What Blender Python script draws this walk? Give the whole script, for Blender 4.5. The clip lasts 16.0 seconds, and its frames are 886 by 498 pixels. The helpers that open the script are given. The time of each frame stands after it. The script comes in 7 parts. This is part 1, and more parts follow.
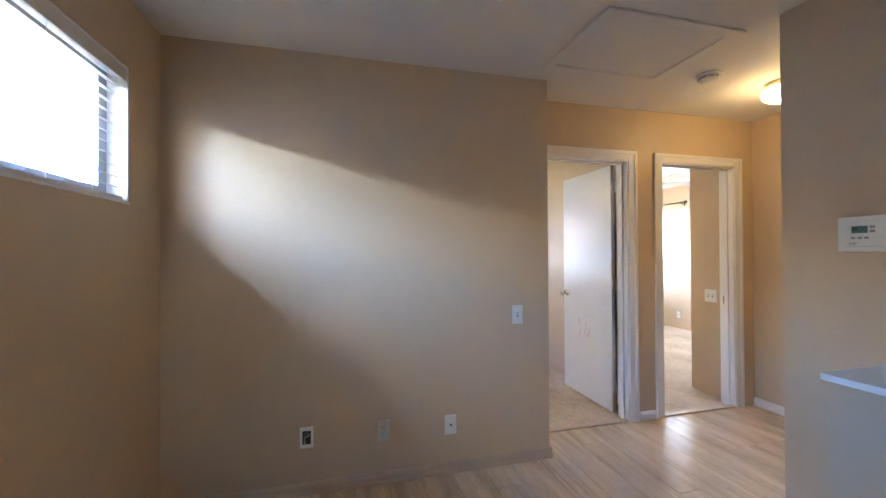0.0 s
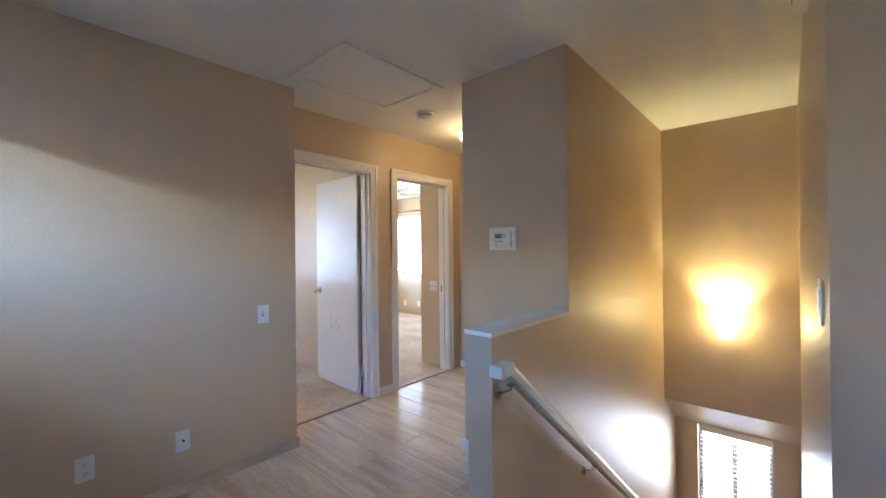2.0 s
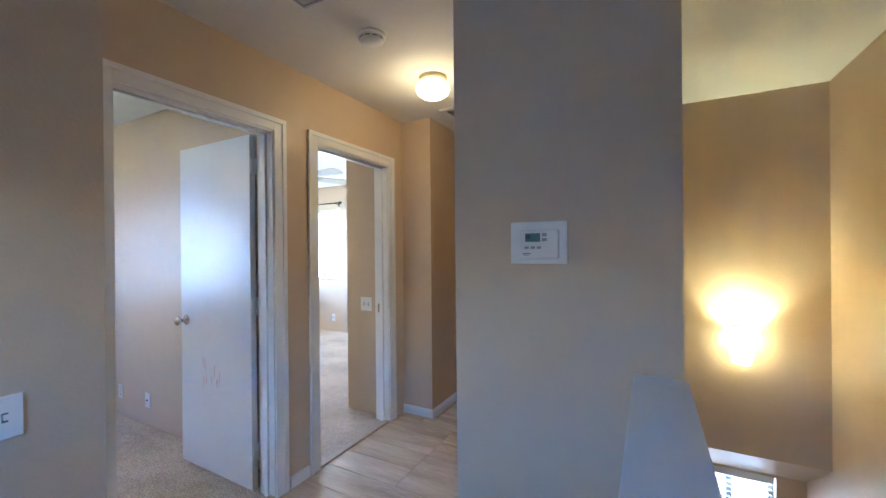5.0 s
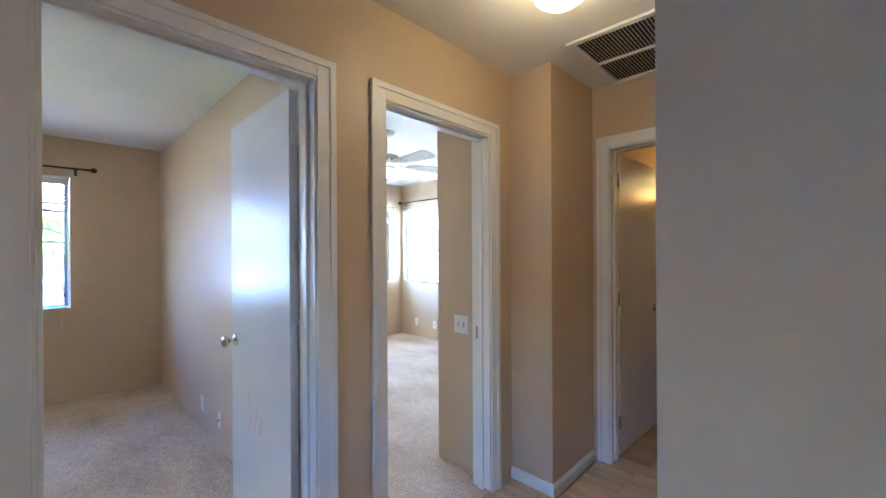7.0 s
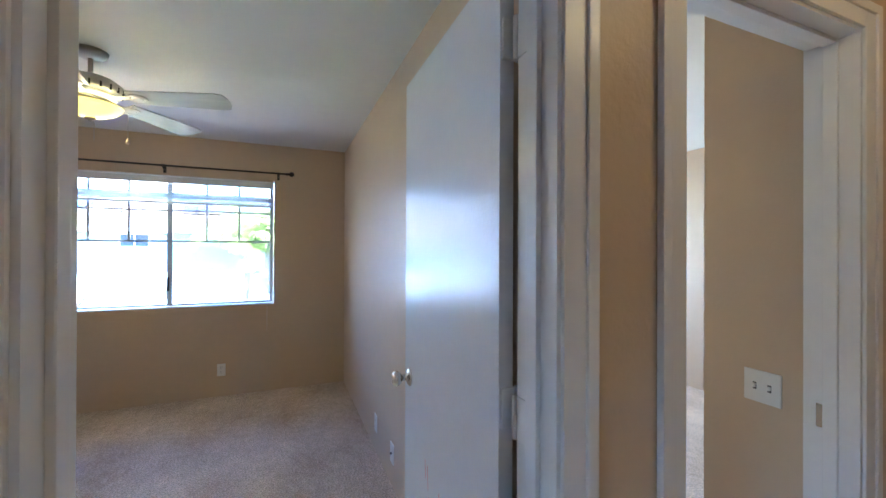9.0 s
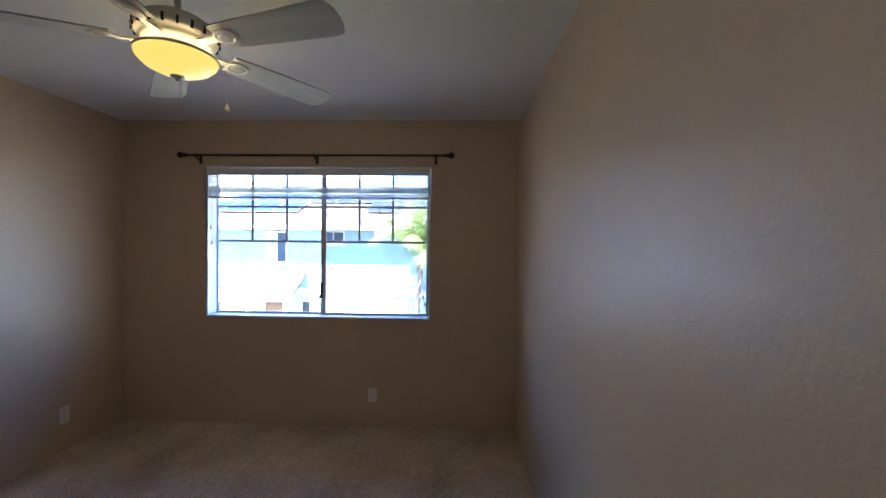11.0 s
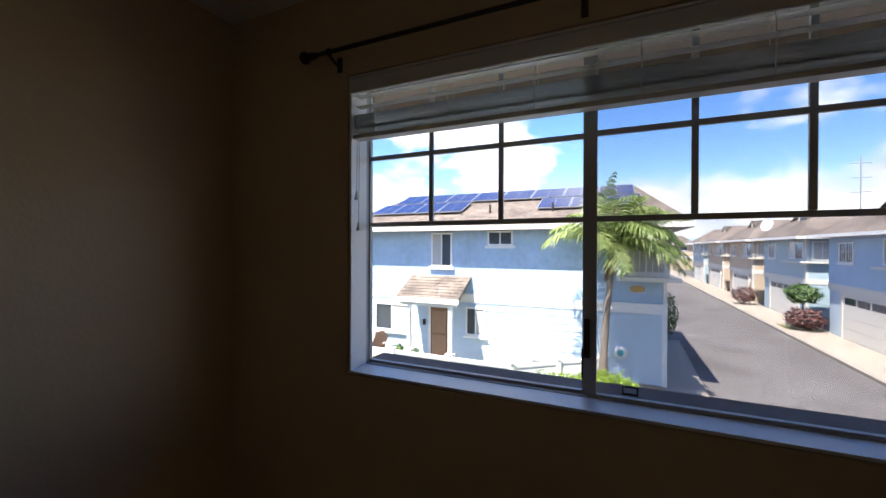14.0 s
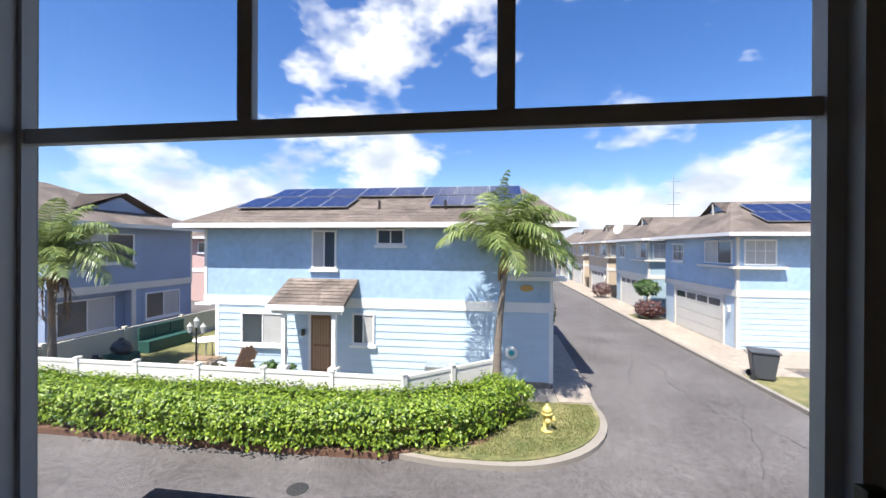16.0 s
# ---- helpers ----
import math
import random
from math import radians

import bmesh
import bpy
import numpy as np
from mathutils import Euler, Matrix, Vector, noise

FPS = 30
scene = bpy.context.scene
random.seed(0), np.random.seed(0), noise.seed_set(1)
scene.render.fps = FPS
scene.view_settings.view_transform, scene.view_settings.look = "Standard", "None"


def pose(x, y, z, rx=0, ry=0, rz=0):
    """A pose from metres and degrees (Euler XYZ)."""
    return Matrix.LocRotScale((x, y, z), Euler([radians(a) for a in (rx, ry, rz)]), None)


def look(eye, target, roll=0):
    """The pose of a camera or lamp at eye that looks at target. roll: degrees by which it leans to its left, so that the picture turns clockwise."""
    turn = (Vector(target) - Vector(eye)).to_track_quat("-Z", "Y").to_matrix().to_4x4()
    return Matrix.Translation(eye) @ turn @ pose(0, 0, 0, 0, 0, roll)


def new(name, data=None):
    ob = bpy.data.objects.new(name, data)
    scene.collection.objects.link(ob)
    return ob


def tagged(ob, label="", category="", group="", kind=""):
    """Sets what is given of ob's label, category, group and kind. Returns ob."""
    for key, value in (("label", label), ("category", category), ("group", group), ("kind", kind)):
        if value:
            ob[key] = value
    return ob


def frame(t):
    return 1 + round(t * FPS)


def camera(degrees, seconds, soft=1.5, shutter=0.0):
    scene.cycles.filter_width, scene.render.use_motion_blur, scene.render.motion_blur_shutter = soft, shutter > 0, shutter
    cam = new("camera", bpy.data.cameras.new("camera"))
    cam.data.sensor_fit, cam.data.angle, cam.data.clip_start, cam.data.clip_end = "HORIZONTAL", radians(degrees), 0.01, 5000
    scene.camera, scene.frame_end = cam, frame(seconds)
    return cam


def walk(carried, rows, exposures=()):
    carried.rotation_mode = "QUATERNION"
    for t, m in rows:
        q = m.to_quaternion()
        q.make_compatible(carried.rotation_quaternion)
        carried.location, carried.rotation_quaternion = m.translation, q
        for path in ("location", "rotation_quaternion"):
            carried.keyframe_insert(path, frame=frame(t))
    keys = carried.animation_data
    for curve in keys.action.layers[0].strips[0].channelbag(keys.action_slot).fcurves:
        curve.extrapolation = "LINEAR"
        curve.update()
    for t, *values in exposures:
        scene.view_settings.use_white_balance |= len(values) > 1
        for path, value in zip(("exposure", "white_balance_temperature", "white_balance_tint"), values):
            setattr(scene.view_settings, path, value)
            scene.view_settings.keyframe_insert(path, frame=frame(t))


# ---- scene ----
cam = camera(97.75, 16.0)
PATH = [
    (0, (0.036, 0.078, 1.319), (0.54, 2.013, 1.335), -0.3),
    (0.5, (-0.024, -0.042, 1.351), (0.787, 1.786, 1.369), -0.4),
    (1, (-0.03, -0.122, 1.34), (1.03, 1.574, 1.359), -0.4),
    (1.5, (-0.006, -0.164, 1.338), (1.291, 1.358, 1.351), -0.5),
    (2, (0.028, -0.172, 1.315), (1.521, 1.158, 1.323), -0.6),
    (2.5, (0.067, -0.189, 1.292), (1.714, 0.946, 1.294), -0.7),
    (3, (0.085, -0.138, 1.298), (1.828, 0.843, 1.301), -0.6),
    (3.5, (0.156, 0.095, 1.343), (1.94, 0.998, 1.34), -0.6),
    (6, (1.206, 1.095, 1.37), (2.891, 2.172, 1.371), -0.2),
    (6.5, (1.381, 1.191, 1.376), (2.954, 2.426, 1.377), -0.2),
    (7, (1.481, 1.279, 1.383), (2.914, 2.674, 1.382), -0.3),
    (7.5, (1.527, 1.355, 1.379), (2.79, 2.906, 1.381), -0.2),
    (8, (1.602, 1.526, 1.377), (2.671, 3.216, 1.374), -0.3),
    (8.5, (1.669, 1.778, 1.379), (2.583, 3.557, 1.383), -0.1),
    (11, (1.842, 3.204, 1.455), (1.775, 5.202, 1.43), 0.6),
    (11.5, (1.712, 3.452, 1.444), (1.365, 5.422, 1.421), 0.4),
    (12, (1.557, 3.696, 1.437), (0.99, 5.613, 1.412), 0.4),
    (12.5, (1.419, 4.019, 1.428), (0.702, 5.886, 1.41), 0.4),
    (13, (1.226, 4.339, 1.394), (0.438, 6.177, 1.382), 0.5),
    (13.5, (1.012, 4.636, 1.38), (0.211, 6.468, 1.356), 0.4),
    (14, (0.831, 4.975, 1.369), (0.008, 6.798, 1.359), 0.2),
    (14.5, (0.654, 5.259, 1.36), (-0.185, 7.075, 1.335), 0.3),
    (15, (0.491, 5.513, 1.328), (-0.249, 7.371, 1.328), 0.2),
    (15.5, (0.44, 5.775, 1.327), (-0.038, 7.717, 1.322), 0.6),
    (16, (0.42, 5.983, 1.331), (0.155, 7.965, 1.327), 0.3),
]
EXPOSURES = [(0, 6.05, 6300, 9), (2, 6.0, 5800, 7), (3.5, 5.75, 5250, 5), (6, 5.86, 4850, 4), (8.5, 5.65, 4900, 4), (11, 4.15, 5300, 10), (12, 4.0, 5650, 10), (13, 3.05, 6050, 10), (14, 1.9, 6600, 10), (14.5, 1.7, 6700, 10), (15, 1.6, 6800, 10), (15.5, 1.42, 6600, 10), (16, 1.1, 6450, 10)]
walk(cam, [(t, look(eye, target, roll)) for t, eye, target, roll in PATH], EXPOSURES)

# ---- world and sun ----
SUN_TO = Vector((-0.42, -1.0, 2.0)).normalized()
world = bpy.data.worlds.new("world")
scene.world = world
world.use_nodes = True


def build_sky():
    nt = world.node_tree
    nt.nodes.clear()
    out = nt.nodes.new("ShaderNodeOutputWorld")
    bg = nt.nodes.new("ShaderNodeBackground")
    sky = nt.nodes.new("ShaderNodeTexSky")
    sky.sky_type = "NISHITA"
    sky.sun_disc = False
    sky.sun_elevation = math.asin(SUN_TO.z)
    sky.sun_rotation = math.atan2(SUN_TO.x, SUN_TO.y)
    sky.air_density, sky.dust_density, sky.ozone_density = 1.0, 0.6, 2.0
    bg.inputs["Strength"].default_value = 0.08
    # clouds: broken cumulus, thickening towards the horizon
    co = nt.nodes.new("ShaderNodeTexCoord")
    sep = nt.nodes.new("ShaderNodeSeparateXYZ")
    nt.links.new(co.outputs["Generated"], sep.inputs[0])
    mp = nt.nodes.new("ShaderNodeMapping")
    mp.inputs["Scale"].default_value = (1.0, 1.0, 1.7)
    mp.inputs["Location"].default_value = (0.35, 0.1, 0.12)
    nt.links.new(co.outputs["Generated"], mp.inputs[0])
    nz = nt.nodes.new("ShaderNodeTexNoise")
    nz.inputs["Scale"].default_value = 2.7
    nz.inputs["Detail"].default_value = 9.0
    nz.inputs["Roughness"].default_value = 0.58
    nt.links.new(mp.outputs[0], nz.inputs["Vector"])
    low = nt.nodes.new("ShaderNodeMapRange")
    low.inputs["From Min"].default_value, low.inputs["From Max"].default_value = 0.0, 0.34
    low.inputs["To Min"].default_value, low.inputs["To Max"].default_value = 0.19, -0.06
    nt.links.new(sep.outputs["Z"], low.inputs["Value"])
    add = nt.nodes.new("ShaderNodeMath")
    nt.links.new(nz.outputs["Fac"], add.inputs[0])
    nt.links.new(low.outputs[0], add.inputs[1])
    # one towering cumulus
    away = nt.nodes.new("ShaderNodeVectorMath")
    away.operation = "DISTANCE"
    away.inputs[1].default_value = (-0.25, 0.85, 0.46)
    nt.links.new(co.outputs["Generated"], away.inputs[0])
    tower = nt.nodes.new("ShaderNodeMapRange")
    tower.inputs["From Min"].default_value, tower.inputs["From Max"].default_value = 0.0, 0.34
    tower.inputs["To Min"].default_value, tower.inputs["To Max"].default_value = 0.25, -0.03
    nt.links.new(away.outputs["Value"], tower.inputs["Value"])
    add2 = nt.nodes.new("ShaderNodeMath")
    nt.links.new(add.outputs[0], add2.inputs[0])
    nt.links.new(tower.outputs[0], add2.inputs[1])
    ramp = nt.nodes.new("ShaderNodeValToRGB")
    ramp.color_ramp.elements[0].position, ramp.color_ramp.elements[1].position = 0.51, 0.60
    nt.links.new(add2.outputs[0], ramp.inputs[0])
    shade = nt.nodes.new("ShaderNodeTexNoise")
    shade.inputs["Scale"].default_value = 7.0
    shade.inputs["Detail"].default_value = 6.0
    nt.links.new(mp.outputs[0], shade.inputs["Vector"])
    white = nt.nodes.new("ShaderNodeValToRGB")
    white.color_ramp.elements[0].position, white.color_ramp.elements[1].position = 0.35, 0.6
    white.color_ramp.elements[0].color, white.color_ramp.elements[1].color = (4.6, 5.1, 5.9, 1), (8.5, 8.5, 8.5, 1)
    nt.links.new(shade.outputs["Fac"], white.inputs[0])
    mix = nt.nodes.new("ShaderNodeMix")
    mix.data_type = "RGBA"
    nt.links.new(ramp.outputs[0], mix.inputs["Factor"])
    deep = nt.nodes.new("ShaderNodeHueSaturation")
    deep.inputs["Saturation"].default_value, deep.inputs["Value"].default_value = 1.3, 1.28
    deep.inputs["Hue"].default_value = 0.512
    nt.links.new(sky.outputs[0], deep.inputs["Color"])
    nt.links.new(deep.outputs[0], mix.inputs["A"])
    nt.links.new(white.outputs[0], mix.inputs["B"])
    nt.links.new(mix.outputs["Result"], bg.inputs["Color"])
    nt.links.new(bg.outputs[0], out.inputs[0])


build_sky()
sun = new("sun", bpy.data.lights.new("sun", "SUN"))
sun.data.energy, sun.data.angle, sun.data.color = 5.0, radians(0.53), (1.0, 0.95, 0.88)
sun.matrix_world = look(SUN_TO * 60, (0, 0, 0))


def window_lamp(name, centre, target, w, h, watts, color=(0.86, 0.93, 1.0), roll=0):
    """An added area lamp that stands in for daylight through a window."""
    ob = new(name, bpy.data.lights.new(name, "AREA"))
    ob.data.shape, ob.data.size, ob.data.size_y = "RECTANGLE", w, h
    ob.data.energy, ob.data.color = watts, color
    ob.matrix_world = look(centre, target, roll)
    return ob


def bulb(name, at, watts, radius, color=(1.0, 0.80, 0.52)):
    ob = new(name, bpy.data.lights.new(name, "POINT"))
    ob.data.energy, ob.data.shadow_soft_size, ob.data.color = watts, radius, color
    ob.location = at
    return ob


# added strip lamp outside the window; stands in for skylight on the landing wall
window_lamp("landing_beam_stand_in", (-1.55, 1.06, 2.2), (-0.1, 2.32, 1.4), 0.26, 0.034, 0.17, (0.62, 0.81, 1.0)).data.spread = radians(105)
window_lamp("daylight_bedroom_two", (5.74, 5.75, 1.45), (4, 5.75, 1.2), 0.88, 1.15, 0.85, (0.76, 0.89, 1.0))
window_lamp("daylight_bedroom_two_north", (4.6, 6.46, 1.45), (4.6, 4, 1.2), 1.6, 1.15, 1.2, (0.76, 0.89, 1.0))
window_lamp("daylight_bedroom_three", (5.61, -1.05, 1.4), (3, -1.05, 1.0), 0.86, 1.1, 0.012)
window_lamp("daylight_stair", (4.74, 0.23, -0.85), (3, 0.23, -1.2), 0.56, 0.8, 0.42)
bulb("hall_bulb", (2.83, 1.97, 2.27), 0.11, 0.06, (1.0, 0.66, 0.30))
bulb("sconce_bulb", (4.02, 0.23, 0.71), 0.7, 0.03, (1.0, 0.86, 0.44))
bulb("bath_bulb", (5.40, 1.93, 1.88), 0.065, 0.05, (1.0, 0.46, 0.10))
bulb("fan_bulb", (0.775, 4.65, 2.12), 0.28, 0.05, (1.0, 0.78, 0.45))


# ---- materials ----
def material(name, color, rough=0.6, metal=0.0, vary=0.0, scale=4.0, bump=0.0, bump_scale=60.0, spec=0.5, second=None, stretch=(1, 1, 1), random_tone=0.0, speck=0.0, speck_scale=180.0):
    """A principled surface: broad stains and fine grain in the colour, fine relief in the bump."""
    m = bpy.data.materials.new(name)
    m.use_nodes = True
    nt = m.node_tree
    b = nt.nodes["Principled BSDF"]
    b.inputs["Roughness"].default_value, b.inputs["Metallic"].default_value = rough, metal
    b.inputs["Specular IOR Level"].default_value = spec
    b.inputs["Base Color"].default_value = (*color, 1)
    co = nt.nodes.new("ShaderNodeTexCoord")
    mp = nt.nodes.new("ShaderNodeMapping")
    mp.inputs["Scale"].default_value = stretch
    if random_tone:
        # each piece takes its own stretch of the grain
        which = nt.nodes.new("ShaderNodeObjectInfo")
        far = nt.nodes.new("ShaderNodeMath")
        far.operation = "MULTIPLY"
        far.inputs[1].default_value = 43.0
        nt.links.new(which.outputs["Random"], far.inputs[0])
        slide = nt.nodes.new("ShaderNodeVectorMath")
        nt.links.new(co.outputs["Object"], slide.inputs[0])
        nt.links.new(far.outputs[0], slide.inputs[1])
        nt.links.new(slide.outputs[0], mp.inputs[0])
    else:
        nt.links.new(co.outputs["Object"], mp.inputs[0])
    if vary or second or random_tone:
        big = nt.nodes.new("ShaderNodeTexNoise")
        big.inputs["Scale"].default_value, big.inputs["Detail"].default_value = scale, 5.0
        nt.links.new(mp.outputs[0], big.inputs["Vector"])
        fine = nt.nodes.new("ShaderNodeTexNoise")
        fine.inputs["Scale"].default_value, fine.inputs["Detail"].default_value = scale * 11, 3.0
        nt.links.new(mp.outputs[0], fine.inputs["Vector"])
        half = nt.nodes.new("ShaderNodeMath")
        half.operation = "MULTIPLY_ADD"
        half.inputs[1].default_value = 0.45
        nt.links.new(fine.outputs["Fac"], half.inputs[0])
        nt.links.new(big.outputs["Fac"], half.inputs[2])
        rg = nt.nodes.new("ShaderNodeMapRange")
        rg.inputs["From Min"].default_value, rg.inputs["From Max"].default_value = 0.45, 1.0
        nt.links.new(half.outputs[0], rg.inputs["Value"])
        mix = nt.nodes.new("ShaderNodeMix")
        mix.data_type = "RGBA"
        mix.inputs["A"].default_value = (*[c * (1 - vary) for c in color], 1)
        mix.inputs["B"].default_value = (*(second or [min(1, c * (1 + vary)) for c in color]), 1)
        nt.links.new(rg.outputs[0], mix.inputs["Factor"])
        last = mix.outputs["Result"]
        if random_tone:
            info = nt.nodes.new("ShaderNodeObjectInfo")
            tone = nt.nodes.new("ShaderNodeMapRange")
            tone.inputs["To Min"].default_value, tone.inputs["To Max"].default_value = 1 - random_tone, 1 + random_tone
            nt.links.new(info.outputs["Random"], tone.inputs["Value"])
            hsv = nt.nodes.new("ShaderNodeHueSaturation")
            nt.links.new(tone.outputs[0], hsv.inputs["Value"])
            nt.links.new(last, hsv.inputs["Color"])
            last = hsv.outputs["Color"]
        if speck:
            dots = nt.nodes.new("ShaderNodeTexNoise")
            dots.inputs["Scale"].default_value, dots.inputs["Detail"].default_value = speck_scale, 2.0
            nt.links.new(co.outputs["Object"], dots.inputs["Vector"])
            span = nt.nodes.new("ShaderNodeMapRange")
            span.inputs["From Min"].default_value, span.inputs["From Max"].default_value = 0.3, 0.7
            span.inputs["To Min"].default_value, span.inputs["To Max"].default_value = 1 - speck, 1 + speck
            nt.links.new(dots.outputs["Fac"], span.inputs["Value"])
            fleck = nt.nodes.new("ShaderNodeHueSaturation")
            nt.links.new(span.outputs[0], fleck.inputs["Value"])
            nt.links.new(last, fleck.inputs["Color"])
            last = fleck.outputs["Color"]
        nt.links.new(last, b.inputs["Base Color"])
    if bump:
        rel = nt.nodes.new("ShaderNodeTexNoise")
        rel.inputs["Scale"].default_value, rel.inputs["Detail"].default_value = bump_scale, 4.0
        nt.links.new(mp.outputs[0], rel.inputs["Vector"])
        bp = nt.nodes.new("ShaderNodeBump")
        bp.inputs["Strength"].default_value, bp.inputs["Distance"].default_value = min(1.0, bump), 0.004
        nt.links.new(rel.outputs["Fac"], bp.inputs["Height"])
        nt.links.new(bp.outputs[0], b.inputs["Normal"])
    return m


def glow(name, color, strength):
    m = bpy.data.materials.new(name)
    m.use_nodes = True
    b = m.node_tree.nodes["Principled BSDF"]
    b.inputs["Base Color"].default_value = (0.9, 0.86, 0.75, 1)
    b.inputs["Emission Color"].default_value = (*color, 1)
    b.inputs["Emission Strength"].default_value = strength
    b.inputs["Roughness"].default_value = 0.35
    return m


def glass(name, color=(1, 1, 1), rough=0.0):
    m = bpy.data.materials.new(name)
    m.use_nodes = True
    nt = m.node_tree
    nt.nodes.clear()
    out = nt.nodes.new("ShaderNodeOutputMaterial")
    clear = nt.nodes.new("ShaderNodeBsdfTransparent")
    clear.inputs[0].default_value = (*color, 1)
    gloss = nt.nodes.new("ShaderNodeBsdfGlossy")
    gloss.inputs["Roughness"].default_value = rough
    fr = nt.nodes.new("ShaderNodeLayerWeight")
    fr.inputs[0].default_value = 0.5
    pw = nt.nodes.new("ShaderNodeMath")
    pw.operation = "POWER"
    pw.inputs[1].default_value = 4.0
    nt.links.new(fr.outputs["Facing"], pw.inputs[0])
    sc = nt.nodes.new("ShaderNodeMath")
    sc.operation = "MULTIPLY_ADD"
    sc.inputs[1].default_value, sc.inputs[2].default_value = 0.5, 0.03
    nt.links.new(pw.outputs[0], sc.inputs[0])
    mix = nt.nodes.new("ShaderNodeMixShader")
    nt.links.new(sc.outputs[0], mix.inputs[0])
    nt.links.new(clear.outputs[0], mix.inputs[1])
    nt.links.new(gloss.outputs[0], mix.inputs[2])
    nt.links.new(mix.outputs[0], out.inputs[0])
    return m


SCREEN = glass("insect_screen_mesh", (0.80, 0.80, 0.81), 0.6)
PAINT = material("beige_wall_paint", (0.58, 0.435, 0.28), 0.42, vary=0.04, scale=1.4, bump=0.35, bump_scale=75, spec=0.5)
CEIL = material("white_ceiling_paint", (0.78, 0.75, 0.69), 0.8, vary=0.03, scale=1.2, bump=0.4, bump_scale=70)
TRIM = material("white_trim_paint", (0.78, 0.76, 0.72), 0.32, vary=0.03, scale=3, bump=0.08, bump_scale=40)
DOORP = material("white_door_paint", (0.78, 0.77, 0.75), 0.26, vary=0.03, scale=2, bump=0.18, bump_scale=110)
PLASTIC = material("white_plastic", (0.80, 0.78, 0.73), 0.35, vary=0.02, scale=20)
DARK = material("dark_slot", (0.02, 0.02, 0.02), 0.6)
CARPET = material("beige_carpet", (0.54, 0.40, 0.27), 0.98, vary=0.25, scale=1.9, bump=1.0, bump_scale=130, spec=0.1, second=(0.74, 0.60, 0.45), stretch=(1.25, 0.8, 1), speck=0.38, speck_scale=110)
LAMINATE = material("light_oak_laminate", (0.56, 0.42, 0.27), 0.19, vary=0.22, scale=2.2, bump=0.05, bump_scale=30, second=(0.78, 0.63, 0.45), stretch=(6.5, 0.75, 1), random_tone=0.06)
SUBFLOOR = material("floor_joint", (0.22, 0.15, 0.09), 0.8, vary=0.1)
BASEWOOD = material("oak_baseboard", (0.50, 0.38, 0.26), 0.4, vary=0.18, scale=3, stretch=(1, 1, 9))
CHROME = material("brushed_nickel", (0.62, 0.58, 0.52), 0.22, metal=1.0)
BRONZE = material("dark_bronze", (0.022, 0.017, 0.014), 0.42, vary=0.2, scale=30)
VINYL = material("grey_vinyl_frame", (0.46, 0.48, 0.49), 0.4, vary=0.05, scale=6)
SILL = material("white_window_sill", (0.82, 0.82, 0.82), 0.35, vary=0.04, scale=5)
GLASS = glass("window_glass")
BLIND = material("white_blind_slat", (0.72, 0.71, 0.68), 0.4, vary=0.05, scale=8)


def let_light_through(m, share):
    """Thin plastic that daylight shines through."""
    nt = m.node_tree
    tr = nt.nodes.new("ShaderNodeBsdfTranslucent")
    tr.inputs[0].default_value = (0.75, 0.74, 0.68, 1)
    mix = nt.nodes.new("ShaderNodeMixShader")
    mix.inputs[0].default_value = share
    nt.links.new(nt.nodes["Principled BSDF"].outputs[0], mix.inputs[1])
    nt.links.new(tr.outputs[0], mix.inputs[2])
    nt.links.new(mix.outputs[0], nt.nodes["Material Output"].inputs[0])


let_light_through(BLIND, 0.1)


# ---- building helpers ----
def part(name, bm, mat, parent=None, label="", smooth=False):
    """One bmesh becomes one mesh object, under a thing or a part."""
    me = bpy.data.meshes.new(name)
    bmesh.ops.recalc_face_normals(bm, faces=bm.faces[:])
    bm.to_mesh(me)
    bm.free()
    me.materials.append(mat)
    if smooth:
        for p in me.polygons:
            p.use_smooth = True
    ob = new(name, me)
    if parent:
        ob.parent = parent
    if label:
        tagged(ob, label)
    return ob


def thing(name, label, category, group="", kind="", at=None):
    ob = new(name)
    if at is not None:
        ob.matrix_world = at if isinstance(at, Matrix) else Matrix.Translation(at)
    return tagged(ob, label, category, group, kind)


def setting(ob, label, category):
    return tagged(ob, label, category, kind="structure")


def box(bm, x0, x1, y0, y1, z0, z1, bev=0.0, m=None):
    vs = [bm.verts.new((x, y, z)) for x in (x0, x1) for y in (y0, y1) for z in (z0, z1)]
    fs = [bm.faces.new([vs[i] for i in q]) for q in ((0, 1, 3, 2), (4, 6, 7, 5), (0, 4, 5, 1), (2, 3, 7, 6), (0, 2, 6, 4), (1, 5, 7, 3))]
    if bev:
        es = list({e for f in fs for e in f.edges})
        r = bmesh.ops.bevel(bm, geom=es, offset=bev, segments=2, affect="EDGES", profile=0.7)
        vs = list({v for f in r["faces"] for v in f.verts} | {v for v in vs if v.is_valid})
    if m is not None:
        bmesh.ops.transform(bm, matrix=m, verts=vs)
    return vs


def boxed(*boxes, bev=0.0):
    bm = bmesh.new()
    for b in boxes:
        box(bm, *b, bev=bev)
    return bm


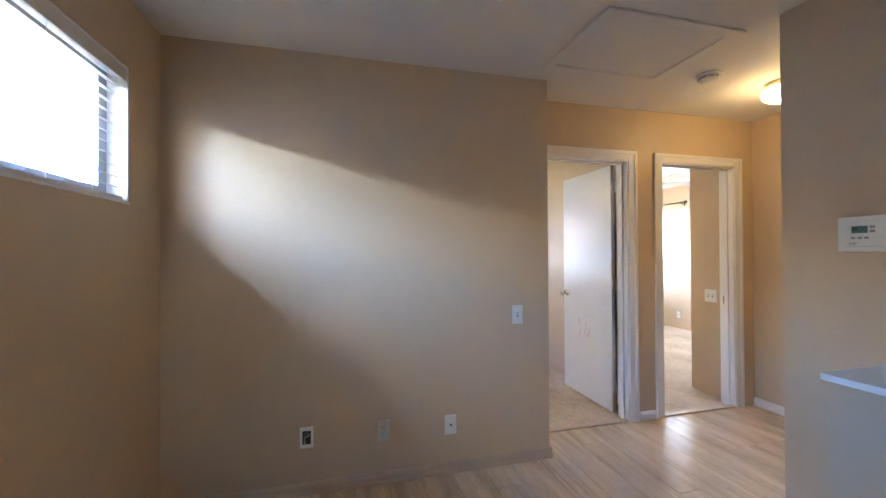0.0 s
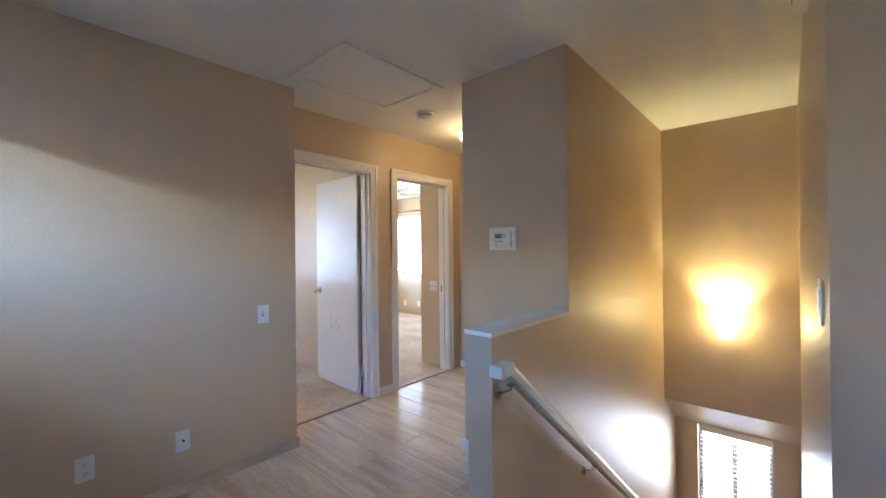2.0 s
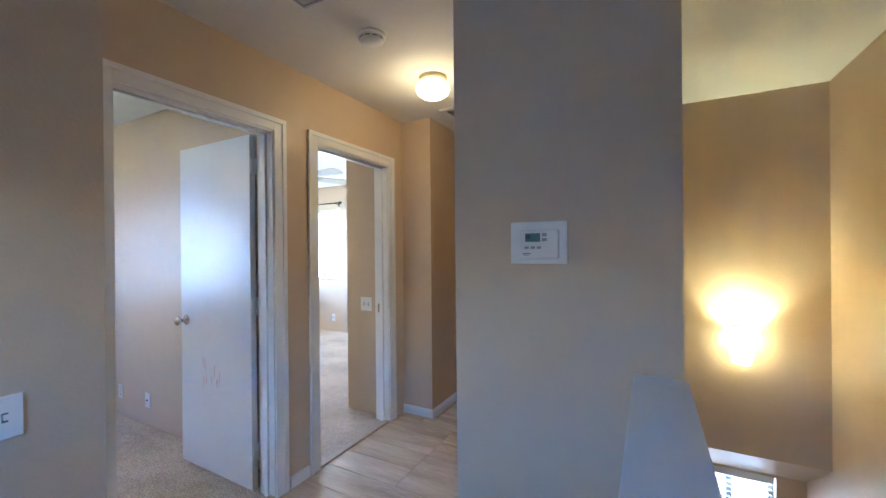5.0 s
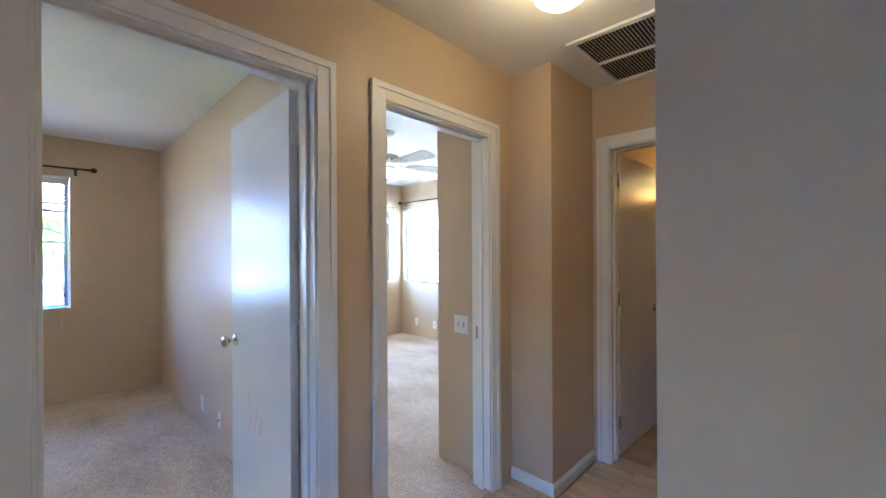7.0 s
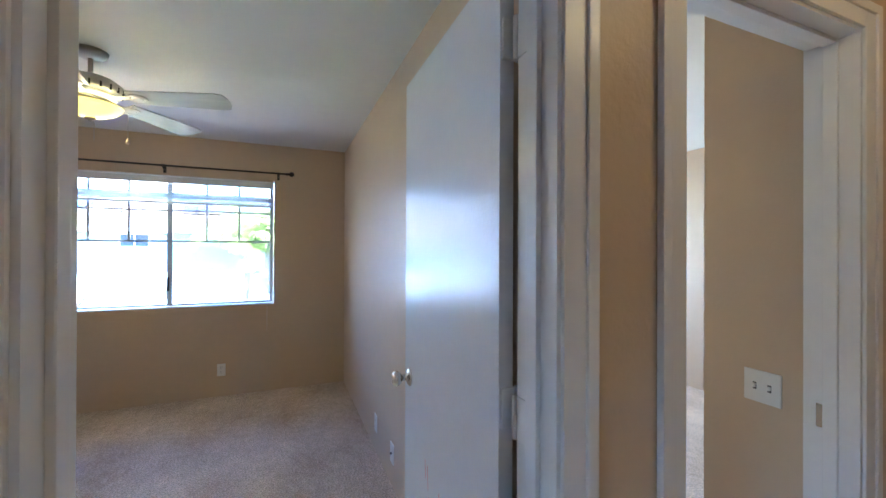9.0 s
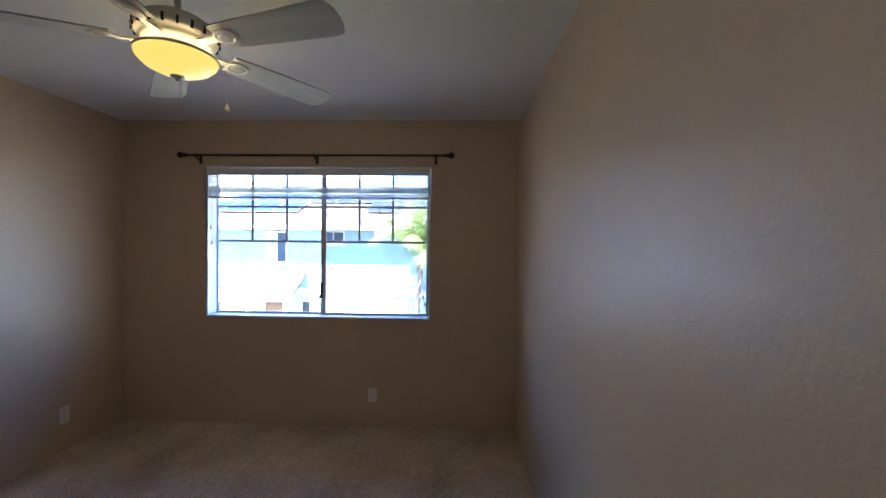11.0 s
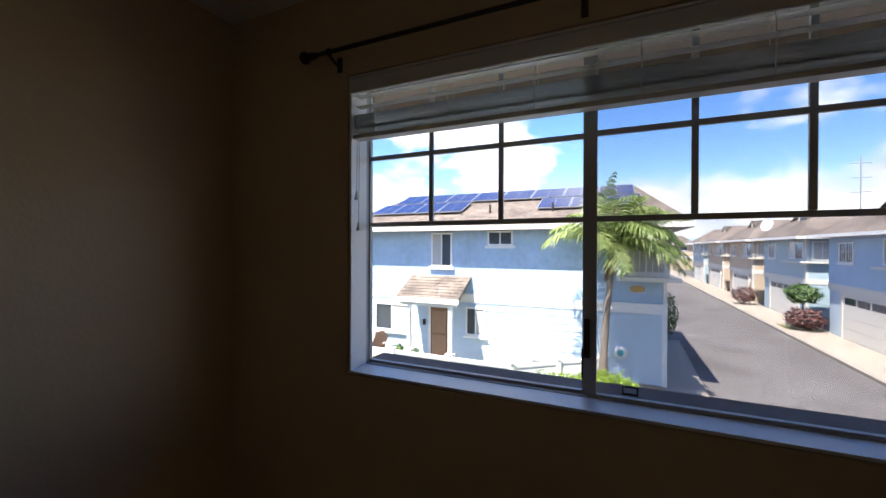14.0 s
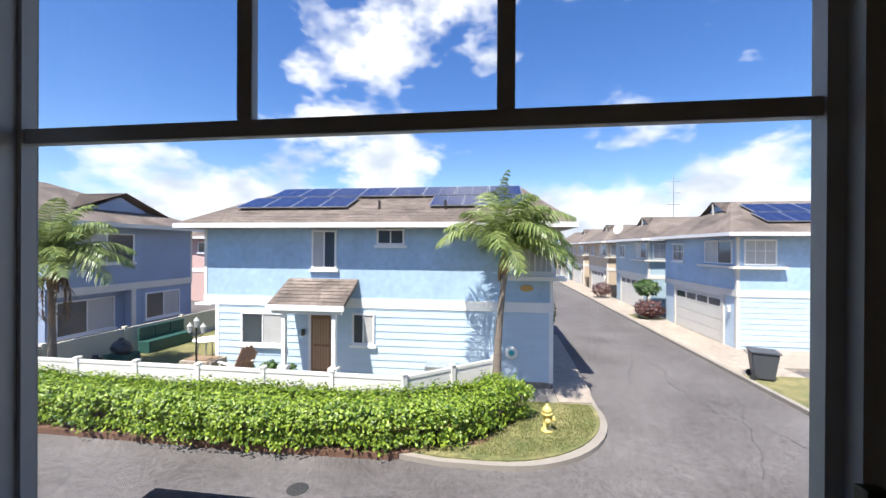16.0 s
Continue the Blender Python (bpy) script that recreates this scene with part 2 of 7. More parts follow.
def lathe(profile, n=32, m=None, bm=None):
    """A turned shape about z from (radius, height) pairs."""
    bm = bm or bmesh.new()
    rings = []
    for r, z in profile:
        if r < 1e-5:
            rings.append([bm.verts.new((0, 0, z))])
        else:
            rings.append([bm.verts.new((r * math.cos(2 * math.pi * i / n), r * math.sin(2 * math.pi * i / n), z)) for i in range(n)])
    for a, b in zip(rings, rings[1:]):
        for i in range(n):
            j = (i + 1) % n
            if len(a) == 1 and len(b) > 1:
                bm.faces.new((a[0], b[j], b[i]))
            elif len(b) == 1 and len(a) > 1:
                bm.faces.new((a[i], a[j], b[0]))
            elif len(a) > 1:
                bm.faces.new((a[i], a[j], b[j], b[i]))
    if m is not None:
        bmesh.ops.transform(bm, matrix=m, verts=[v for r in rings for v in r])
    return bm


def tube(points, r, n=10, bm=None):
    """A round bar along points; r is one radius or one for each point."""
    bm = bm or bmesh.new()
    pts = [Vector(p) for p in points]
    rs = r if isinstance(r, (list, tuple)) else [r] * len(pts)
    rings = []
    for i, p in enumerate(pts):
        d = (pts[min(i + 1, len(pts) - 1)] - pts[max(i - 1, 0)]).normalized()
        q = d.to_track_quat("Z", "Y")
        rings.append([bm.verts.new(p + q @ Vector((rs[i] * math.cos(2 * math.pi * k / n), rs[i] * math.sin(2 * math.pi * k / n), 0))) for k in range(n)])
    for a, b in zip(rings, rings[1:]):
        for k in range(n):
            bm.faces.new((a[k], a[(k + 1) % n], b[(k + 1) % n], b[k]))
    bm.faces.new(rings[0][::-1])
    bm.faces.new(rings[-1])
    return bm


def wall(name, label, along, a0, a1, t0, t1, z0, z1, holes=(), mat=None):
    """A wall along x or y from a0 to a1, between t0 and t1 in thickness, with openings (a, b, low, high) right through it."""
    bm = bmesh.new()

    def put(a, b, lo, hi):
        if b - a > 1e-4 and hi - lo > 1e-4:
            box(bm, *((a, b, t0, t1) if along == "x" else (t0, t1, a, b)), lo, hi)
    at = a0
    for a, b, lo, hi in sorted(holes):
        put(at, a, z0, z1)
        put(a, b, z0, lo)
        put(a, b, hi, z1)
        at = b
    put(at, a1, z0, z1)
    return setting(part(name, bm, mat or PAINT), label, "wall")


# ---- the structure ----
H = 2.425
G = -2.80
LOW = -2.79
wall("wall_west", "beige painted wall with a small high window", "y", -3.6, 6.25, -1.0, -0.85, LOW, H, [(0.45, 2.03, 1.53, 2.12)])
wall("wall_landing", "beige painted landing wall with sockets and a switch", "x", -0.85, 1.32, 2.32, 2.74, LOW, H)
wall("wall_hall", "beige painted hall wall with two bedroom doorways", "x", 1.32, 3.45, 2.62, 2.74, LOW, H, [(1.45, 2.19, -0.03, 2.03), (2.495, 3.245, -0.03, 2.03)])
wall("wall_hall_jog", "beige painted corner between bedroom and bathroom doors", "x", 3.45, 4.0, 2.35, 2.74, LOW, H)
wall("wall_closet", "beige painted bedroom wall beside the door with a switch", "x", 3.312, 5.6, 2.74, 3.11, LOW, H)
wall("wall_bath_door", "beige painted wall with the bathroom doorway", "y", 1.44, 2.35, 4.0, 4.12, LOW, H, [(1.51, 2.25, -0.03, 2.03)])
wall("wall_bath_north", "beige painted bathroom wall", "x", 4.0, 5.75, 2.352, 2.74, LOW, H)
wall("wall_bath_east", "beige painted bathroom wall behind the vanity", "y", 0.71, 2.352, 5.62, 5.75, LOW, H)
wall("wall_stair_north", "beige painted wall between hall and stairwell", "x", 2.03, 4.0, 0.71, 1.43, LOW, H)
wall("wall_bath_south", "beige painted bathroom wall", "x", 4.0, 5.62, 0.71, 0.83, LOW, H)
wall("wall_stair_half", "beige painted half wall beside the stair top", "x", 1.30, 2.03, 0.71, 0.83, LOW, 0.967)
wall("wall_stair_south", "beige painted stairwell wall", "x", 1.235, 4.6, -0.335, -0.24, LOW, H)
wall("wall_door3", "beige painted wall with a bedroom doorway", "y", -3.6, -0.335, 1.75, 1.87, LOW, H, [(-1.22, -0.48, -0.03, 2.01)])
# unseen closing wall; its opening is added to let ambient light onto the landing
wall("wall_south", "unseen beige wall with an added opening for fill light", "x", -1.0, 5.62, -3.75, -3.6, LOW, H, [(0.0, 0.36, 1.1, 1.8)])
wall("wall_bed3_east", "beige bedroom wall with a blind-covered window", "y", -3.6, -0.335, 5.5, 5.62, LOW, H, [(-1.49, -0.6, 0.83, 2.0)])
wall("wall_north", "beige painted bedroom wall with a wide slider window", "x", -1.0, 5.75, 6.25, 6.40, LOW, H, [(-0.17, 1.64, 0.85, 2.065), (3.75, 5.44, 0.855, 2.06)])
wall("wall_north_outer", "exterior skin of the window wall", "x", -1.0, 5.75, 6.401, 6.47, LOW, H, [(-0.55, 2.05, 0.79, 2.32), (3.75, 5.44, 0.855, 2.06)])
wall("wall_bedrooms", "beige painted wall between the bedrooms", "y", 2.74, 6.25, 2.325, 2.44, LOW, H)
wall("wall_bed2_east", "beige bedroom wall with a window", "y", 2.74, 6.25, 5.6, 5.75, LOW, H, [(5.30, 6.20, 0.85, 2.04)])


def stair_end():
    bm = boxed((4.13, 4.6, -0.24, 0.71, -0.10, H))
    # sloping soffit under the upper wall, then the deeper wall with its window
    vs = [bm.verts.new(p) for p in ((4.13, -0.24, -0.1), (4.6, -0.24, -0.1), (4.6, -0.24, -0.42), (4.13, 0.71, -0.1), (4.6, 0.71, -0.1), (4.6, 0.71, -0.42))]
    for q in ((0, 1, 2), (3, 5, 4), (0, 2, 5, 3)):
        bm.faces.new([vs[i] for i in q])
    setting(part("wall_stair_end", bm, PAINT), "beige painted stairwell end wall with a sloping soffit", "wall")
    wall("wall_stair_low", "beige painted lower stairwell wall with a window", "y", -0.35, 0.83, 4.6, 4.75, LOW, -0.1, [(-0.06, 0.52, -1.25, -0.44)])


stair_end()

setting(part("ceiling", boxed((-1.0, 5.75, -3.75, 6.47, H, H + 0.12)), CEIL), "white textured ceiling with an attic hatch", "ceiling")
setting(part("floor_landing", boxed((-0.85, 1.27, -3.6, 2.32, -0.2, -0.012), (1.27, 1.75, -3.6, -0.35, -0.2, -0.012), (1.27, 2.03, 0.83, 2.32, -0.2, -0.012), (1.32, 3.45, 2.32, 2.62, -0.2, -0.012), (2.03, 4.0, 1.44, 2.32, -0.2, -0.012)), SUBFLOOR), "light oak laminate floor of the landing and hall", "floor")
setting(part("floor_bedroom", boxed((-0.85, 2.325, 2.74, 6.25, -0.2, 0.0), (1.45, 2.19, 2.66, 2.74, -0.2, 0.0)), CARPET), "beige carpet with vacuum marks", "carpet")
setting(part("floor_bedroom_two", boxed((2.44, 3.312, 2.74, 6.25, -0.2, 0.0), (3.312, 5.6, 3.11, 6.25, -0.2, 0.0), (2.495, 3.245, 2.66, 2.74, -0.2, 0.0)), CARPET), "beige bedroom carpet", "carpet")
setting(part("floor_bedroom_three", boxed((1.76, 5.5, -3.6, -0.35, -0.2, 0.0)), CARPET), "greyish beige bedroom carpet", "carpet")
setting(part("floor_bath", boxed((4.0, 5.62, 0.83, 2.352, -0.2, -0.01)), SUBFLOOR), "tan bathroom tile floor", "floor")
setting(part("floor_lower", boxed((1.27, 4.6, -0.24, 0.71, LOW - 0.1, LOW)), CARPET), "carpeted lower stair landing", "floor")
# ---- trim, doors and openings ----
def baseboard(name, label, along, a0, a1, face, side, mat, h=0.075, th=0.013):
    """A skirting board on a wall face; side is the way it stands out."""
    t0, t1 = sorted((face + side * 0.001, face + side * th))
    bm = bmesh.new()
    prof = [(0, 0), (th, 0), (th, h * 0.72), (th * 0.55, h * 0.93), (th * 0.3, h), (0, h)]
    rings = []
    for a in (a0, a1):
        rings.append([bm.verts.new((a, face + side * (0.001 + p), z - 0.008) if along == "x" else (face + side * (0.001 + p), a, z - 0.008)) for p, z in prof])
    n = len(prof)
    for i in range(n):
        bm.faces.new((rings[0][i], rings[0][(i + 1) % n], rings[1][(i + 1) % n], rings[1][i]))
    bm.faces.new(rings[0])
    bm.faces.new(rings[1][::-1])
    return setting(part(name, bm, mat), label, "baseboard")


baseboard("baseboard_landing", "light oak skirting board below the landing wall", "x", -0.85, 1.333, 2.32, -1, BASEWOOD)
baseboard("baseboard_landing_end", "light oak skirting board at the wall end", "y", 2.32, 2.56, 1.32, 1, BASEWOOD)
baseboard("baseboard_west", "light oak skirting board on the window wall", "y", -3.6, 2.305, -0.85, 1, BASEWOOD)
baseboard("baseboard_hall", "white skirting board between the two doors", "x", 2.275, 2.418, 2.62, -1, TRIM)
baseboard("baseboard_jog", "white skirting board at the wall corner", "y", 2.337, 2.62, 3.45, -1, TRIM)
baseboard("baseboard_jog_front", "white skirting board beside the bathroom door", "x", 3.437, 3.98, 2.35, -1, TRIM)
baseboard("baseboard_thermostat", "white skirting board below the thermostat wall", "y", 0.83, 1.453, 2.03, -1, TRIM)
baseboard("baseboard_hall_south", "white skirting board on the hall side of the stair wall", "x", 2.017, 4.0, 1.44, 1, TRIM)
baseboard("baseboard_half_wall", "white skirting board below the half wall", "x", 1.30, 2.017, 0.83, 1, TRIM)


def door_frame(name, label, along, a0, a1, front, back, top, side):
    """Jamb lining, stop and moulded casing of a doorway in a wall between front and back; side is the way the front faces."""
    root = setting(new(name), label, "door frame")

    def bx(bm, a, b, t, u, lo, hi, bev=0.0):
        t, u = sorted((t, u))
        box(bm, *((a, b, t, u) if along == "x" else (t, u, a, b)), lo, hi, bev=bev)
    lo, hi = sorted((front, back))
    for nm, a, b, z0, z1 in (("jamb", a0 - 0.001, a0 + 0.014, 0, top - 0.015), ("jamb", a1 - 0.014, a1 + 0.001, 0, top - 0.015), ("head_jamb", a0 - 0.001, a1 + 0.001, top - 0.015, top + 0.001)):
        bm = bmesh.new()
        bx(bm, a, b, lo - 0.002, hi + 0.002, z0, z1)
        part(nm, bm, TRIM, root)
    mid = (lo + hi) / 2
    for nm, a, b, z0, z1 in (("stop", a0 + 0.0141, a0 + 0.026, 0, top - 0.016), ("stop", a1 - 0.026, a1 - 0.0141, 0, top - 0.016), ("head_stop", a0 + 0.0262, a1 - 0.0262, top - 0.027, top - 0.0152)):
        bm = bmesh.new()
        bx(bm, a, b, mid - 0.017, mid + 0.017, z0, z1, 0.003)
        part(nm, bm, TRIM, root)
    w = 0.064
    for face, s in ((front, side), (back, -side)):
        for nm, a, b, z0, z1 in (("casing", a0 - w - 0.006, a0 + 0.006, 0, top + w), ("casing", a1 - 0.006, a1 + w + 0.006, 0, top + w), ("head_casing", a0 + 0.0062, a1 - 0.0062, top - 0.006, top + w)):
            bm = bmesh.new()
            bx(bm, a, b, face + s * 0.0025, face + s * 0.012, z0, z1, 0.003)
            # raised outer band
            if nm == "casing":
                o = a if a < a0 else b - 0.026
                bx(bm, o, o + 0.026, face + s * 0.011, face + s * 0.019, z0, z1 + 0.001, 0.004)
            else:
                bx(bm, a - 0.052, b + 0.052, face + s * 0.0112, face + s * 0.0186, z1 - 0.026, z1 + 0.0005, 0.004)
            part(nm, bm, TRIM, root)
    return root


door_frame("door_frame_1", "white painted casing round the open bedroom doorway", "x", 1.45, 2.19, 2.62, 2.74, 2.03, -1)
door_frame("door_frame_2", "white painted casing round the second bedroom doorway", "x", 2.495, 3.245, 2.62, 2.74, 2.03, -1)
door_frame("door_frame_3", "white painted casing round the bathroom doorway", "y", 1.51, 2.25, 4.0, 4.12, 2.03, -1)
door_frame("door_frame_4", "shaded white casing round the doorway off the landing", "y", -1.22, -0.48, 1.75, 1.87, 2.01, -1)
for nm, x0, x1 in (("threshold_1", 1.464, 2.176), ("threshold_2", 2.509, 3.231)):
    setting(part(nm, boxed((x0, x1, 2.615, 2.66, -0.01, 0.012), bev=0.004), BASEWOOD), "oak transition strip between laminate and carpet", "threshold")
setting(part("threshold_3", boxed((4.0, 4.11, 1.525, 2.235, -0.011, 0.008), bev=0.004), BASEWOOD), "oak transition strip at the bathroom", "threshold")


def knob(parent, x, y, z, side):
    m = Matrix.Translation((x, y, z)) @ Matrix.Rotation(radians(90 * side), 4, "Y")
    k = part("door_knob", lathe([(0, 0), (0.032, 0), (0.032, 0.004), (0.026, 0.009), (0.012, 0.012), (0.011, 0.03), (0.02, 0.036), (0.027, 0.046), (0.0275, 0.056), (0.02, 0.064), (0, 0.067)], 24, m), CHROME, parent, "brushed nickel door knob", True)
    return k


def door(name, label, w, h, at, marks=False):
    """A flush door hinged at its origin, lying along +x, its faces at y 0 and 0.035."""
    d = tagged(new(name), label, "door", kind="structure")
    part("leaf", boxed((0.003, w, 0, 0.035, 0.012, h), bev=0.002), DOORP, d)
    for z in (0.18, h / 2, h - 0.22):
        bm = tube([(-0.004, -0.006, z), (-0.004, -0.006, z + 0.09)], 0.006, 10)
        box(bm, -0.004, 0.002, -0.006, 0.03, z + 0.002, z + 0.088)
        part("hinge", bm, CHROME if not marks else PLASTIC, d, "painted butt hinge")
    for s in (-1, 1):
        m = Matrix.Translation((w - 0.06, 0.0 if s < 0 else 0.035, 0.922)) @ Matrix.Rotation(radians(90 if s < 0 else -90), 4, "X")
        part("door_knob", lathe([(0, 0), (0.032, 0), (0.032, 0.004), (0.026, 0.009), (0.012, 0.012), (0.011, 0.03), (0.02, 0.036), (0.027, 0.046), (0.0275, 0.056), (0.02, 0.064), (0, 0.067)], 24, m), CHROME, d, "brushed nickel round knob", True)
    part("latch_plate", boxed((w - 0.0005, w + 0.0015, 0.006, 0.029, 0.875, 0.935)), CHROME, d)
    if marks:
        # faint red crayon strokes on the face
        rng = random.Random(4)
        red = material("red_crayon", (0.62, 0.16, 0.13), 0.7, vary=0.4, scale=60)
        for i in range(9):
            a = w - 0.36 + rng.uniform(-0.07, 0.13)
            z = 0.70 + rng.uniform(-0.13, 0.03)
            n = rng.uniform(0.02, 0.09)
            dx = rng.uniform(-0.012, 0.012)
            bm = bmesh.new()
            q = [(a, z), (a + 0.0045, z), (a + 0.0035 + dx, z - n), (a + dx, z - n)]
            bm.faces.new([bm.verts.new((x, 0.0365, zz)) for x, zz in q])
            part("crayon_mark", bm, red, d, "thin red crayon stroke")
    d.matrix_world = at
    return d


door("door_1", "white flush bedroom door standing wide open with red crayon marks", 0.715, 2.018, pose(2.186, 2.772, 0, 0, 0, 89.2), True)
door("door_2", "white flush bathroom door standing open", 0.70, 2.005, pose(4.128, 2.232, 0, 0, 0, -3), False)

# hinge leaves on the jamb of the open door
for z in (0.18, 1.0, 1.79):
    leaf = part("hinge_leaf", boxed((2.1728, 2.1757, 2.699, 2.7405, z, z + 0.09), bev=0.001), PLASTIC, bpy.data.objects["door_frame_1"], "painted steel hinge leaf")
    part("knuckle", tube([(2.172, 2.7455, z), (2.172, 2.7455, z + 0.09)], 0.006, 10), PLASTIC, leaf, "", True)

# strike plate in the second doorway
setting(part("strike_plate", boxed((3.2285, 3.2305, 2.69, 2.715, 0.86, 0.93)), CHROME), "small steel strike plate in the door jamb", "strike plate")


# ---- switches, sockets ----
def plate(name, label, category, at, gangs=1, style="socket", group=""):
    """A wall plate facing -y at its origin."""
    w, h = 0.070 + 0.046 * (gangs - 1), 0.114
    t = thing(name, label, category, group)
    part("plate", boxed((-w / 2, w / 2, -0.006, 0.0, -h / 2, h / 2), bev=0.0025), PLASTIC, t)
    for g in range(gangs):
        x = (g - (gangs - 1) / 2) * 0.046
        if style == "socket":
            for z in (-0.02, 0.02):
                part("receptacle", boxed((x - 0.0165, x + 0.0165, -0.008, -0.0055, z - 0.0135, z + 0.0135), bev=0.001), PLASTIC, t)
                for dx, hh in ((-0.006, 0.005), (0.006, 0.004)):
                    part("slot", boxed((x + dx - 0.001, x + dx + 0.001, -0.0083, -0.0078, z - hh + 0.003, z + hh + 0.003)), DARK, t)
                part("slot", lathe([(0, 0), (0.0022, 0), (0.0022, 0.0004), (0, 0.0004)], 10, Matrix.Translation((x, -0.0078, z - 0.008)) @ Matrix.Rotation(radians(90), 4, "X")), DARK, t)
        elif style == "toggle":
            part("slot_frame", boxed((x - 0.006, x + 0.006, -0.0066, -0.0058, -0.0125, 0.0125)), DARK, t)
            bm = bmesh.new()
            box(bm, x - 0.0045, x + 0.0045, -0.017, -0.006, -0.005, 0.009, bev=0.0015)
            part("toggle", bm, PLASTIC, t)
        elif style == "rocker":
            part("rocker", boxed((x - 0.0165, x + 0.0165, -0.0085, -0.0055, -0.033, 0.033), bev=0.001), PLASTIC, t)
        elif style == "coax":
            part("jack", lathe([(0, 0), (0.006, 0), (0.006, 0.008), (0.003, 0.008), (0, 0.006)], 12, Matrix.Translation((x, -0.006, 0)) @ Matrix.Rotation(radians(90), 4, "X")), BRONZE, t)
        elif style == "open":
            part("hole", boxed((x - 0.022, x + 0.022, -0.0065, -0.0055, -0.036, 0.036)), DARK, t, "open box with loose wires")
            rng = random.Random(8)
            for c in ((0.5, 0.5, 0.5), (0.25, 0.2, 0.15)):
                pts = [(x + rng.uniform(-0.015, 0.015), -0.007 - 0.006 * rng.random(), -0.028 + 0.014 * i) for i in range(5)]
                part("wire", tube(pts, 0.002, 6), material("wire_sheath", c, 0.5), t)
        for z in ((0,) if style == "socket" else (-0.046, 0.046)):
            part("screw", lathe([(0, 0), (0.003, 0), (0.0026, 0.001), (0, 0.0012)], 10, Matrix.Translation((x, -0.0059, z)) @ Matrix.Rotation(radians(90), 4, "X")), PLASTIC, t)
    t.matrix_world = at
    return t


def on_y(x, z, y):
    return pose(x, y - 0.001, z)


def on_west(y, z):
    return pose(-0.849, y, z, 0, 0, 90)


def on_east(x, y, z):
    return pose(x - 0.001, y, z, 0, 0, -90)


plate("media_wall_box", "white wall plate with an open hole and loose wires", "wall plate", on_y(-0.155, 0.312, 2.32), 1, "open")
plate("wall_socket", "white double socket low on the beige landing wall", "socket", on_y(0.262, 0.30, 2.32), 1, "socket")
plate("coax_outlet", "white coaxial outlet plate on the beige landing wall", "outlet", on_y(0.66, 0.288, 2.32), 1, "coax")
plate("light_switch", "white toggle light switch on the beige landing wall", "switch", on_y(1.10, 0.925, 2.32), 1, "toggle")
plate("light_switch", "white double toggle switch beside the bedroom doorway", "switch", on_east(3.312, 2.90, 0.907), 2, "toggle")
plate("stair_switch", "white double switch on the stairwell wall", "switch", pose(1.46, -0.239, 1.17, 0, 0, 180), 2, "rocker")
plate("wall_socket", "white double socket under the bedroom window", "socket", on_y(1.19, 0.25, 6.25), 1, "socket")
plate("wall_socket", "white double socket low on the shaded bedroom wall", "socket", on_west(5.77, 0.25), 1, "socket")
plate("coax_outlet", "white coaxial outlet low on the shaded bedroom wall", "outlet", on_west(5.327, 0.28), 1, "coax")
plate("wall_socket", "white double socket on the wall behind the open door", "socket", on_east(2.325, 4.70, 0.20), 1, "socket")
plate("coax_outlet", "white coaxial outlet on the wall behind the open door", "outlet", on_east(2.325, 4.27, 0.20), 1, "coax")
plate("wall_socket", "white double socket below the second bedroom's window", "socket", on_east(5.6, 5.88, 0.23), 1, "socket")
plate("wall_socket", "white single plate beside the second bedroom's socket", "socket", on_east(5.6, 5.47, 0.23), 1, "coax")
plate("wall_socket", "white double socket below the far bedroom window", "socket", on_east(5.5, -1.40, 0.24), 1, "socket")
plate("wall_socket", "white coaxial plate beside the far bedroom socket", "socket", on_east(5.5, -1.63, 0.24), 1, "coax")


# ---- things of the landing and hall ----
def attic_hatch():
    t = thing("attic_hatch", "white attic access panel with a thin moulded frame", "hatch")
    x0, x1, y0, y1 = 1.20, 2.0, 1.56, 2.16
    w = 0.055
    for nm, b in (("frame_side", (x0, x0 + w, y0, y1)), ("frame_side", (x1 - w, x1, y0, y1)), ("frame_end", (x0 + w, x1 - w, y0, y0 + w)), ("frame_end", (x0 + w, x1 - w, y1 - w, y1))):
        part(nm, boxed((*b, H - 0.014, H - 0.0005), bev=0.003), CEIL, t)
    part("panel", boxed((x0 + w + 0.008, x1 - w - 0.008, y0 + w + 0.008, y1 - w - 0.008, H - 0.008, H - 0.0005), bev=0.002), CEIL, t)
    part("gap", boxed((x0 + w, x1 - w, y0 + w, y1 - w, H - 0.003, H - 0.0008)), SUBFLOOR, t, "dark joint round the panel")


attic_hatch()


def smoke_detector():
    t = thing("smoke_detector", "round white smoke detector on the hall ceiling", "smoke detector")
    m = Matrix.Translation((2.27, 2.0, H - 0.0005)) @ Matrix.Rotation(math.pi, 4, "X")
    part("base", lathe([(0, 0), (0.07, 0), (0.07, 0.012), (0.066, 0.014), (0, 0.014)], 32, m), PLASTIC, t, "", True)
    part("cover", lathe([(0, 0.0141), (0.058, 0.0141), (0.06, 0.03), (0.045, 0.04), (0, 0.042)], 32, m), PLASTIC, t, "", True)
    for k in range(10):
        a = 2 * math.pi * k / 10
        part("grille_slot", boxed((-0.012, 0.012, 0.0575, 0.0605, H - 0.029, H - 0.025)), DARK, t).matrix_local = Matrix.Translation((2.27, 2.0, 0)) @ Matrix.Rotation(a, 4, "Z")


smoke_detector()

OPAL = glow("opal_glass_lit", (1.0, 0.78, 0.38), 0.11)


